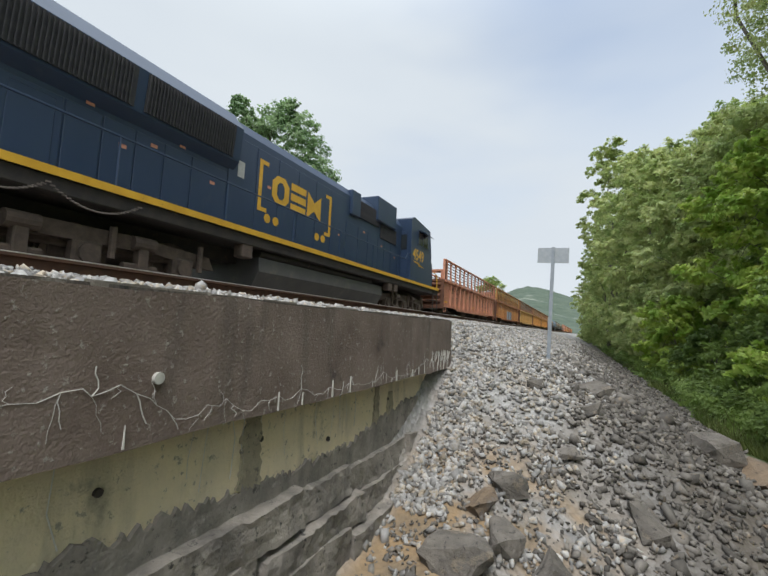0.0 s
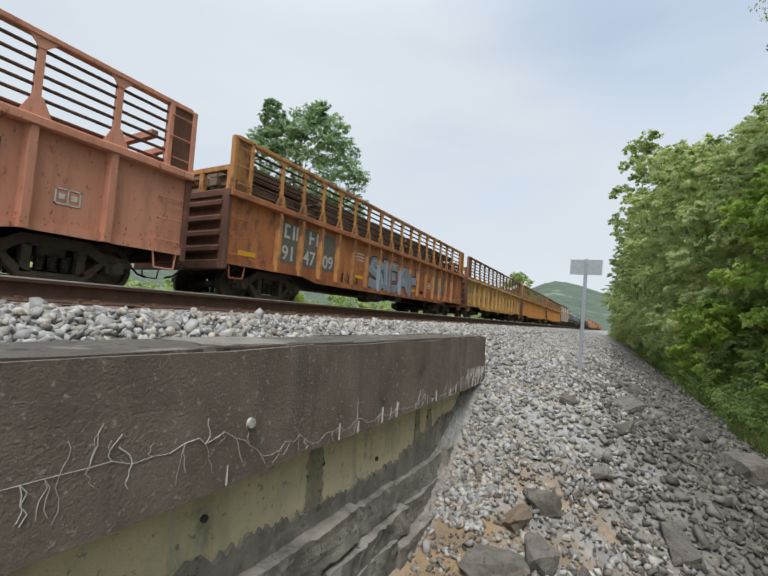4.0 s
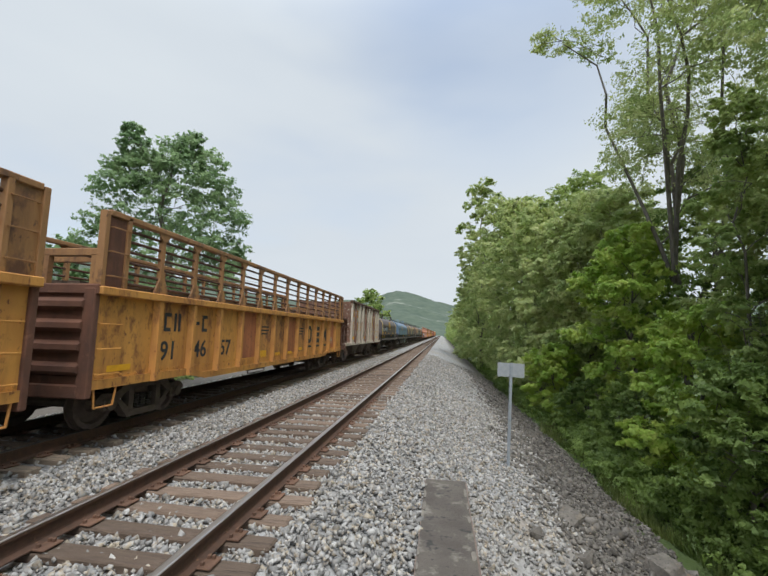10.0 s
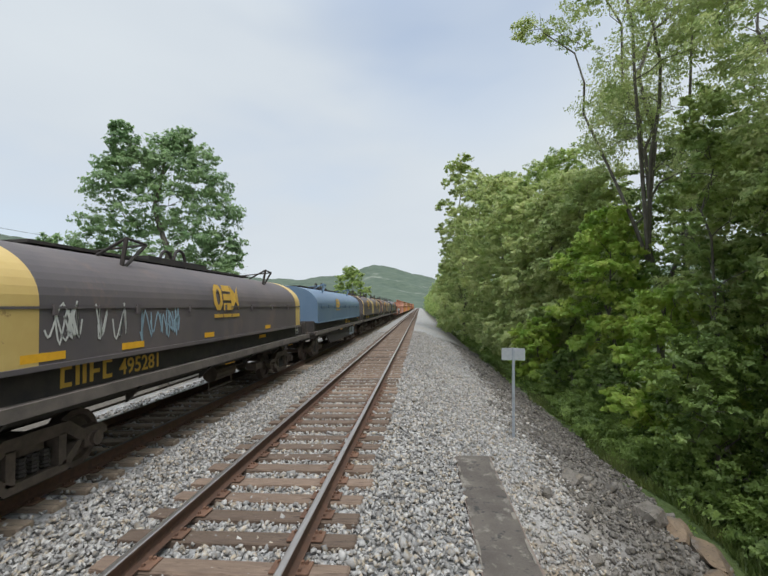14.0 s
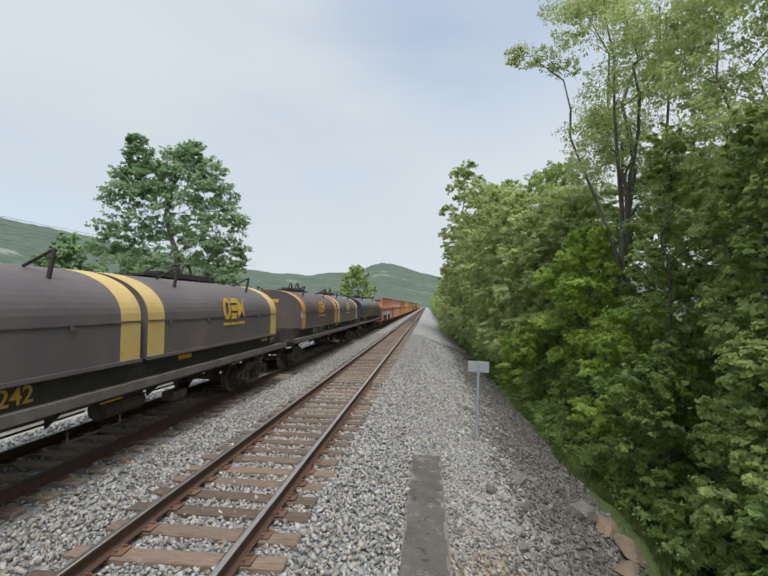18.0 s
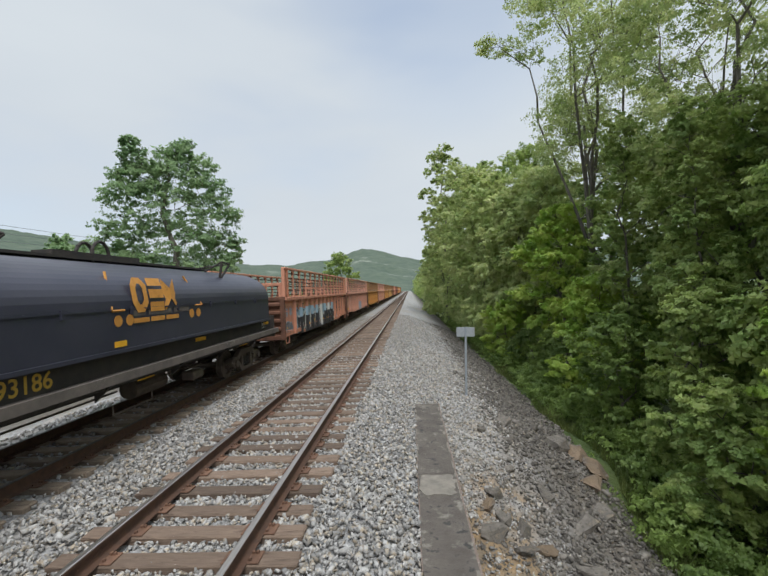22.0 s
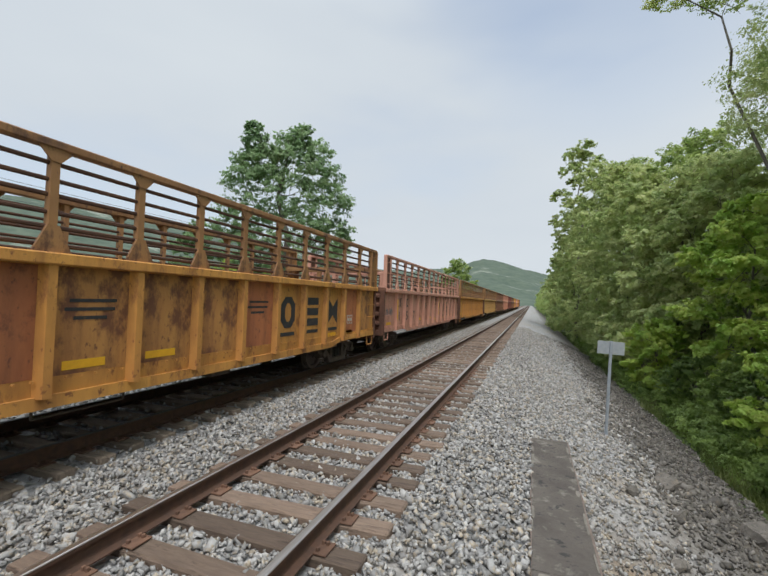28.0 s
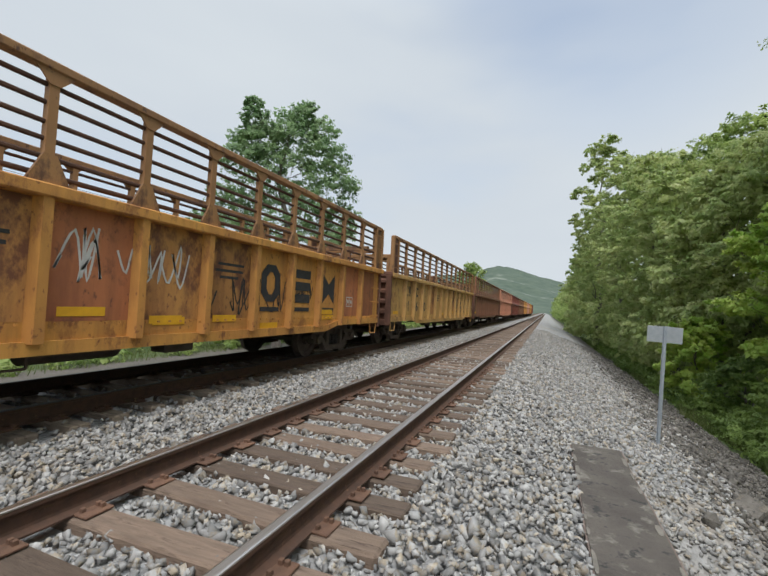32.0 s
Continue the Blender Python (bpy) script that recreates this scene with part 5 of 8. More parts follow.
GLYPHS = {
    "hook": [[(1, 0.86), (0.72, 1), (0.22, 0.95), (0.06, 0.70), (0.40, 0.54), (0.88, 0.42), (0.96, 0.14), (0.60, 0), (0.02, 0.10)]],
    "comb": [[(1, 1), (0.12, 1), (0.10, 0), (0.95, 0.02)], [(0.12, 0.52), (0.85, 0.56)]],
    "peak": [[(0, 0), (0.42, 1), (0.60, 1), (1, 0)], [(0.22, 0.36), (0.80, 0.36)]],
    "gate": [[(0.08, 0), (0.12, 1)], [(0.95, 0), (0.90, 1)], [(0.1, 0.5), (0.92, 0.56)]],
    "flag": [[(0.1, 0), (0.1, 1), (0.8, 0.95), (0.92, 0.72), (0.7, 0.52), (0.14, 0.48)], [(0.5, 0.48), (1, 0)]],
    "post": [[(0.5, 0), (0.46, 1)], [(0.1, 0.98), (0.85, 1)]],
    "step": [[(0.08, 0), (0.12, 1), (0.86, 0.05), (0.92, 1)]],
    "curl": [[(0.98, 0.85), (0.6, 1), (0.18, 0.86), (0.05, 0.45), (0.25, 0.08), (0.65, 0), (0.96, 0.2), (0.94, 0.48), (0.6, 0.46)]],
    "fork": [[(0.05, 1), (0.48, 0.55), (0.95, 1)], [(0.48, 0.55), (0.40, 0)]]}


def piece(car, y0, y1, z0, z1, shapes, fill, edge, x=1.4935, seed=0, back=None, inner=None, width=0.03, fat=0.11):
    """A painted piece: a soft ground, a row of bold bent strokes, their outlines and a thin light line inside."""
    rng = random.Random(seed)
    n = len(shapes)
    w = (y1 - y0) / n
    if back:
        for i in range(n):
            part("spray_ground", Solid().prism(blob(rng, y0 + i * w - 0.2 * w, y0 + (i + 1) * w + 0.2 * w, z0 - 0.02, z1 + 0.2), x + 0.0006 * i, x + 0.001 + 0.0006 * i), back, car, "sprayed colour ground")
        x += 0.006
    for i, g in enumerate(shapes):
        lean, low, tall = rng.uniform(-0.10, 0.10), rng.uniform(0, 0.08), rng.uniform(0, 0.10)
        for k, line in enumerate(GLYPHS[g]):
            pts = [(y0 + (i + 0.08 + 0.84 * u + lean * v) * w, z0 + low + fat + v * (z1 - tall - z0 - low - 2 * fat)) for u, v in line]
            lift = x + 0.0016 * (i % 3) + 0.0003 * k
            part("spray_outline", strokes(pts, lift, fat + width, False), edge, car, "sprayed outline")
            part("spray_shape", strokes(pts, lift + 0.006, fat, False), fill, car, "bold sprayed stroke")
            if inner and k == 0:
                part("spray_stroke", strokes([(p[0] + 0.03, p[1] + 0.04) for p in pts[:-1]], lift + 0.012, 0.014, False), inner, car)


def smooth_line(p, k=4):
    """A rounded line through the points p."""
    out = []
    for i in range(len(p) - 1):
        a, b, c, d = p[max(0, i - 1)], p[i], p[i + 1], p[min(len(p) - 1, i + 2)]
        for j in range(k):
            t = j / k
            out.append(tuple(0.5 * (2 * b[q] + (c[q] - a[q]) * t + (2 * a[q] - 5 * b[q] + 4 * c[q] - d[q]) * t * t + (3 * b[q] - a[q] - 3 * c[q] + d[q]) * t ** 3) for q in (0, 1)))
    return out + [p[-1]]


def scrawl(car, y, z, size, material, x=1.4935, seed=0, n=4):
    rng = random.Random(seed)
    for i in range(n):
        p = [(y + i * size * 0.5, z + rng.uniform(-0.3, 0.3) * size)]
        for k in range(6):
            p.append((p[-1][0] + rng.uniform(-0.22, 0.34) * size, z + (0.45 if k % 2 else -0.45) * size * rng.uniform(0.5, 1.2)))
        part("scrawl", strokes(smooth_line(p), x + 0.0004 * i, 0.007 + 0.008 * size, False), material, car)


def rib_paint(car, first, last, top, material):
    me = shared(("rib_paint", top), lambda: Solid().prism([(1.489, -0.087), (1.603, -0.05), (1.603, 0.05), (1.489, 0.087)], 0.70, top, "z").mesh("rib_paint"))
    for ry in RIBS[first:last]:
        part("rib_paint", me, material, car, at=pose(0, ry, 0))


by_y = {round(y + 1e-6, 1): car for car, y in WAGONS}
def sheet_of(car, name, line, low, x, material, label):
    """A sprayed field between a wavering upper line and a level foot."""
    part(name, Solid().prism(line + [(line[-1][0], low), (line[0][0], low)], x, x + 0.001), material, car, label)


def wave(seed, y0, y1, base, rise, step=0.11, fine=0.03):
    rng = random.Random(seed)
    out, y = [], y0
    while y < y1:
        out.append((y, base + rise * (0.6 * math.sin(2.3 * y + seed) + 0.4 * math.sin(4.1 * y + 2 * seed)) + rng.uniform(-fine, fine)))
        y += step
    return out + [(y1, base - rise)]


# silver letters with dark shadows and white edges on the orange wagon
c = by_y[33.4]
piece(c, 6.35, 10.45, 0.76, 1.92, ("hook", "comb", "peak", "gate"), SP_SILVER, SP_BLACK, seed=4, inner=SP_WHITE, fat=0.15, width=0.045)
for k in range(6, 10):
    part("rib_paint", shared("grey_rib", lambda: Solid().prism([(1.489, -0.087), (1.603, -0.05), (1.603, 0.05), (1.489, 0.087)], 0.74, 1.62, "z").mesh("rib_paint")), SP_GREY if k % 2 else SP_SILVER, c, at=pose(0, CLOSE_RIBS[k], 0))
for k in (0, 1, 2):
    part("number_ground", flat_marks([(0.10, 0.72, 1.05, 2.05)], 1.4915), M_SLATE, c, "dark repainted number panel", at=pose(0, CLOSE_RIBS[k], 0))
for k in (12, 13):
    part("dark_panel", flat_marks([(0.10, 0.72, 1.0, 1.85)], 1.4915), M_SLATE, c, "dark grey side panel", at=pose(0, CLOSE_RIBS[k], 0))
scrawl(c, 4.75, 0.98, 0.42, SP_BLACK, seed=3)
scrawl(c, 6.12, 1.72, 0.2, SP_BLACK, seed=5)
scrawl(c, 11.1, 1.55, 0.22, SP_BLACK, seed=6)
# black letters edged in white under a blue band on the pink wagon
c = by_y[189.6]
sheet_of(c, "spray_band", wave(3, 2.3, 12.3, 1.80, 0.16), 0.72, 1.4912, SP_BLUE, "pale blue sprayed band")
sheet_of(c, "spray_field", wave(5, 2.5, 11.2, 1.46, 0.22), 0.69, 1.4926, SP_BLACK, "black sprayed field")
for seed, y0, y1, base, rise in ((11, 2.3, 11.6, 1.98, 0.10),):
    part("spray_cloud", strokes(wave(seed, y0, y1, base, rise), 1.4918, 0.05, False), SP_ORANGEY, c, "faded orange sprayed line")
part("spray_outline", strokes(wave(5, 2.5, 11.2, 1.48, 0.22), 1.4940, 0.045, False), SP_WHITE, c, "white sprayed edge")
for k, pts in enumerate(([(2.7, 0.8), (3.1, 1.5), (3.5, 0.85)], [(3.9, 1.6), (3.8, 0.8), (4.5, 0.74)], [(4.7, 0.75), (4.9, 1.62), (5.5, 1.3), (5.0, 1.1)], [(5.7, 0.8), (6.1, 1.66), (6.5, 0.8)], [(6.85, 1.75), (6.95, 1.2), (6.9, 0.70)], [(7.15, 1.35), (7.35, 1.55), (7.65, 1.45), (7.7, 1.15), (7.4, 0.95), (7.9, 0.72)], [(8.05, 1.35), (8.3, 1.25), (8.35, 1.0), (8.42, 0.72)], [(8.25, 1.3), (8.6, 1.45), (8.7, 1.15), (8.45, 1.05)], [(9.0, 1.6), (9.25, 1.35), (9.4, 0.98)], [(9.55, 1.65), (10.0, 1.3), (10.5, 0.95), (10.9, 0.72)], [(10.4, 1.3), (10.6, 1.5), (10.9, 1.35), (10.7, 1.1), (11.1, 0.85), (11.4, 0.74)])):
    part("spray_stroke", strokes(smooth_line(pts), 1.4952 + 0.0003 * k, 0.035 + 0.015 * (k % 3), False), SP_WHITE, c, "white sprayed line")
part("spray_eye", Solid().prism(blob(random.Random(4), 7.22, 7.62, 1.02, 1.45), 1.4944, 1.4954), SP_OLIVE, c, "brown sprayed spot")
part("spray_shape", Solid().prism(blob(random.Random(7), 10.2, 10.55, 1.2, 1.6), 1.4944, 1.4954), SP_BLACK, c, "black sprayed spot")
for k, ry in enumerate(RIBS[1:9]):
    part("rib_paint", shared("black_rib", lambda: Solid().prism([(1.489, -0.087), (1.603, -0.05), (1.603, 0.05), (1.489, 0.087)], 0.70, 1.42, "z").mesh("rib_paint")), SP_WHITE if k in (4,) else SP_BLACK, c, at=pose(0, ry, 0))
    part("rib_paint", shared("blue_rib", lambda: Solid().prism([(1.489, -0.0865), (1.6028, -0.0495), (1.6028, 0.0495), (1.489, 0.0865)], 1.42, 1.84, "z").mesh("rib_paint")), SP_WHITE if k in (4, 6) else SP_BLUE, c, at=pose(0, ry, 0))
for i, yy in ((0, 12.05), (1, 13.1)):
    part("emblem", shared(("emb", i), lambda i=i: one_emblem(i)), M_MARKB, c, "large dark painted mark", at=pose(1.494, yy, 1.33) @ Matrix.Diagonal((1, 1.0, 0.86, 1)))
part("spray_patch", Solid().prism(blob(random.Random(9), 14.2, 14.6, 1.0, 1.5), 1.4915, 1.4925), SP_BLUE, c, "pale blue sprayed patch")
part("number_ground", flat_marks([(6.2, 6.62, 1.14, 1.30), (6.22, 6.6, 0.96, 1.10)], 1.4962), SP_WHITE, c, "pale data patches")
for yy, zz in ((7.1, 0.86), (9.2, 1.02), (11.6, 1.18)):
    part("reflector", SHAPES["reflector"], M_SIGNY, c, "yellow reflector strip", at=pose(1.4970, yy, zz))
piece(c, GON_Y0 + 0.15, RIBS[0] - 0.2, 0.85, 1.35, ("curl", "peak"), SP_GREY, SP_BLUE, seed=2, fat=0.06)
scrawl(c, GON_Y0 + 0.3, 1.75, 0.4, SP_BLUE, seed=8)
part("sill_paint", Solid().box(1.51, 1.5312, 3.6, 11.0, 0.658, 0.802), SP_BLACK, c, "black sprayed sill")
c = by_y[206.1]
piece(c, RIBS[5] + 0.15, RIBS[8] - 0.1, 0.74, 1.80, ("fork", "flag", "curl", "hook", "post"), SP_SILVER, SP_BLACK, seed=12, width=0.022, fat=0.12)
rib_paint(c, 6, 8, 1.45, SP_SILVER)
piece(c, RIBS[3] - 0.1, RIBS[4] - 0.2, 1.15, 1.95, ("curl", "fork"), SP_OLIVE, SP_BLACK, seed=14, fat=0.07)
part("load_panel", flat_marks([(RIBS[3] + 0.15, RIBS[3] + 0.85, 1.12, 1.42)], 1.4915), M_MARKW, c, "pale weight panel")
for k, (txt, yy, zz) in enumerate((("LD LMT", RIBS[3] + 0.2, 1.30), ("LT WT", RIBS[3] + 0.2, 1.15))):
    part("weight_text", lettering(txt, 0.13), M_MARKB, c, at=pose(1.497, yy, zz))
part("number_ground", flat_marks([(RIBS[0] + 0.14, RIBS[0] + 0.88, 1.05, 1.98), (RIBS[1] + 0.14, RIBS[1] + 0.6, 1.05, 1.98), (RIBS[2] + 0.14, RIBS[2] + 0.8, 1.05, 1.7)], 1.4915), SP_SILVER, c, "grey patched panel")
scrawl(c, RIBS[9] + 0.2, 1.2, 0.35, SP_GREY, seed=21)
scrawl(c, RIBS[12] + 0.2, 1.0, 0.4, SP_OLIVE, seed=22)
c = by_y[239.1]
scrawl(c, GON_Y0 + 0.3, 1.5, 0.3, SP_GREY, seed=31, n=5)
for k, txt in enumerate(("CROSSTIE", "LOADING", "ONLY")):
    part("crosstie_text", lettering(txt, 0.17), M_BROWN, c, "faded brown stencil words", at=pose(1.4945, RIBS[6] + 0.14 + 0.04 * k, 1.92 - 0.19 * k))
for k, txt in enumerate(("CROSSTIE", "LOADING", "ONLY")):
    part("crosstie_text", lettering(txt, 0.15), M_GRILLE, by_y[206.1], "faded stencil words", at=pose(1.4945, RIBS[6] + 0.14 + 0.04 * k, 1.92 - 0.17 * k))
for yy in (RIBS[0] - 0.05, RIBS[7]):
    part("yellow_stripe", flat_marks([(-0.05, 0.05, 0.0, 0.75)]), M_SIGNY, c, "vertical yellow stripe", at=pose(1.604, yy, 1.2))
c = by_y[255.6]
scrawl(c, RIBS[5] + 0.2, 1.7, 0.6, M_MARKW, seed=41, n=5)
scrawl(c, RIBS[7] + 0.25, 1.35, 0.6, SP_BLACK, seed=42, n=5)
scrawl(c, RIBS[9] + 0.2, 1.5, 0.3, SP_BLACK, seed=43)
part("grey_patch", flat_marks([(RIBS[0] + 0.13, RIBS[0] + 0.75, 1.45, 1.72)], 1.4915), SP_SILVER, c, "grey painted-over patch")
for i in range(7):
    part("reflector", SHAPES["reflector"], M_SIGNY, c, "yellow reflector strip", at=pose(1.4945, RIBS[2 * i] + 0.25, 0.80 + 0.12 * (i % 2)))
c = by_y[49.9]
scrawl(c, GON_Y0 + 0.3, 1.7, 0.5, SP_OLIVE, seed=51, n=5)
scrawl(c, RIBS[6] + 0.2, 1.7, 0.3, M_ORANGE, seed=52)


# ---- open hopper ----
def hopper(y, label):
    car = thing("hopper_wagon", pose(TRACK_F, y, 0), label, "hopper wagon", "wagons of the passing train")
    WAGONS.append((car, y))
    a, W, LH = 1.70, 1.52, 13.47
    for turn in (0, 180):
        at = pose(0, 0 if turn == 0 else LH, 0, 0, 0, turn)
        part("side_sheet", Solid().box(W - 0.05, W, a, LH - a, 1.05, 3.42), M_CREAM, car, at=at)
        part("top_chord", Solid().box(W - 0.06, W + 0.12, a - 0.05, LH - a + 0.05, 3.40, 3.54, 0.02), M_RUSTY, car, at=at)
        part("side_sill", Solid().box(W - 0.08, W + 0.06, 0.5, LH - 0.5, 0.98, 1.14, 0.015), M_CREAM, car, at=at)
        rib = shared("hop_rib", lambda: Solid().prism([(W, -0.09), (W + 0.11, -0.05), (W + 0.11, 0.05), (W, 0.09)], 1.05, 3.42, "z").mesh("rib"))
        for i in range(10):
            part("rib", rib, M_HOPEND if i % 3 == 1 else M_CREAM, car, at=at @ pose(0, a + 0.08 + (LH - 2 * a - 0.16) * i / 9, 0))
        part("slope_sheet", Solid().prism([(a + 0.05, 2.60), (a + 0.11, 2.60), (a + 1.10, 1.06), (a + 1.02, 1.06)], -W + 0.06, W - 0.06), M_HOPEND, car, "rust-brown sloping end sheet", at=at)
        part("end_sheet", Solid().box(-W, W, a, a + 0.06, 2.5, 3.45), M_HOPEND, car, at=at)
        for x in (-1.42, 1.42):
            part("corner_post", Solid().box(x - 0.09, x + 0.09, a - 0.05, a + 0.08, 1.05, 3.45, 0.01), M_HOPEND, car, at=at)
        for x in (-0.62, 0.62):
            part("end_brace", Solid().prism([(x - 0.09, 1.1), (x + 0.09, 1.1), (x * 0.35 + 0.09, 2.55), (x * 0.35 - 0.09, 2.55)], a - 0.02, a + 0.04, "y"), M_HOPEND, car, at=at)
        part("end_sill", Solid().box(-W, W, 0.45, 0.7, 0.78, 1.12, 0.02).box(-0.2, 0.2, 0.6, 3.0, 0.8, 1.05), M_HOPEND, car, at=at)
        part("end_platform", Solid().box(-W, W, 0.45, a, 1.0, 1.06), M_HOPEND, car, at=at)
        ladder(car, 1.2, 2.4, 0.4, 0.4, M_HOPEND, at @ pose(W - 0.05, 0.6, 0))
        part("sill_step", shared("stirrup", stirrup_shape), M_HOPEND, car, at=at @ pose(0, 0.6, 0))
        part("hand_rail", Solid().path([(1.45, 0.5, 1.1), (1.45, 0.5, 2.0), (1.45, a, 2.0)], 0.02).path([(-1.45, 0.5, 1.1), (-1.45, 0.5, 2.0), (-1.45, a, 2.0)], 0.02), M_HOPEND, car, at=at)
    for yy in (4.3, 6.74, 9.2):
        part("hopper_bay", Solid().add([(-1.4, yy - 1.2, 1.08), (1.4, yy - 1.2, 1.08), (1.4, yy + 1.2, 1.08), (-1.4, yy + 1.2, 1.08), (-1.15, yy - 0.35, 0.40), (1.15, yy - 0.35, 0.40), (1.15, yy + 0.35, 0.40), (-1.15, yy + 0.35, 0.40)], [(0, 1, 5, 4), (1, 2, 6, 5), (2, 3, 7, 6), (3, 0, 4, 7), (4, 5, 6, 7), (0, 3, 2, 1)]), M_TRUCK, car, "grimy discharge hopper")
        part("gate_lock", Solid().box(1.0, 1.25, yy - 0.12, yy + 0.12, 0.36, 0.60, 0.03).bar((1.1, yy - 0.3, 0.5), (1.1, yy + 0.3, 0.5), 0.04), M_TRUCK, car)
    part("coal_floor", Solid().box(-W + 0.06, W - 0.06, a + 1.0, LH - a - 1.0, 1.30, 1.34), M_TRUCK, car, "dark empty hopper floor")
    X = W + 0.001
    b = LH - a
    step = (b - a - 0.16) / 9
    for i, t in enumerate(("29", "18", "73")):
        part("number", lettering(t, 0.70), M_MARKO, car, "worn orange wagon number", at=pose(X, a + 0.2 + step * i + (0.06 if i else 0.04), 1.86 - 0.02 * i))
    for i in range(4):
        part("owner_mark", SHAPES[("owner", i % 3)], M_MARKO, car, at=pose(X, a + 0.22 + step * (i // 2) + 0.48 * (i % 2), 2.62) @ Matrix.Diagonal((1, 1.7, 1.25, 1)))
    for i in range(3):
        part("emblem", shared(("emb", i), lambda i=i: one_emblem(i)), M_MARKY, car, "large yellow painted mark", at=pose(X + 0.002, a + step * (6 + i) + 0.24, 2.0) @ Matrix.Diagonal((1, 1.7, 1.5, 1)))
    for yy, w in ((a + 0.5, 0.6), (a + 4.1, 0.5), (a + 7.0, 0.45), (b - 0.7, 0.45)):
        part("reflector", flat_marks([(0, w, 0, 0.26 if yy < 2 else 0.16)]), M_SIGNY, car, "yellow reflector plate", at=pose(X, yy, 1.32))
    part("data_plate", SHAPES["data_plate"], M_MARKW, car, "small white framed data panel", at=pose(X, a + step * 6 + 0.35, 1.55) @ Matrix.Diagonal((1, 1.2, 1.5, 1)))
    scrawl(car, a + 1.5, 1.5, 0.25, M_RUSTY, x=X, seed=61)
    truck(car, 2.2)
    truck(car, LH - 2.2)
    couplers(car, LH)
    return car


hopper(99.43, "dirty cream coal hopper with rusty ribs and worn yellow marks")


# ---- coil wagons with round hoods ----
def hood_profile(k=30, w=1.48, z0=1.60, z1=2.35, top=3.26):
    pts = [(w, z0), (w, z1)]
    for i in range(1, k):
        a = math.pi * i / k
        pts.append((w * math.cos(a) if abs(math.cos(a)) > 1e-9 else 0.0, z1 + (top - z1) * math.sin(a) ** 0.92))
    return pts + [(-w, z1), (-w, z0)]


def hood_shell(y0, y1, grow=0.0):
    pts = hood_profile(w=1.48 + grow, top=3.26 + grow)
    return Solid().prism(pts, y0, y1, "y")


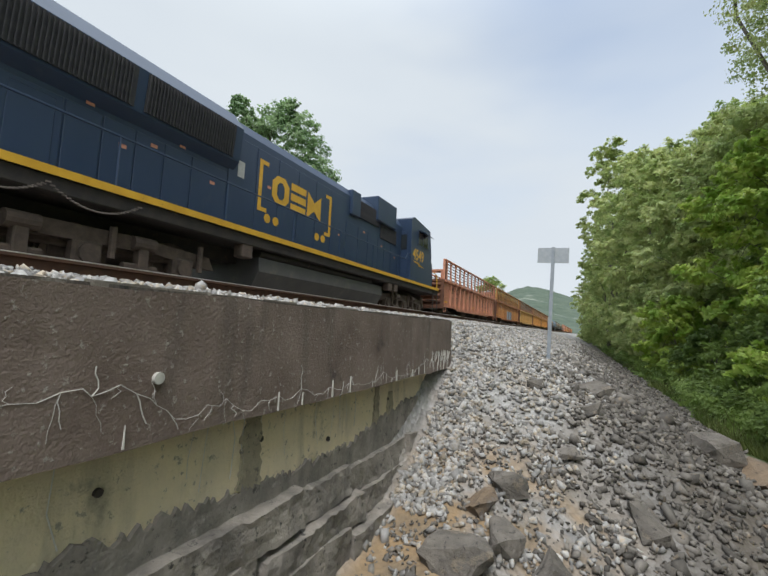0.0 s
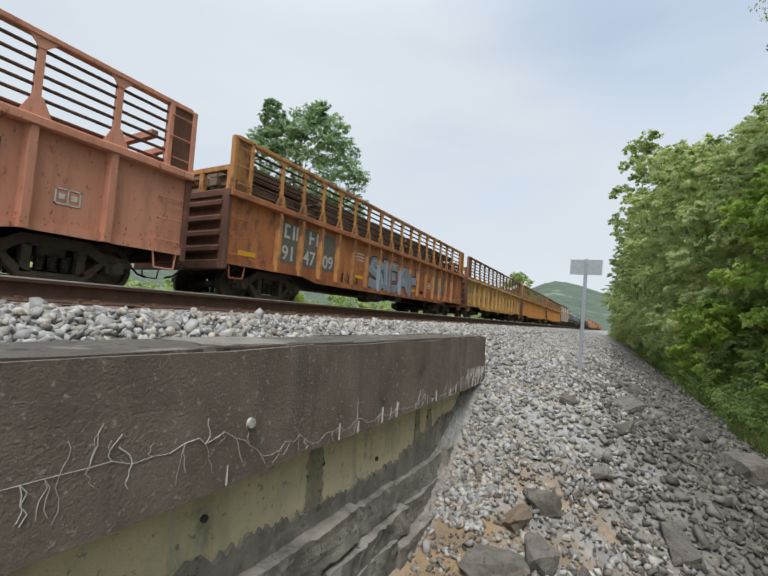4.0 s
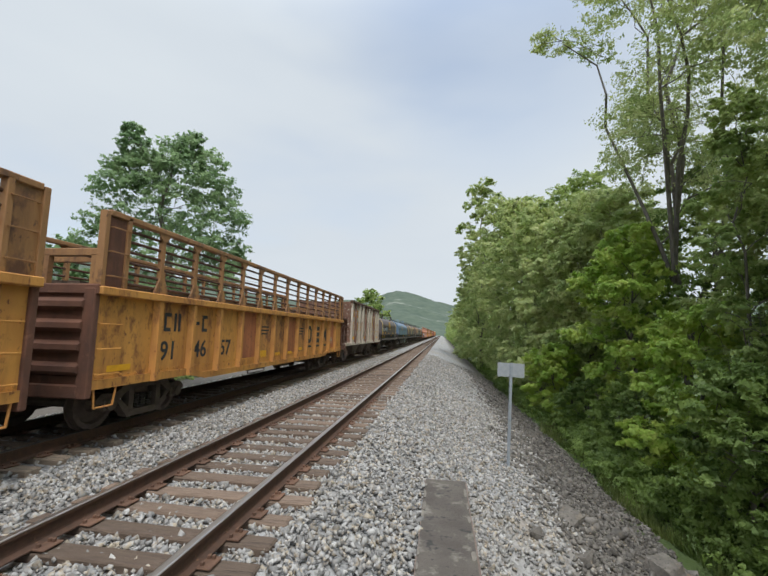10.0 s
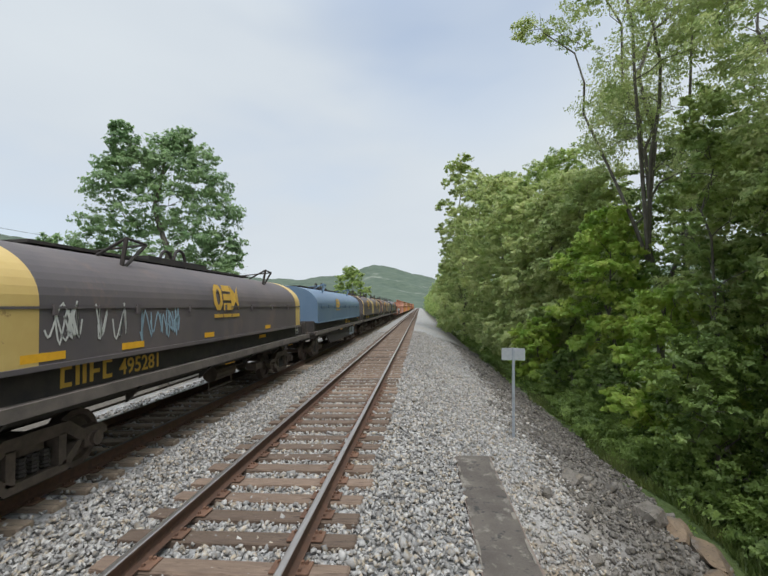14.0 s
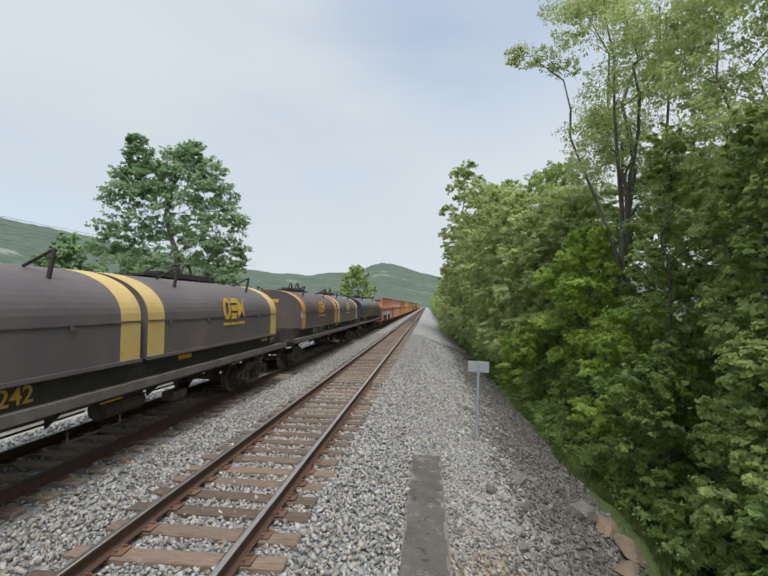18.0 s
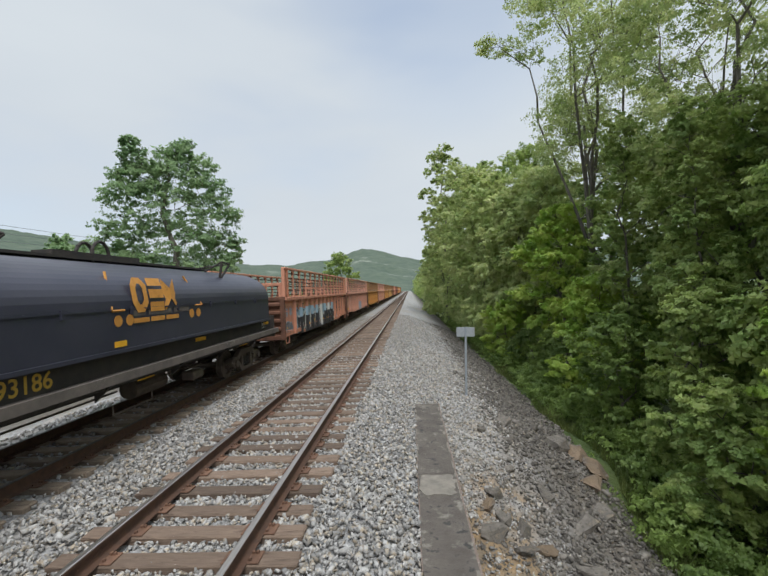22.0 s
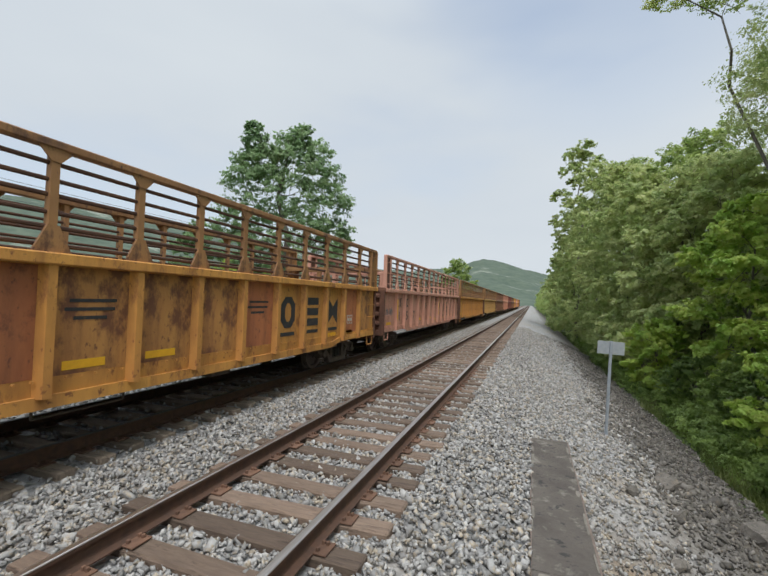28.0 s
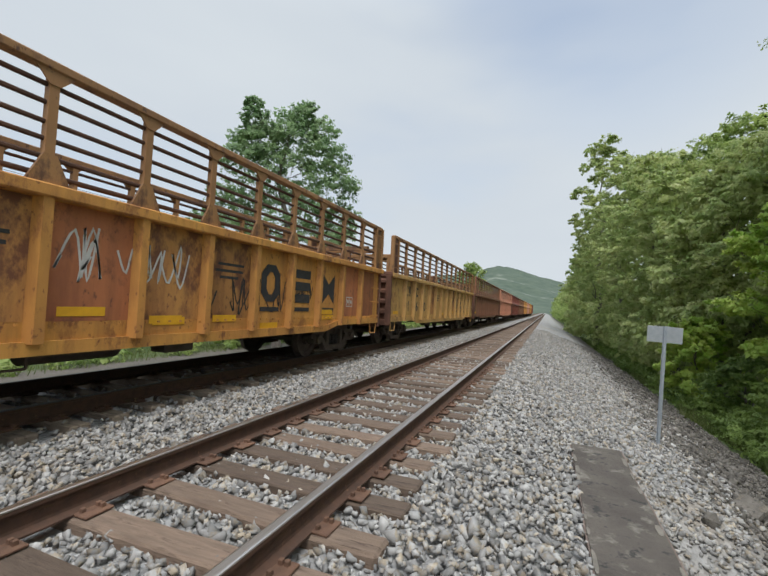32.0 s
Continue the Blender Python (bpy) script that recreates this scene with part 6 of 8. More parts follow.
def coil_wagon(y, ln, hoods, label, text, frame_mat=M_BLACKISH, deep=False, emb=M_MARKY):
    car = thing("coil_wagon", pose(TRACK_F, y, 0), label, "coil wagon", "wagons of the passing train")
    WAGONS.append((car, y))
    for turn in (0, 180):
        at = pose(0, 0 if turn == 0 else ln, 0, 0, 0, turn)
        part("walkway", Solid().box(1.0, 1.58, 0.55, ln - 0.55, 1.17, 1.23).box(1.52, 1.585, 0.55, ln - 0.55, 1.10, 1.25), M_DECK, car, "worn side walkway edge", at=at)
        part("side_sill", Solid().box(1.28, 1.34, 0.62, ln - 0.62, 1.22, 1.66), frame_mat, car, at=at)
        low = 0.50 if deep else 0.78
        part("lower_sill", Solid().prism([(0.55, 1.17), (ln - 0.55, 1.17), (ln - 0.7, 0.98), (ln - 3.2, 0.95), (ln - 3.9, low), (3.9, low), (3.2, 0.95), (0.7, 0.98)], 1.36, 1.44) if deep else Solid().box(1.40, 1.46, 0.55, ln - 0.55, 1.02, 1.17), frame_mat, car, at=at)
        for q in range(int(ln / 2.2)):
            part("walkway_bracket", shared("walk_bracket", lambda: Solid().prism([(1.26, 0.82), (1.56, 1.10), (1.56, 1.17), (1.26, 1.17)], -0.02, 0.02, "y").mesh("bracket")), frame_mat, car, at=at @ pose(0, 1.4 + 2.2 * q, 0))
        part("end_plate", Solid().box(-1.45, 1.45, 0.60, 0.72, 0.95, 1.70, 0.01).box(-1.5, 1.5, 0.53, 0.62, 1.12, 1.22), frame_mat, car, at=at)
        part("sill_step", shared("stirrup", stirrup_shape), M_BLACKISH, car, at=at @ pose(0, 0.62, 0.2))
        part("sill_step", shared("stirrup", stirrup_shape), M_BLACKISH, car, at=at @ pose(0, 0.62, -0.1))
    part("trough", Solid().box(-1.27, 1.27, 0.72, ln - 0.72, 1.0, 1.5).box(-0.25, 0.25, 0.3, ln - 0.3, 0.65, 1.0), M_BLACKISH, car)
    for h in hoods:
        y0, y1, mat, band = h["a"], h["b"], h["mat"], h.get("band")
        hd = part("hood", hood_shell(y0, y1), mat, car, h["label"])
        part("hood_seam", Solid().box(1.478, 1.50, y0, y1, 2.30, 2.33).box(-1.50, -1.478, y0, y1, 2.30, 2.33), mat, hd)
        part("hood_lip", Solid().box(1.46, 1.53, y0, y1, 1.58, 1.64).box(-1.53, -1.46, y0, y1, 1.58, 1.64), mat, hd)
        for i in range(int((y1 - y0) / 1.5)):
            part("hood_clip", Solid().box(1.48, 1.515, -0.03, 0.03, 2.22, 2.36), mat, hd, at=pose(0, y0 + 0.7 + 1.5 * i, 0))
        if band:
            bw = h.get("bw", 0.5)
            for ba, bb in ((y0 + 0.004, y0 + bw), (y1 - bw, y1 - 0.004)):
                part("hood_band", hood_shell(ba, bb, 0.006), band, hd, "yellow painted end band")
        mid = (y0 + y1) / 2
        arch = []
        for i in range(9):
            a = math.pi * i / 8
            arch.append((0.0, 0.24 * math.cos(a), 3.40 + 0.30 * math.sin(a)))
        for x in (-0.17, 0.17):
            part("lifting_loop", Solid().path([(x, 0.24, 3.2)] + [(x, p[1], p[2]) for p in arch] + [(x, -0.24, 3.2)], 0.034, 8), M_BLACKISH, hd, "black steel lifting loop", at=pose(0, mid, 0))
        part("roof_walk", Solid().box(-0.22, 0.22, y0 + 1.6, y1 - 1.6, 3.30, 3.35).box(-0.2, 0.2, mid - 1.2, mid + 1.2, 3.35, 3.44), M_BLACKISH, hd)
        for yy in (mid - (y1 - y0) * 0.28, mid + (y1 - y0) * 0.28):
            for sx in (1, -1):
                br = Solid().bar((sx * 1.02, 0, 2.92), (sx * 1.12, 0.0, 3.46), 0.035, 6).bar((sx * 0.6, 0, 3.2), (sx * 1.12, 0, 3.46), 0.025, 6)
                if h.get("vee"):
                    br.bar((sx * 1.02, 0, 2.92), (sx * 1.12, 0.5, 3.42), 0.03, 6).bar((sx * 1.12, 0, 3.46), (sx * 1.12, 0.5, 3.42), 0.025, 6).bar((sx * 1.12, 0.5, 3.42), (0, 0.5, 3.34), 0.02, 6)
                part("stacking_bracket", br, h.get("bracket", M_BLACKISH), hd, at=pose(0, yy, 0))
        if h.get("emb"):
            ea, eh = h["emb"]
            sh = emblem_shape(eh)
            # laid onto the curved shell
            sh.v = [(1.485 * math.cos(max(0, (z - 0.10)) * 0.62) + 0.012 + x, yv, 2.34 + math.sin(max(0, (z - 0.10)) * 1.05) * 0.90 if z > 0.1 else 2.24 + z) for x, yv, z in sh.v]
            part("emblem", sh, h.get("emb_mat", emb), hd, "large painted railway mark", at=pose(0, ea, 0))
        for i, (ma, mb) in enumerate(h.get("marks", ())):
            part("reflector", flat_marks([(ma, mb, 1.68, 1.78)], 1.484), M_SIGNY, hd, "yellow reflector strip")
    for tx, yy, sz, mt in text:
        part("sill_text", lettering(tx, sz), mt, car, "painted sill lettering", at=pose(1.342, yy, 1.29))
    yy = 6.6
    while yy < ln - 1:
        part("reflector", flat_marks([(0, 0.5, 0, 0.09)], 0), M_SIGNY, car, "yellow reflector strip", at=pose(1.443 if yy % 5 < 2.5 else 1.342, yy, 0.99 if yy % 5 < 2.5 else 1.42))
        yy += 2.3
    for k in range(4):
        part("owner_mark", SHAPES[("owner", k % 3)], text[0][3] if text else M_MARKY, car, at=pose(1.342, (text[0][1] if text else 3.0) - 1.05 + 0.24 * k, 1.29) @ Matrix.Diagonal((1, 0.9, 0.8, 1)))
    part("data_plate", SHAPES["data_plate"], M_MARKW, car, "small white framed data panel", at=pose(1.443, ln - 4.2, 0.80) if deep else pose(1.342, ln - 1.6, 1.33))
    part("brake_gear", SHAPES["under_gear"], M_TRUCK, car)
    truck(car, 2.25)
    truck(car, ln - 2.4)
    couplers(car, ln)
    return car


c = coil_wagon(112.9, 13.97, [dict(a=1.33, b=12.47, mat=M_HOOD, band=M_BAND, emb=(6.0, 0.62), vee=True, marks=((1.6, 2.2), (3.2, 3.7), (5.6, 6.0), (9, 9.4)), label="dusty grey rounded coil hood")], "grey coil wagon with yellow-banded round hood and spray paint", [("495281", 3.33, 0.34, M_MARKY)])
star = Solid()
for k in range(11):
    a = 0.45 + math.pi * 1.9 * k / 11
    star.prism([(0.1 + 0.06 * math.sin(a), 2.25 - 0.06 * math.cos(a)), (0.1 + 0.55 * math.cos(a), 2.25 + 0.6 * math.sin(a)), (0.1 - 0.06 * math.sin(a), 2.25 + 0.06 * math.cos(a))], 1.318, 1.328, "y")
part("spray_star", star, SP_WHITE, c, "white sprayed star")
scrawl(c, 1.9, 2.1, 0.55, SP_WHITE, x=1.487, seed=71, n=5)
scrawl(c, 3.6, 2.05, 0.5, SP_BLUE, x=1.487, seed=72, n=5)
c = coil_wagon(126.87, 15.2, [dict(a=1.25, b=13.9, mat=M_HOODB, emb=(5.3, 0.5), vee=True, bracket=M_HOODB, label="faded blue rounded coil hood")], "blue coil wagon with a deep dark frame", [("496412", 9.8, 0.22, M_MARKY)], deep=True)
part("spray_panel", flat_marks([(9.6, 11.2, 0.55, 1.0)], 1.442), SP_SILVER, c, "pale sprayed patch")
scrawl(c, 10.0, 0.8, 0.35, SP_BLACK, x=1.447, seed=73)
coil_wagon(142.07, 15.83, [dict(a=0.75, b=7.46, mat=M_HOOD, band=M_BAND, emb=(3.6, 0.62), label="dusty brown-grey coil hood"), dict(a=7.66, b=14.4, mat=M_HOOD, band=M_BAND, emb=(10.6, 0.62), label="dusty grey coil hood")], "coil wagon with two yellow-banded grey hoods", [("498242", 4.5, 0.34, M_MARKY)])
c = coil_wagon(157.9, 16.7, [dict(a=1.65, b=8.42, mat=M_HOODR, band=M_BANDO, emb=(4.4, 0.62), emb_mat=M_MARKO, label="rusting grey coil hood with orange bands"), dict(a=8.80, b=15.55, mat=M_HOOD, band=M_BAND, emb=(11.3, 0.62), emb_mat=M_BAND, label="dusty grey coil hood with cream bands")], "rusty coil wagon with two hoods and orange end bands", [("498673", 4.97, 0.36, M_MARKW)])
scrawl(c, 1.4, 2.2, 0.36, SP_WHITE, x=1.487, seed=75, n=4)
scrawl(c, 6.9, 1.42, 0.2, SP_WHITE, x=1.342, seed=76, n=4)
part("end_text", Solid().box(-0.55, 0.45, 1.642, 1.648, 2.72, 2.86), M_MARKY, c, "small painted words on the hood end")
c = coil_wagon(174.6, 14.95, [dict(a=1.25, b=13.73, mat=M_HOODN, emb=(6.5, 0.72), emb_mat=M_MARKO, vee=True, marks=((3.0, 3.3), (6, 6.3)), label="smooth navy rounded coil hood")], "clean navy coil wagon with one long smooth hood", [("493186", 3.9, 0.34, M_MARKY)])
for k, s in enumerate((1, -1)):
    yy = 5.96 if s > 0 else 8.97
    part("bracket_mark", Solid().path([(1.20, yy + 0.25 * s, 2.98), (1.494, yy, 2.3), (1.494, yy + 0.3 * s, 2.3)], 0.022, 4), M_MARKO, c, "orange painted bracket")
    for q in (0, 1):
        part("dot_mark", Solid().bar((1.484, yy + s * (0.15 + 0.3 * q), 2.12), (1.489, yy + s * (0.15 + 0.3 * q), 2.12), 0.10, 14), M_MARKO, c, "orange painted dot")
part("slogan", flat_marks([(0.0, 0.35, 0, 0.1), (0.45, 1.2, 0, 0.1), (1.3, 1.9, 0, 0.1)]), M_DECK, c, "faint painted words", at=pose(1.484, 6.5, 2.18))
for k, (x0, x1, z) in enumerate(((-0.35, 0.35, 2.86), (-0.62, 0.62, 2.68), (-1.2, -0.1, 1.5), (0.1, 1.1, 1.5), (-1.2, 0.9, 1.36))):
    part("end_text", Solid().box(x0, x1, 1.24 if z > 2 else 0.59, 1.248 if z > 2 else 0.598, z, z + 0.10), M_MARKY, c, "small painted words on the end")


# ---- the locomotive, running long hood first ----
def locomotive(y):
    e = thing("locomotive", pose(TRACK_F, y, 0), "dark blue diesel locomotive with yellow stripe and yellow end", "locomotive", "wagons of the passing train")
    WAGONS.append((e, y))
    L = 22.3
    part("underframe", Solid().box(-1.5, 1.5, 0.4, L - 0.4, 1.30, 1.56, 0.02).box(-0.6, 0.6, 0.5, L - 0.5, 0.95, 1.3), M_BLACKISH, e)
    part("deck", Solid().box(-1.54, 1.54, 0.35, L - 0.3, 1.56, 1.66), M_BLUE, e)
    for s in (1, -1):
        part("stripe", Solid().box(s * 1.535, s * 1.556, 0.35, L - 0.3, 1.55, 1.68), M_ENGY, e, "yellow sill stripe")
    hood = part("hood", Solid().prism([(-1.02, 1.66), (1.02, 1.66), (1.02, 4.16), (0.86, 4.44), (-0.86, 4.44), (-1.02, 4.16)], 1.75, 17.9, "y"), M_BLUE, e)
    part("hood_end", Solid().prism([(-0.98, 1.68), (0.98, 1.68), (0.98, 4.12), (0.82, 4.38), (-0.82, 4.38), (-0.98, 4.12)], 1.70, 1.755, "y"), M_ENGY, e, "yellow painted hood end")
    part("headlight", Solid().box(-0.2, 0.2, 1.62, 1.72, 3.85, 4.1, 0.02), M_GRILLE, e)
    flare = Solid().prism([(-1.02, 3.08), (-1.22, 3.25), (-1.30, 4.05), (-0.95, 4.48), (0.95, 4.48), (1.30, 4.05), (1.22, 3.25), (1.02, 3.08)], 1.95, 7.35, "y")
    part("radiator_housing", flare, M_BLUE, e)
    for a, b in ((2.55, 4.72), (4.92, 7.12)):
        g = part("radiator_grille", Solid().add([(1.245, a, 3.30), (1.245, b, 3.30), (1.315, b, 4.02), (1.315, a, 4.02), (1.20, a, 3.30), (1.20, b, 3.30), (1.27, b, 4.02), (1.27, a, 4.02)], [(0, 1, 2, 3), (4, 7, 6, 5), (0, 4, 5, 1), (1, 5, 6, 2), (2, 6, 7, 3), (3, 7, 4, 0)]), M_GRILLE, e, "dark ribbed radiator grille")
        k = int((b - a) / 0.07)
        slat = shared("slat", lambda: Solid().add([(1.245, -0.012, 3.30), (1.245, 0.012, 3.30), (1.315, 0.012, 4.02), (1.315, -0.012, 4.02), (1.275, -0.012, 3.30), (1.275, 0.012, 3.30), (1.345, 0.012, 4.02), (1.345, -0.012, 4.02)], [(0, 3, 2, 1), (4, 5, 6, 7), (0, 1, 5, 4), (1, 2, 6, 5), (2, 3, 7, 6), (3, 0, 4, 7)]).mesh("slat"))
        for i in range(k):
            part("slat", slat, M_GRILLE, g, at=pose(0, a + 0.035 + 0.07 * i, 0))
        part("fan_hatch", Solid().bar((0, (a + b) / 2, 4.46), (0, (a + b) / 2, 4.54), 0.72, 20), M_GRILLE, e)
    # doors along the hood, one panel each
    edges = [2.0, 2.75, 3.75, 4.35, 4.95, 5.55, 6.2, 7.2, 8.15, 9.0, 9.9, 10.8, 11.7, 12.7, 13.6, 14.4, 15.3, 15.9, 16.6, 17.3]
    for i, (a, b) in enumerate(zip(edges, edges[1:])):
        tall = 2.98 if b < 7.3 else (3.98 if b < 12.8 else 3.2)
        part("hood_door", Solid().box(1.02, 1.042, a + 0.015, b - 0.015, 1.72, tall, 0.008), M_BLUE, hood)
        if i % 2 == 0 or b < 7:
            part("warning_label", flat_marks([(0, 0.14, 0, 0.07)]), M_PINK_B, hood, "small red and white label", at=pose(1.043, (a + b) / 2, 2.55 + 0.25 * (i % 3)))
    part("inset_door", Solid().box(1.042, 1.055, 3.0, 3.62, 1.75, 2.9, 0.01), M_BLUE, hood)
    for a, b, z0, z1, x in ((13.55, 15.35, 3.55, 4.2, 1.06), (15.5, 17.1, 3.15, 3.78, 1.06)):
        g = part("side_grille", Solid().box(1.0, x, a, b, z0, z1), M_GRILLE, e, "dark intake grille")
        bar = Solid().box(x, x + 0.02, 0.02, 0.05, z0 + 0.02, z1 - 0.02).mesh("slat")
        for i in range(int((b - a) / 0.08)):
            part("slat", bar, M_GRILLE, g, at=pose(0, a + 0.08 * i, 0))
    part("roof_box", Solid().box(-1.12, 1.12, 12.95, 13.6, 3.5, 4.42, 0.03), M_BLUE, e)
    part("roof_box", Solid().box(-1.16, 1.16, 14.97, 16.85, 3.78, 4.80, 0.04), M_BLUE, e)
    part("dynamic_hatch", Solid().box(-0.8, 0.8, 8.0, 12.6, 4.26, 4.36, 0.02), M_BLUE, e)
    cab = part("cab", Solid().prism([(17.85, 1.66), (20.75, 1.66), (20.75, 3.3), (20.45, 4.5), (18.2, 4.70), (17.85, 4.55)], -1.5, 1.5), M_BLUE, e)
    for s in (1, -1):
        part("cab_window", Solid().box(s * 1.49, s * 1.506, 18.75, 20.1, 3.5, 4.18), M_GLASS, cab, "dark open cab window")
        part("window_frame", Solid().box(s * 1.497, s * 1.515, 18.68, 18.76, 3.44, 4.22).box(s * 1.497, s * 1.515, 19.4, 19.45, 3.48, 4.2).box(s * 1.497, s * 1.515, 18.68, 20.15, 3.44, 3.51), M_BLUE, cab)
        part("sun_shade", Solid().add([(s * 1.50, 18.9, 4.26), (s * 1.50, 20.1, 4.22), (s * 1.82, 20.1, 4.04), (s * 1.82, 18.9, 4.08), (s * 1.50, 18.9, 4.23), (s * 1.50, 20.1, 4.19), (s * 1.82, 20.1, 4.01), (s * 1.82, 18.9, 4.05)], [(0, 1, 2, 3), (4, 7, 6, 5), (0, 4, 5, 1), (1, 5, 6, 2), (2, 6, 7, 3), (3, 7, 4, 0)]), M_BLUE, cab)
    part("cab_door", Solid().box(0.95, 1.35, 17.80, 17.84, 1.75, 3.95, 0.01), M_BLUE, cab)
    part("door_window", Solid().box(1.02, 1.3, 17.785, 17.803, 3.1, 3.8), M_GLASS, cab)
    part("number", lettering("4549", 0.74), M_ENGY, cab, "yellow road number", at=pose(1.503, 18.12, 2.72))
    part("bolt_mark", Solid().prism([(18.2, 2.64), (18.95, 2.64), (18.85, 2.53), (19.7, 2.46), (18.9, 2.46), (19.05, 2.57), (18.3, 2.57)], 1.502, 1.507), M_ENGY, cab, "yellow lightning stripe")
    part("nose", Solid().prism([(20.75, 1.66), (21.75, 1.66), (21.85, 2.2), (21.7, 3.0), (20.75, 3.15)], -1.22, 1.22), M_BLUE, e)
    part("nose_face", Solid().box(-1.15, 1.15, 21.83, 21.87, 1.7, 2.9), M_ENGY, e, "yellow nose face")
    part("horn", Solid().bar((0.9, 21.4, 3.1), (0.9, 21.4, 3.25), 0.05, 8).bar((0.9, 21.3, 3.27), (0.9, 21.55, 3.27), 0.05, 8), M_GRILLE, e)
    # the mark on the hood side
    em = emblem_shape(0.80, mark=False)
    part("emblem", em, M_ENGY, hood, "large yellow railway mark", at=pose(1.044, 8.76, 2.72) @ Matrix.Diagonal((1, 1.45, 1, 1)))
    for yy, s in ((8.24, 1), (11.70, -1)):
        part("bracket_mark", Solid().prism([(yy, 2.38), (yy + s * 0.34, 2.38), (yy + s * 0.34, 2.49), (yy + s * 0.12, 2.49), (yy + s * 0.12, 3.62), (yy + s * 0.34, 3.62), (yy + s * 0.34, 3.73), (yy, 3.73)], 1.044, 1.05), M_ENGY, hood, "yellow bracket mark")
        for q in (0, 1):
            part("dot_mark", Solid().bar((1.043, yy + s * (0.40 + 0.34 * q), 2.24), (1.05, yy + s * (0.40 + 0.34 * q), 2.24), 0.12, 18), M_ENGY, hood, "yellow dot")
    part("white_notice", flat_marks([(0, 0.22, 0, 0.4)], 1.043), M_MARKW, hood, at=pose(0, 7.5, 3.0))
    # walkway rails
    rail = [(1.5, 2.0, 2.55), (1.5, 16.6, 2.55), (1.5, 17.2, 2.55), (1.5, 17.5, 2.85), (1.5, 17.85, 2.85)]
    part("hand_rail", Solid().path(rail, 0.02, 7).path([(-x, yy, z) for x, yy, z in rail], 0.02, 7), M_BLUE, e)
    for yy in (2.0, 4.4, 6.8, 9.2, 11.6, 14.0, 16.4):
        for s in (1, -1):
            part("stanchion", Solid().bar((s * 1.5, yy, 1.62), (s * 1.5, yy, 2.55), 0.018, 6), M_BLUE, e)
    for s in (1, -1):
        part("end_rail", Solid().path([(s * 1.5, 2.0, 2.55), (s * 1.5, 1.3, 2.6), (s * 1.5, 0.7, 2.2), (s * 1.5, 0.45, 1.0)], 0.024, 7).path([(s * 0.9, 0.45, 1.6), (s * 0.9, 0.45, 2.7), (s * 0.3, 0.45, 2.7), (s * 0.3, 0.45, 1.6)], 0.022, 7), M_ENGY, e, "yellow end hand rail")
        part("end_rail", Solid().path([(s * 1.45, L - 0.9, 2.5), (s * 1.45, L - 0.35, 2.4), (s * 1.45, L - 0.3, 1.0)], 0.024, 7), M_ENGY, e, "yellow end hand rail")
        part("step_ladder", Solid().box(s * 1.1, s * 1.5, 0.4, 1.1, 0.55, 0.59).box(s * 1.1, s * 1.5, 0.4, 1.1, 0.85, 0.89).box(s * 1.1, s * 1.5, 0.4, 1.1, 1.15, 1.19).box(s * 1.48, s * 1.52, 0.36, 0.42, 0.5, 1.56).box(s * 1.48, s * 1.52, 1.08, 1.14, 0.5, 1.56), M_BLACKISH, e)
        part("step_ladder", Solid().box(s * 1.1, s * 1.5, L - 1.1, L - 0.4, 0.55, 0.59).box(s * 1.1, s * 1.5, L - 1.1, L - 0.4, 1.0, 1.04).box(s * 1.48, s * 1.52, L - 1.14, L - 1.08, 0.5, 1.56).box(s * 1.48, s * 1.52, L - 0.42, L - 0.36, 0.5, 1.56), M_BLACKISH, e)
    part("hand_wheel", Solid().path([(1.07, 2.36 + 0.2 * math.cos(2 * math.pi * i / 12), 2.62 + 0.2 * math.sin(2 * math.pi * i / 12)) for i in range(13)], 0.018, 6).bar((1.07, 2.16, 2.62), (1.07, 2.56, 2.62), 0.014, 6).bar((1.07, 2.36, 2.42), (1.07, 2.36, 2.82), 0.014, 6), M_SILVER, e, "grey brake hand wheel")
    part("gear_cover", boulder(0.06, 0.26, 0.17, 77), M_MARKW, e, "white covered gear by the hand wheel", at=pose(1.1, 2.3, 2.05))
    part("hook", Solid().path([(1.56, 1.9, 1.52), (1.58, 1.9, 1.3), (1.58, 1.98, 1.22), (1.58, 1.92, 1.15)], 0.02, 6), M_DECK, e)
    # fuel tank and pipes
    part("fuel_tank", Solid().prism([(-1.35, 1.10), (-1.38, 0.75), (-1.15, 0.36), (-0.7, 0.25), (0.7, 0.25), (1.15, 0.36), (1.38, 0.75), (1.35, 1.10)], 8.1, 15.2, "y"), M_TANK, e, "grey rounded fuel tank")
    for s in (1, -1):
        part("air_tank", Solid().bar((s * 1.18, 8.2, 1.22), (s * 1.18, 14.4, 1.22), 0.15, 14), M_BLACKISH, e)
    for yy in (7.4, 15.6, 16.2):
        part("junction_box", Solid().box(1.2, 1.48, yy, yy + 0.35, 1.0, 1.34, 0.02), M_TRUCK, e)
    chain = Solid()
    for x0, x1 in ((2.1, 3.4), (3.4, 4.8)):
        for i in range(26):
            t = i / 25
            yy, z = x0 + (x1 - x0) * t, 1.42 - 0.26 * 4 * t * (1 - t)
            chain.bar((1.57, yy - 0.03, z), (1.57 + 0.02 * (i % 2), yy + 0.03, z), 0.016, 5)
    part("safety_chain", chain, M_DECK, e, "hanging rusty chain")
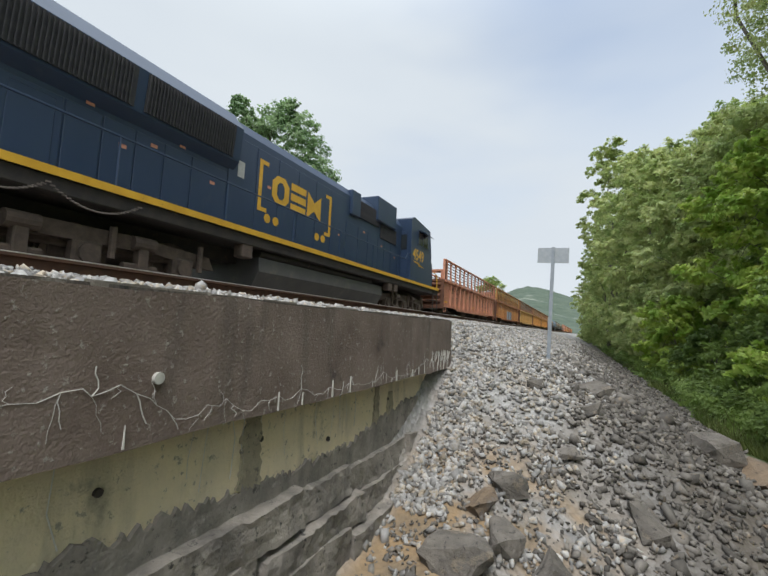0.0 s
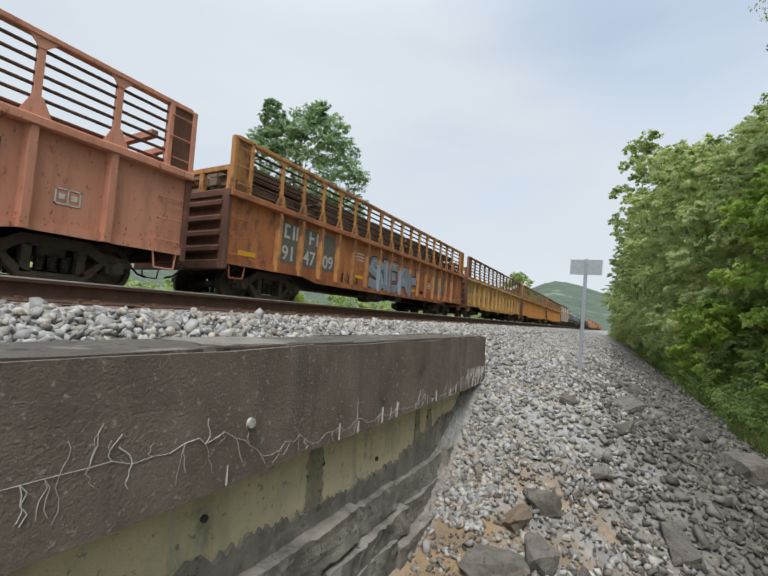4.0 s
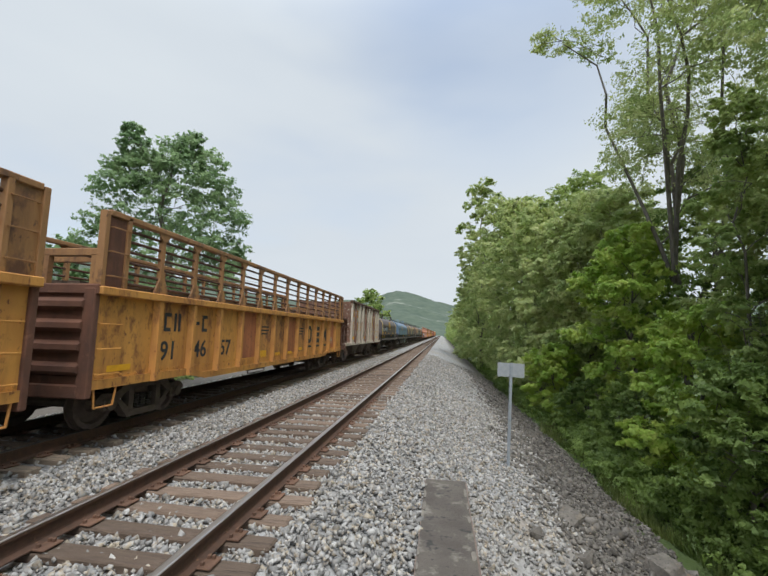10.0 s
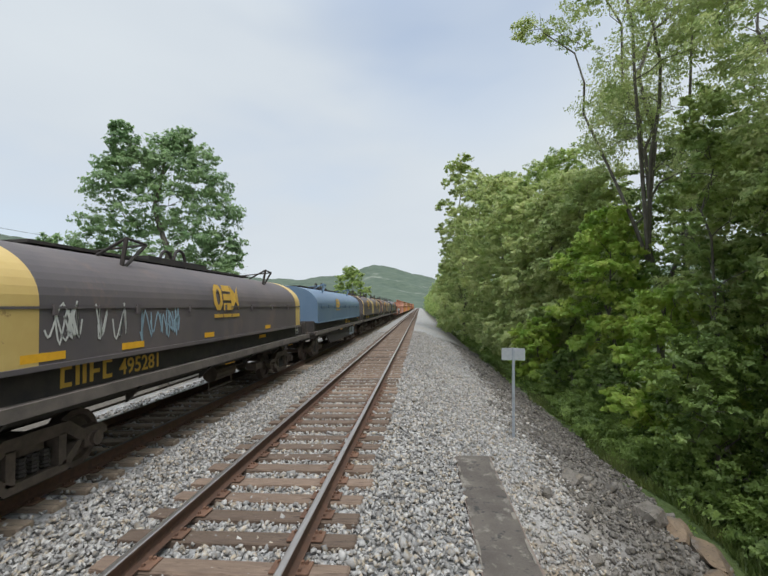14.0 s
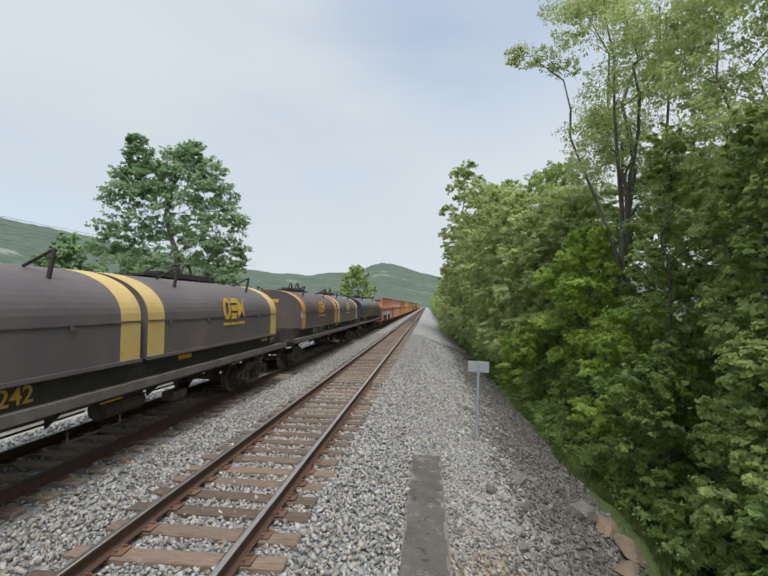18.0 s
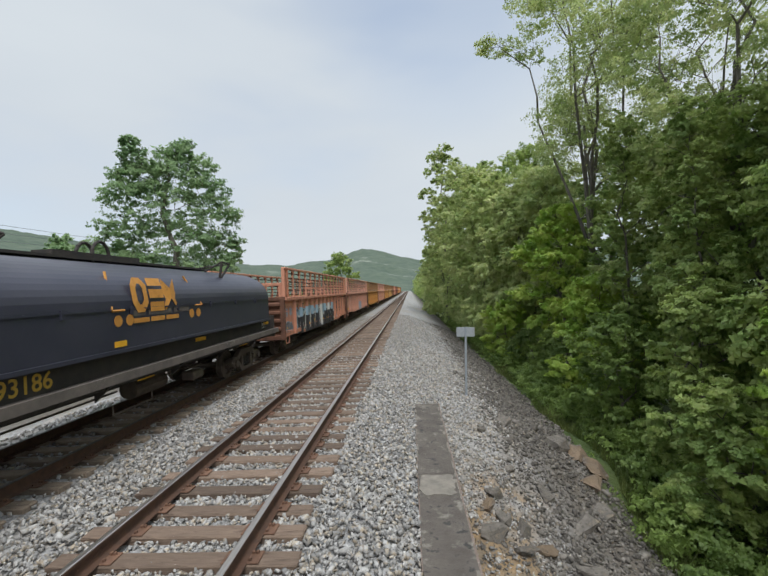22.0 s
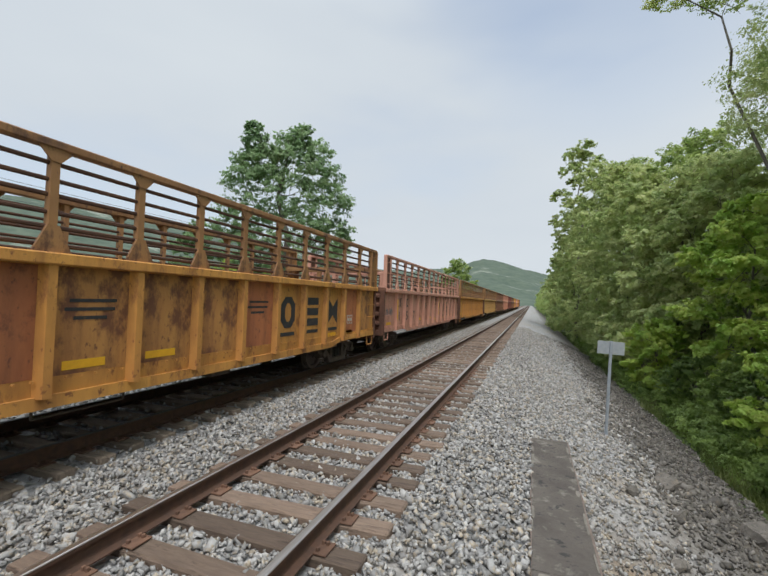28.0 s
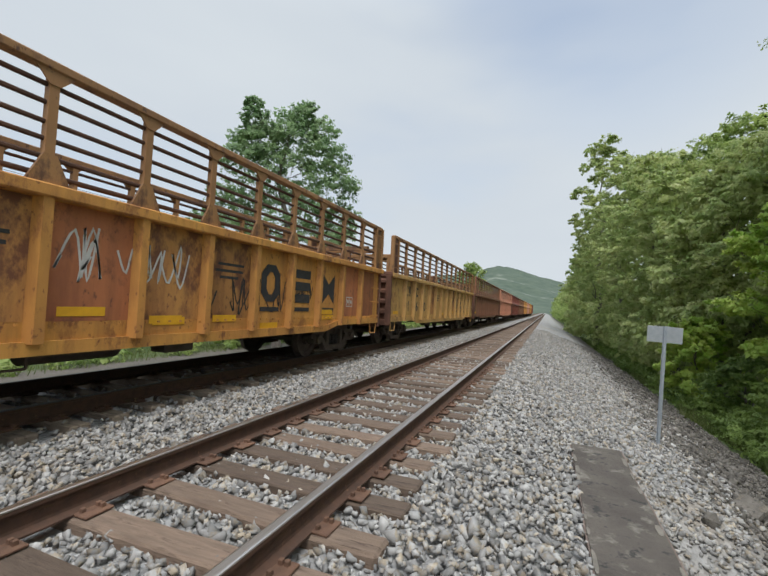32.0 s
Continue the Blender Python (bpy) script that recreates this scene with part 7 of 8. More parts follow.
    # trucks
    for cy in (4.25, 18.05):
        t = part("truck", Solid().box(-0.95, 0.95, cy - 2.3, cy + 2.3, 0.62, 0.82, 0.03), M_TRUCK, e)
        for s in (1, -1):
            x0, x1 = sorted((s * 0.95, s * 1.16))
            part("truck_frame", Solid().prism([(cy - 2.65, 0.60), (cy - 2.5, 0.86), (cy - 0.9, 0.98), (cy + 0.9, 0.98), (cy + 2.5, 0.86), (cy + 2.65, 0.60), (cy + 2.2, 0.60), (cy + 1.3, 0.72), (cy - 1.3, 0.72), (cy - 2.2, 0.60)], x0, x1), M_TRUCK, t)
            for dy in (-1.85, 0.0, 1.85):
                part("axle_box", Solid().box(s * 0.98, s * 1.2, cy + dy - 0.24, cy + dy + 0.24, 0.33, 0.74, 0.04).bar((s * 1.1, cy + dy, 0.53), (s * 1.26, cy + dy, 0.53), 0.17, 14), M_TRUCK, t)
                part("damper", Solid().bar((s * 1.22, cy + dy + 0.36, 0.5), (s * 1.22, cy + dy + 0.36, 1.05), 0.06, 8), M_TRUCK, t)
            for dy in (-0.95, 0.95):
                part("brake_cylinder", Solid().bar((s * 1.18, cy + dy - 0.22, 0.86), (s * 1.18, cy + dy + 0.22, 0.86), 0.13, 12).box(s * 1.05, s * 1.25, cy + dy - 0.1, cy + dy + 0.1, 0.35, 0.8, 0.02).bar((s * 1.15, cy + dy - 0.35, 0.42), (s * 1.15, cy + dy + 0.3, 0.42), 0.07, 9), M_TRUCK, t)
        for dy in (-1.85, 0.0, 1.85):
            w = part("wheelset", shared("big_wheelset", lambda: wheelset_shape(0.53)), M_WHEEL, t)
            w.matrix_parent_inverse = Matrix.Translation((0, cy + dy, 0.53))
            BIG_WHEELS.append(w)
    part("plow", Solid().prism([(0.32, 0.2), (0.5, 0.2), (0.55, 0.95), (0.42, 0.95)], -1.4, 1.4), M_BLACKISH, e)
    couplers(e, L + 0.3)
    return e


locomotive(-5.6)


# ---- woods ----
# greens brighter than real leaves: light the dense crowns lose is put into the colour
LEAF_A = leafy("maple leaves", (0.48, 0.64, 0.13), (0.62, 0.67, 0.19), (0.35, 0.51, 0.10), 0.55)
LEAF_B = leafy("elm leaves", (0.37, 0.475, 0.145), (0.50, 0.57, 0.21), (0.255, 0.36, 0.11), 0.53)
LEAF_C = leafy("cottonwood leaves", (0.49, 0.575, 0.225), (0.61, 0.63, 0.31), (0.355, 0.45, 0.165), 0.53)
# darker greens: the shade low and deep in the wood is put into the colour
LEAF_D = leafy("leaves darkened for shade", (0.22, 0.31, 0.075), (0.30, 0.41, 0.11), (0.15, 0.23, 0.06), 0.5)
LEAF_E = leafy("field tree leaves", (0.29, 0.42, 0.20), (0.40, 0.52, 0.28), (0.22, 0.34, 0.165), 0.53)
M_BARK = surf("grey bark", (0.20, 0.18, 0.155), (0.125, 0.11, 0.095), scale=9, rough=0.95, bump=0.8, bump_scale=26, stretch=(1, 1, 0.3))


def leaf_cloud(rng, blobs, n, size, droop=0.0, flat=0.75, tufts=22, tuft=1.0, up=0.35):
    """Leaf blades strung along many short sprays that point out of and up from rounded clumps."""
    b = np.array(blobs, float)
    k = tufts
    axis = b[:, :3].mean(0)
    out = b[:, :3] - axis
    out[:, 2] *= 0.4
    out /= np.linalg.norm(out, axis=1)[:, None] + 0.6
    # sprays spring from the upper and outer shell of each clump, so that clumps have lit tops and dark undersides
    d = rng.normal(0, 1, (len(b), k, 3)) * np.array((1, 1, 0.75)) + out[:, None, :] * 0.35 + np.array((0, 0, 0.30))
    d /= np.linalg.norm(d, axis=2)[:, :, None]
    root = b[:, None, :3] + d * (b[:, None, 3] * rng.uniform(0.45, 0.95, (len(b), k)))[:, :, None] * np.array((1.15, 1.15, flat))
    way = d * 0.75 + out[:, None, :] * 0.6 + rng.normal(0, 0.35, (len(b), k, 3)) + np.array((0, 0, up - 0.25 - droop * 0.5))
    way /= np.linalg.norm(way, axis=2)[:, :, None]
    ln = b[:, None, 3] * rng.uniform(0.25, 0.65, (len(b), k)) * tuft
    root, way, ln = root.reshape(-1, 3), way.reshape(-1, 3), ln.ravel()
    face = d.reshape(-1, 3)
    pick = rng.choice(len(root), n, p=ln / ln.sum())
    u = rng.random(n) ** 0.8
    w = 0.30 * ln[pick] * (1.05 - 0.6 * u)
    c = root[pick] + way[pick] * (ln[pick] * u)[:, None] + rng.normal(0, 1, (n, 3)) * w[:, None] * np.array((1, 1, 0.45))
    c[:, 2] -= droop * 0.3 * ln[pick] * u ** 2
    nrm = rng.normal(0, 0.38, (n, 3)) + np.array((0, 0, 0.3)) + face[pick] * 0.8
    nrm /= np.linalg.norm(nrm, axis=1)[:, None]
    a = np.cross(nrm, rng.normal(0, 1, (n, 3)))
    a /= np.linalg.norm(a, axis=1)[:, None] + 1e-9
    e = np.cross(nrm, a)
    s = size * np.exp(rng.normal(0, 0.28, n))[:, None]
    return np.stack([c + a * s * 0.70, c - a * s * 0.45 + e * s * 0.42 - nrm * s * 0.10, c - a * s * 0.45 - e * s * 0.42 + nrm * s * 0.06], 1)


def leaf_mesh(vs):
    n, k = vs.shape[:2]
    return quads(vs.reshape(-1, 3), np.arange(k * n).reshape(n, k))


def limb(s, a, b, r0, r1, rng, bends=3, wob=0.12, sides=5):
    """A bent branch that leaves its parent steeply and levels out."""
    a, b = Vector(a), Vector(b)
    ln = (b - a).length
    pts = [a]
    for i in range(1, bends + 1):
        t = i / bends
        p = a.lerp(b, t) + Vector((0, 0, 0.16 * ln * math.sin(math.pi * t) * (0.4 + 0.6 * rng.random())))
        if i < bends:
            p += Vector((rng.normal(0, wob), rng.normal(0, wob), rng.normal(0, wob * 0.5))) * ln * 0.5
        pts.append(p)
    for i in range(bends):
        ra, rb = r0 + (r1 - r0) * i / bends, r0 + (r1 - r0) * (i + 1) / bends
        s.bar(pts[i], pts[i + 1], ra, sides, rb)
    return pts


def tree(name, x, y, blobs, n, size, leaf, label, trunk_r=0.16, seed=0, droop=0.0, group="", flat=0.75, twigs=2, category="tree", tufts=38, tuft=0.78, limbs=(), head=0.92):
    """A tapered trunk, main limbs and branches to every clump of its crown; blobs are (x, y, z, r) from its foot."""
    rng = np.random.default_rng(seed)
    z0 = float(ground_z(x, y))
    t = thing(name, pose(x, y, z0), label, category, group)
    s = Solid()
    top = max(b[2] for b in blobs)
    cx, cy = np.mean([b[0] for b in blobs]), np.mean([b[1] for b in blobs])
    stem = limb(s, (0, 0, -0.2), (cx * 0.6, cy * 0.6, top * head), trunk_r, trunk_r * 0.12, rng, 7, 0.035, 8)
    # each branch springs from the nearest fork below it, on the stem or on a branch made before
    forks = [(p, trunk_r * (1 - 0.13 * i)) for i, p in enumerate(stem[1:], 1)]
    for k, e in enumerate(limbs):
        a = stem[2 + k % 3]
        pts = limb(s, a, e, trunk_r * 0.5, 0.02, rng, 6, 0.06, 6)
        forks += [(p, trunk_r * 0.5 * (1 - 0.15 * i)) for i, p in enumerate(pts[1:], 1)]
    for b in sorted(blobs, key=lambda q: math.hypot(q[0] - cx, q[1] - cy)):
        end = Vector(b[:3])
        best = min(forks, key=lambda f: (end - f[0]).length + (3.0 if f[0].z > end.z - 0.25 * math.hypot(end.x - f[0].x, end.y - f[0].y) else 0))
        r = max(0.012, min(best[1] * 0.55, 0.014 * (end - best[0]).length + 0.012))
        pts = limb(s, best[0], end, r, 0.009, rng, 4, 0.09)
        forks += [(p, r * (1 - 0.22 * i)) for i, p in enumerate(pts[1:-1], 1)]
        for _ in range(twigs):
            d = rng.normal(0, 1, 3) + np.array((0, 0, 0.4))
            d /= np.linalg.norm(d)
            q = pts[rng.integers(2, len(pts))]
            limb(s, q, tuple(np.array(q) + d * b[3] * 1.1), 0.011, 0.004, rng, 2, 0.12, 4)
    part("trunk", s, M_BARK, t, "grey-brown bark")
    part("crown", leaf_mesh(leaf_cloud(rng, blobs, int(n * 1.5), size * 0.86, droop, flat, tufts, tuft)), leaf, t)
    return t


def crown(rng, w, h0, h1, k, r0, r1, lean=(0, 0), top=0.35):
    """Clumps for a crown of half width w between two heights, narrower at its top and foot."""
    out = []
    for i in range(k):
        f = (i + 0.5) / k
        z = h0 + (h1 - h0) * f
        reach = w * (math.sin(math.pi * (0.18 + 0.74 * f)) ** 0.8) * (1 if f < 0.75 else 1 - (f - 0.75) * (1 - top) * 3)
        a = i * 2.4 + rng.uniform(-0.4, 0.4)
        q = reach * math.sqrt(rng.uniform(0.2, 1))
        out.append((q * math.cos(a) + lean[0] * f, q * math.sin(a) + lean[1] * f, z, rng.uniform(r0, r1)))
    return out


rngt = random.Random(12)
WOOD = "trees of the wood beside the line"
# the bright young maple and the saplings before it
tree("maple_tree", 9.4, 11.0, crown(rngt, 1.7, 2.0, 8.4, 24, 0.6, 0.95, (-0.2, 0)), 34000, 0.125, LEAF_A, "bright yellow-green young maple", 0.10, 31, group=WOOD, flat=0.5)
tree("maple_tree", 9.0, 6.4, crown(rngt, 1.4, 0.6, 5.0, 16, 0.55, 0.9), 22000, 0.115, LEAF_A, "leafy green maple sapling", 0.09, 32, group=WOOD, flat=0.55)
tree("maple_tree", 7.7, 16.4, crown(rngt, 1.0, 0.3, 3.7, 12, 0.45, 0.75), 15000, 0.12, LEAF_A, "bright green sapling at the edge of the wood", 0.07, 33, group=WOOD)
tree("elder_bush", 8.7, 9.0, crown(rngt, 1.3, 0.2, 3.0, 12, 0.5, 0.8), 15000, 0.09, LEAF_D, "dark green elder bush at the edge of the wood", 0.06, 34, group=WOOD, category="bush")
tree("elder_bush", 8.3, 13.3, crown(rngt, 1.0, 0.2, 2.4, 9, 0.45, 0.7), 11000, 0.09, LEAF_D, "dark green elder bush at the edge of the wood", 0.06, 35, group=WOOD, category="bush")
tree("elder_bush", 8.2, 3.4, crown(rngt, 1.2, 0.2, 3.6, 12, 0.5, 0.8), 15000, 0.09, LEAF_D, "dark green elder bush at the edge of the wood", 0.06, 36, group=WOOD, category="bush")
# the tall cottonwood whose branch hangs over the bank
big = [(-4.4, 1.0, 17.0, 0.45), (-3.8, 1.0, 17.1, 0.6), (-3.0, 0.9, 16.6, 0.6), (-2.2, 0.7, 16.2, 0.65), (-2.7, -0.5, 18.2, 0.8), (-1.4, 0.5, 18.7, 1.0), (-2.0, -1.6, 16.8, 0.8), (-0.4, -1.2, 17.7, 1.1), (0.6, 0.8, 19.5, 1.2), (-0.8, 1.8, 20.2, 1.0), (1.4, -1.5, 16.4, 1.3), (-0.8, 0.4, 13.4, 0.8), (-0.6, -0.8, 12.8, 1.0), (-0.6, 1.2, 11.8, 1.2), (-1.2, -2.0, 13.6, 1.1), (0.0, 1.6, 14.2, 1.3), (2.0, 0.6, 12.8, 1.5), (-1.6, -3.2, 15.2, 0.9), (-0.2, -4.2, 14.4, 1.1), (1.0, -3.6, 17.5, 1.1), (-2.2, -3.2, 18.2, 0.7)]
for i in range(34):
    a, q = rngt.uniform(0, 6.283), 3.6 * math.sqrt(rngt.random())
    big.append((0.8 * q * math.cos(a) + 0.9, q * math.sin(a) - 0.6, rngt.uniform(8.0, 21.5), rngt.uniform(0.7, 1.2)))
tree("cottonwood_tree", 10.6, 10.2, big, 36000, 0.095, LEAF_C, "tall cottonwood with thin spreading branches", 0.17, 41, group=WOOD, twigs=4, tufts=30, tuft=1.3, head=0.62, limbs=((-3.6, 0.9, 16.8), (-2.0, -2.6, 17.6), (0.4, 0.6, 20.5), (1.8, -2.0, 18.0), (-1.2, 1.6, 19.6), (-0.4, -3.4, 16.0)))
for i, (x, y, w, h1, k, n) in enumerate(((12.4, 3.6, 3.0, 19.0, 40, 26000), (12.4, -2.4, 3.0, 18.0, 40, 26000), (14.6, 7.4, 3.2, 21.0, 36, 22000), (14.6, 0.4, 3.0, 20.0, 34, 20000))):
    tree("cottonwood_tree", x, y, crown(rngt, w, 6.0, h1, k, 0.75, 1.2), n, 0.10, LEAF_C, "thin-leaved cottonwood with grey branches", 0.18, 42 + i, group=WOOD, twigs=4, tufts=28, tuft=1.2, head=0.62, limbs=((-2.0, 0.6, 13.0), (0.3, 0.4, 15.4), (1.6, -1.2, 13.6), (-1.0, -1.8, 14.0)))
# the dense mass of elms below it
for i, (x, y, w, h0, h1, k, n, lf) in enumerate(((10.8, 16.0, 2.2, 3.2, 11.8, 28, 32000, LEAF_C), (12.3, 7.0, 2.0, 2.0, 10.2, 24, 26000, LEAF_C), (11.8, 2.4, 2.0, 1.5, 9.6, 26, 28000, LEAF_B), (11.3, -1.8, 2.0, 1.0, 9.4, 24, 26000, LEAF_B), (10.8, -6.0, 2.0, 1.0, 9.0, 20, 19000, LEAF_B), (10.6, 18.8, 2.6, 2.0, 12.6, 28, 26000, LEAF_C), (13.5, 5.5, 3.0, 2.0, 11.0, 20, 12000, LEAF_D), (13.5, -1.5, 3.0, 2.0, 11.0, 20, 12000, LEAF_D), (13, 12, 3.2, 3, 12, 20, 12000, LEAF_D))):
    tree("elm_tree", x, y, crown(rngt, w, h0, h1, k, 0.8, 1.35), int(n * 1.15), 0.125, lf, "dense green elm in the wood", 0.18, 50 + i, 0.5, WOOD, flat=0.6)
# vines and undergrowth close to the path
for i, (x, y, w, h1, n, lf) in enumerate(((8.5, -3.4, 0.8, 6.2, 15000, LEAF_A), (8.2, -5.8, 0.9, 5.2, 12000, LEAF_A), (8.6, 0.4, 1.0, 4.6, 14000, LEAF_B), (9.4, 1.6, 0.7, 9.5, 15000, LEAF_B), (9.3, 4.8, 0.7, 10.5, 15000, LEAF_B), (7.9, -1.4, 0.8, 2.6, 9000, LEAF_B))):
    tree("vine_thicket", x, y, crown(rngt, w, 0.3, h1, 10 + int(h1), 0.40, 0.65), int(n * 1.7), 0.085, lf, "sapling smothered in green vines", 0.06, 70 + i, 0.5, WOOD, 1.2)
# the wood further along
YS = [(9.6, 19.5, 2.4, 10.5, LEAF_C), (8.6, 23.5, 2.2, 12.5, LEAF_C), (8.2, 28.0, 2.6, 14.0, LEAF_C), (9.5, 33, 3.0, 15.5, LEAF_C), (7.8, 37.5, 2.8, 17.0, LEAF_C), (6.6, 44, 2.8, 21.3, LEAF_C), (7.2, 51, 3.6, 15.5, LEAF_C), (12.5, 25, 3.5, 15, LEAF_B), (13, 34, 3.5, 17, LEAF_B), (12, 43, 4, 19, LEAF_B), (8.0, 58, 3.6, 14, LEAF_C), (8.5, 66, 3.8, 14, LEAF_C)]
for i, (x, y, w, h, lf) in enumerate(YS):
    tree("elm_tree", x, y, crown(rngt, w, 1.0, h * 1.05, 24, 1.0, 1.7), 22000 if y < 40 else 15000, 0.18 if y < 40 else 0.24, lf, "tall green tree of the roadside wood", 0.2, 90 + i, 0.4, WOOD)

FARB = []
yy = 74.0
while yy < 420:
    h = rngt.uniform(10, 15)
    for bx, by, bz, br in crown(rngt, 3.6, 0.5, h, 16, 1.4, 2.2):
        FARB.append((bx + 9.5 + rngt.uniform(-0.6, 1.0), by + yy, bz - 2.6, br))
    yy += 8.5 if yy < 200 else 14
rng_np = np.random.default_rng(8)
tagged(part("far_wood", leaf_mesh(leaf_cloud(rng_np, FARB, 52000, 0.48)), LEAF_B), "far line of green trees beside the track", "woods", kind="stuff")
# bushes and weeds along the foot of the bank
EDGE = []
for i in range(330):
    y = -13 + 62 * rngt.random() ** 1.25
    x = 7.1 + 0.3 * math.sin(y * 0.7) + rngt.uniform(-0.25, 1.2) - 0.5 * min(1, max(0, (y - 20) / 15)) - (0.3 if y < 0 else 0)
    r = rngt.uniform(0.22, 0.55) * (1.0 if x < 6.8 else 1.5)
    EDGE.append((x, y, float(ground_z(x, y)) + r * 0.5, r))
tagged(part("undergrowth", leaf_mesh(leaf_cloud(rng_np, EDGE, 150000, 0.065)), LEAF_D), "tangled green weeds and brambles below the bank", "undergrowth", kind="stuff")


def grass(name, n, place, h, leaf, label, seed):
    rng = np.random.default_rng(seed)
    c = place(rng, n)
    n = len(c)
    a = rng.random(n) * 6.283
    w = np.stack([np.cos(a), np.sin(a), np.zeros(n)], 1) * 0.012
    tip = np.stack([rng.normal(0, 0.35, n), rng.normal(0, 0.35, n), np.ones(n)], 1) * (h * np.exp(rng.normal(0, 0.35, n)))[:, None]
    vs = np.stack([c - w, c + w, c + tip * 0.55 + w * 0.7, c + tip], 1)
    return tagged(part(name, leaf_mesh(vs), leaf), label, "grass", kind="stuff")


def verge(rng, n):
    y = spread_y(rng, n, -13, 60, 1.5)
    x = 6.45 + 0.3 * np.sin(y * 0.9) + np.abs(rng.normal(0, 0.45, n)) - np.where(y > 20, 0.3, 0)
    return np.stack([x, y, ground_sheet(x, y)], 1)


def far_verge(rng, n):
    y = spread_y(rng, n, -10, 70, 1.3)
    x = -12.0 - 4.5 * rng.random(n)
    return np.stack([x, y, ground_z(x, y) - 0.02], 1)


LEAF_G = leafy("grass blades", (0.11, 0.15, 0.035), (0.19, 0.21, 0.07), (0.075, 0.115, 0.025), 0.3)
grass("verge_grass", 26000, verge, 0.20, LEAF_G, "rough green grass at the foot of the bank", 21)
grass("far_grass", 12000, far_verge, 0.22, LEAF_G, "green grass strip beyond the far track", 22)

# ---- beyond the train ----
lt = [(-1.7, -1.2, 12.2, 0.5), (-1.5, -1.1, 11.4, 0.8), (-1.0, -0.7, 10.7, 1.0), (-1.9, -1.2, 10.4, 0.9), (-2.0, -1.4, 9.4, 1.15), (-0.9, -0.6, 9.6, 1.1), (-0.3, -0.2, 10.8, 0.8), (0.9, 0.5, 12.2, 0.6), (0.3, 0.2, 11.6, 0.9), (1.5, 0.9, 11.2, 0.95), (0.8, 0.4, 10.2, 1.4), (2.0, 1.2, 9.7, 1.2), (2.4, 1.4, 8.4, 1.25), (0.4, 0.2, 8.8, 1.5), (-2.1, -1.2, 7.9, 1.3), (-0.6, 0.6, 7.7, 1.4), (1.4, 0.4, 7.1, 1.4), (2.8, 1.5, 6.9, 1.1), (-2.5, -1.4, 6.6, 1.2), (-0.9, -0.5, 6.1, 1.3), (0.9, 0.4, 5.6, 1.3), (2.6, 1.1, 5.5, 1.0), (3.1, 1.6, 6.1, 0.7), (-1.9, -1.0, 5.0, 1.0), (-0.2, 0.0, 4.6, 1.1)]
tree("ash_tree", -9.7, 9.9, [(0.74 * q[0] - 0.1, 0.74 * q[1], 0.895 * q[2], 0.76 * q[3]) for q in lt], 27000, 0.12, LEAF_E, "dark green double-topped ash standing alone", 0.22, 201, 0.0, tufts=60, tuft=0.95)
tree("ash_tree", -14.4, 12.9, crown(rngt, 2.0, 0.6, 4.6, 10, 0.7, 1.1), 8000, 0.19, LEAF_A, "pale green shrub under the ash", 0.08, 202)
tree("ash_tree", -19.5, 14.8, crown(rngt, 1.6, 1.0, 7.6, 12, 0.7, 1.0), 8000, 0.2, LEAF_E, "small green tree behind the train", 0.1, 203)
tree("ash_tree", -17.0, 105.0, crown(rngt, 4.0, 1.5, 13.5, 16, 1.4, 2.2), 7000, 0.45, LEAF_B, "round green tree far beside the line", 0.2, 204)
LB = []
for i in range(170):
    y = -30 + 330 * rngt.random() ** 1.5
    x = -24 - 26 * rngt.random() - y * 0.05
    r = rngt.uniform(1.2, 2.4)
    LB.append((x, y, float(ground_z(x, y)) + rngt.uniform(0.5, 3.5), r))
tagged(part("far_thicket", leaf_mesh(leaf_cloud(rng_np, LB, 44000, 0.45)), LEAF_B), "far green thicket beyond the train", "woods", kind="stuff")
NB = []
for i in range(150):
    y = -12 + 75 * rngt.random()
    x = -12.2 - 6.5 * rngt.random()
    r = rngt.uniform(0.3, 0.7)
    NB.append((x, y, float(ground_z(x, y)) + r * 0.5, r))
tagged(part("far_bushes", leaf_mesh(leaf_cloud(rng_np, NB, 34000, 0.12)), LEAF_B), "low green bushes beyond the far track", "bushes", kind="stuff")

# hills all round
M_HILL = surf("wooded hillside", (0.055, 0.085, 0.06), (0.10, 0.13, 0.09), scale=0.05, rough=1.0, bump=1.0, bump_scale=0.06, worn=(0.25, 0.27, 0.22), worn_at=0.60, worn_scale=0.006)
SKYLINE = [(-180, 6), (-100, 8), (-62, 9.4), (-50, 8.8), (-40, 7.2), (-32, 5.8), (-26, 4.8), (-20, 4.2), (-16, 4.0), (-13, 4.5), (-9.5, 4.7), (-7.5, 5.6), (-6.2, 5.9), (-5.0, 5.75), (-3, 5.2), (-1, 4.6), (1.5, 3.9), (4, 3.2), (10, 3.4), (30, 4), (90, 5), (180, 6)]


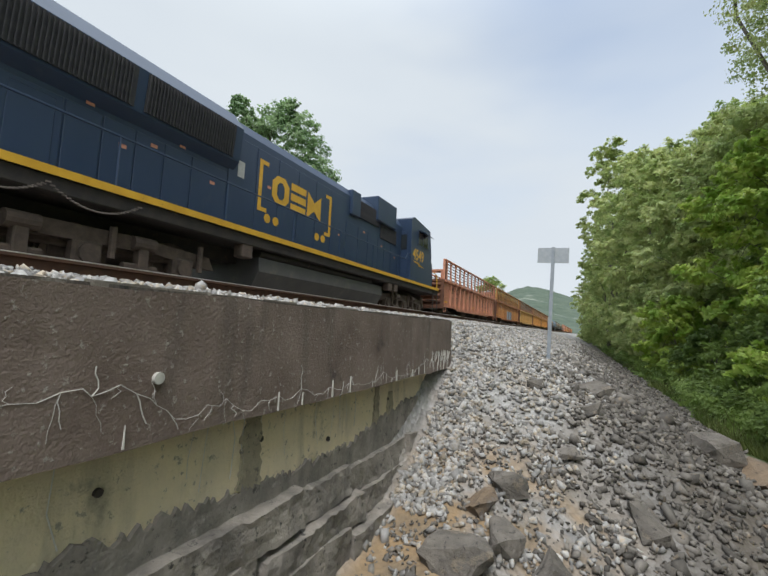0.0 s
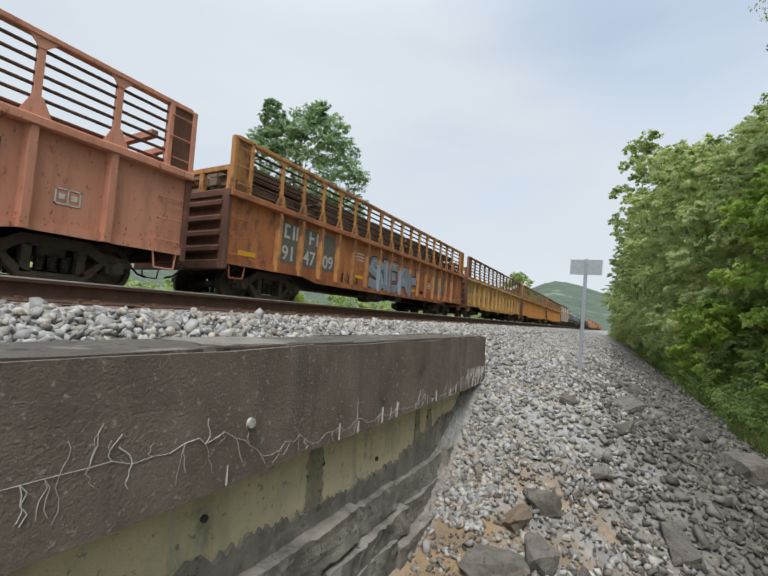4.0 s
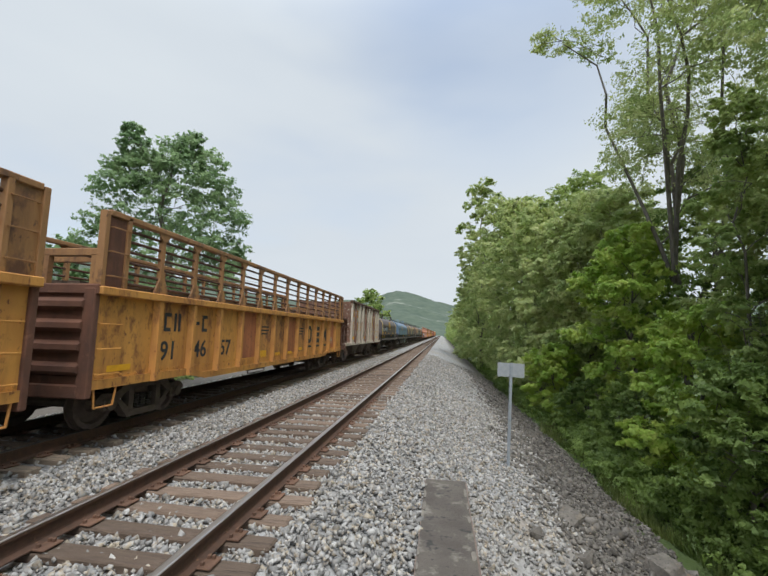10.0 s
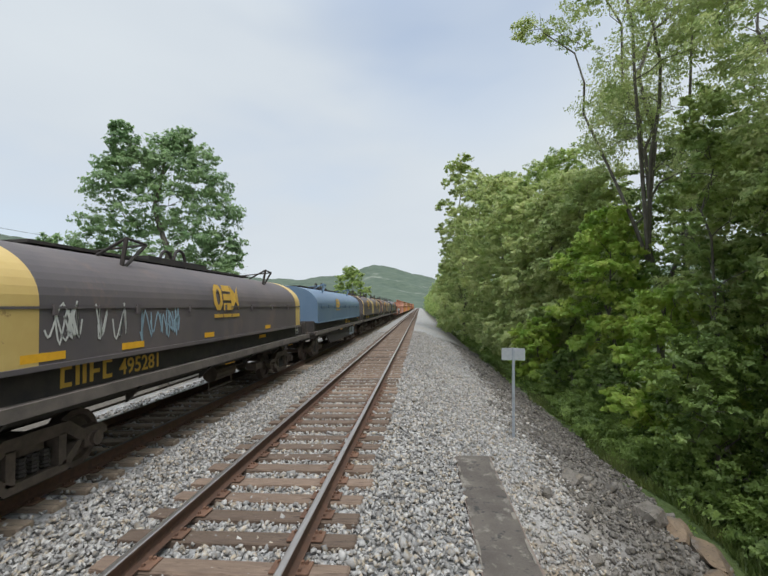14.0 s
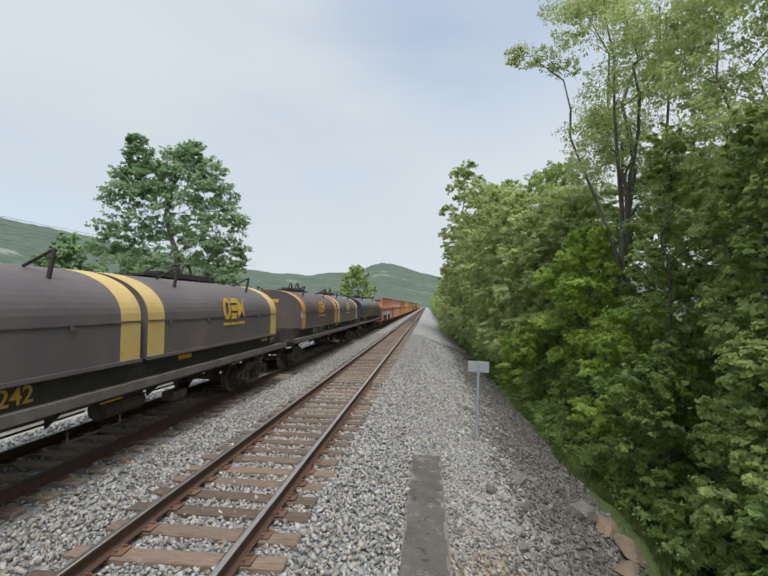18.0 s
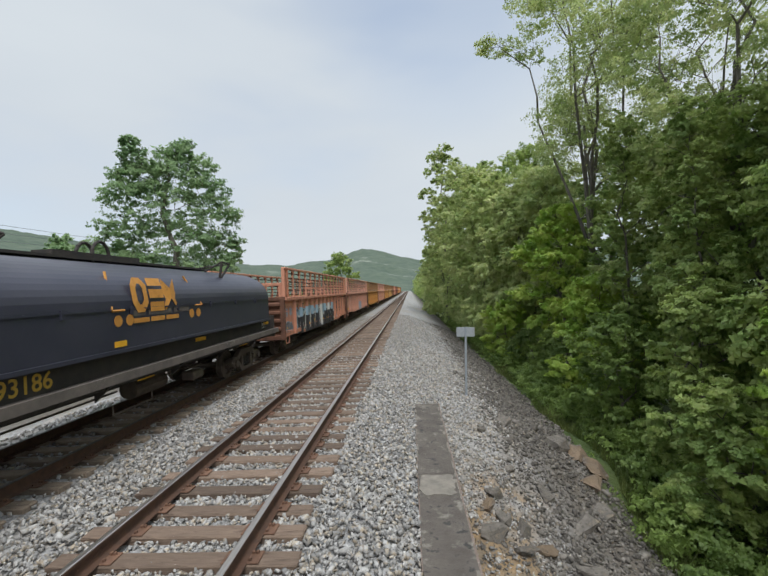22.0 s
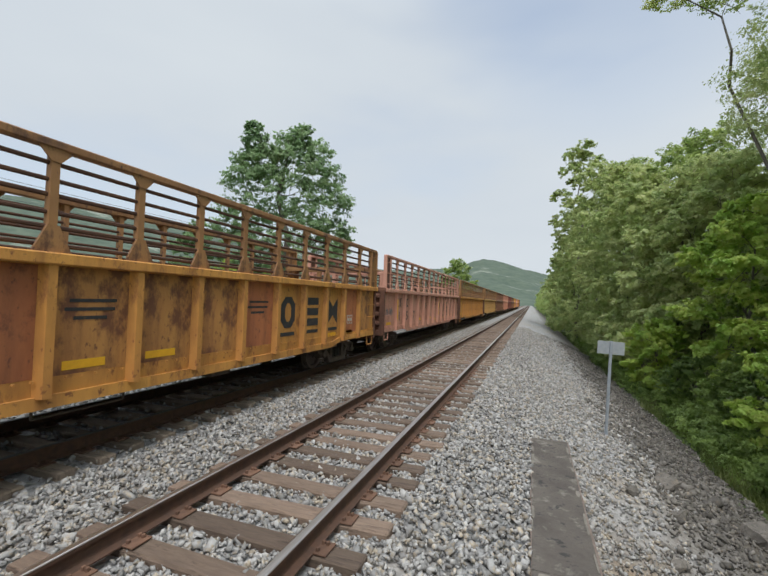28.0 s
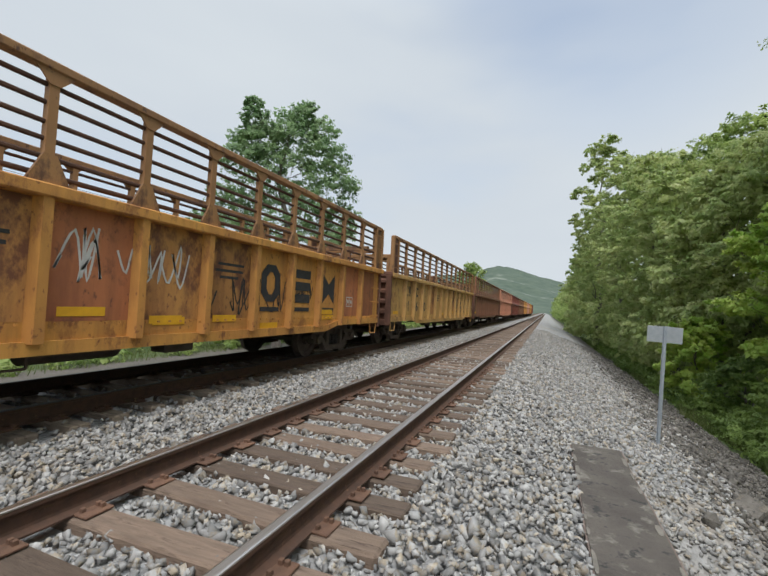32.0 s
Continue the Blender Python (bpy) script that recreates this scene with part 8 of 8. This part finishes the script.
def hills():
    az = np.concatenate([np.arange(-180, -60, 2.0), np.arange(-60, 6, 0.22), np.arange(6, 180.1, 3.0)])
    rs = np.linspace(0, 1, 26)
    A, F = np.meshgrid(np.radians(az), rs)
    R = 420 + 1000 * F
    H = np.tan(np.radians(lerp_table(np.degrees(A), SKYLINE))) * 1420
    X, Y = R * np.sin(A), R * np.cos(A)
    bumps = rolling(X, Y, 0.011) * 9 + rolling(X, Y, 0.037) * 4 + rolling(X, Y, 0.13) * 2.2
    Z = -8 + (H + 8) * (F ** 1.25) + bumps * np.clip(F * 2, 0, 1) * np.clip(1.25 - F, 0.35, 1)
    n = len(az)
    i = (np.arange(len(rs) - 1)[:, None] * n + np.arange(n - 1)[None, :]).ravel()
    return quads(np.stack([X.ravel(), Y.ravel(), Z.ravel()], 1), np.stack([i, i + 1, i + n + 1, i + n], 1), True)


tagged(part("backdrop_hills", hills(), M_HILL), "distant green wooded hills with a bare grey summit", "hills", kind="structure")


# wires that cross behind the trees beyond the train
M_WIRE = surf("grey wire", (0.16, 0.17, 0.18), (0.20, 0.21, 0.22), rough=0.6, metal=0.4)
for k in range(3):
    pts = []
    for i in range(15):
        u = i / 14
        pts.append((-62 + 14 * u, -40 + 150 * u, 15.6 + 1.1 * k - 2.2 * math.sin(math.pi * u) - 3.0 * u))
    tagged(part("power_line", Solid().path(pts, 0.028, 5), M_WIRE), "thin grey wire hanging beyond the trees", "cable", "wires beyond the train")


# ---- the train rolls by, slowing a little ----
def run(t):
    return 8.4555 * t - 0.00432 * t * t


def share_keys(ob, other):
    a = ob.animation_data_create()
    a.action, a.action_slot = other.animation_data.action, other.animation_data.action_slot


def motions():
    times = [0.0, 0.1] + [float(t) for t in range(1, 32)] + [31.9, 32.0]
    for car, y in WAGONS:
        walk(car, [(t, pose(TRACK_F, y - run(t), 0)) for t in times])
    for group, radius, gap in ((WHEELS, WHEEL_R, 2), (BIG_WHEELS, 0.53, 2)):
        if group:
            for w in group:
                w.rotation_mode = "QUATERNION"
            ticks = [k / FPS for k in range(0, 960 + gap, gap)]
            walk(group[0], [(t, Matrix.Rotation(run(t) / radius, 4, "X")) for t in ticks])
            for w in group[1:]:
                share_keys(w, group[0])


motions()
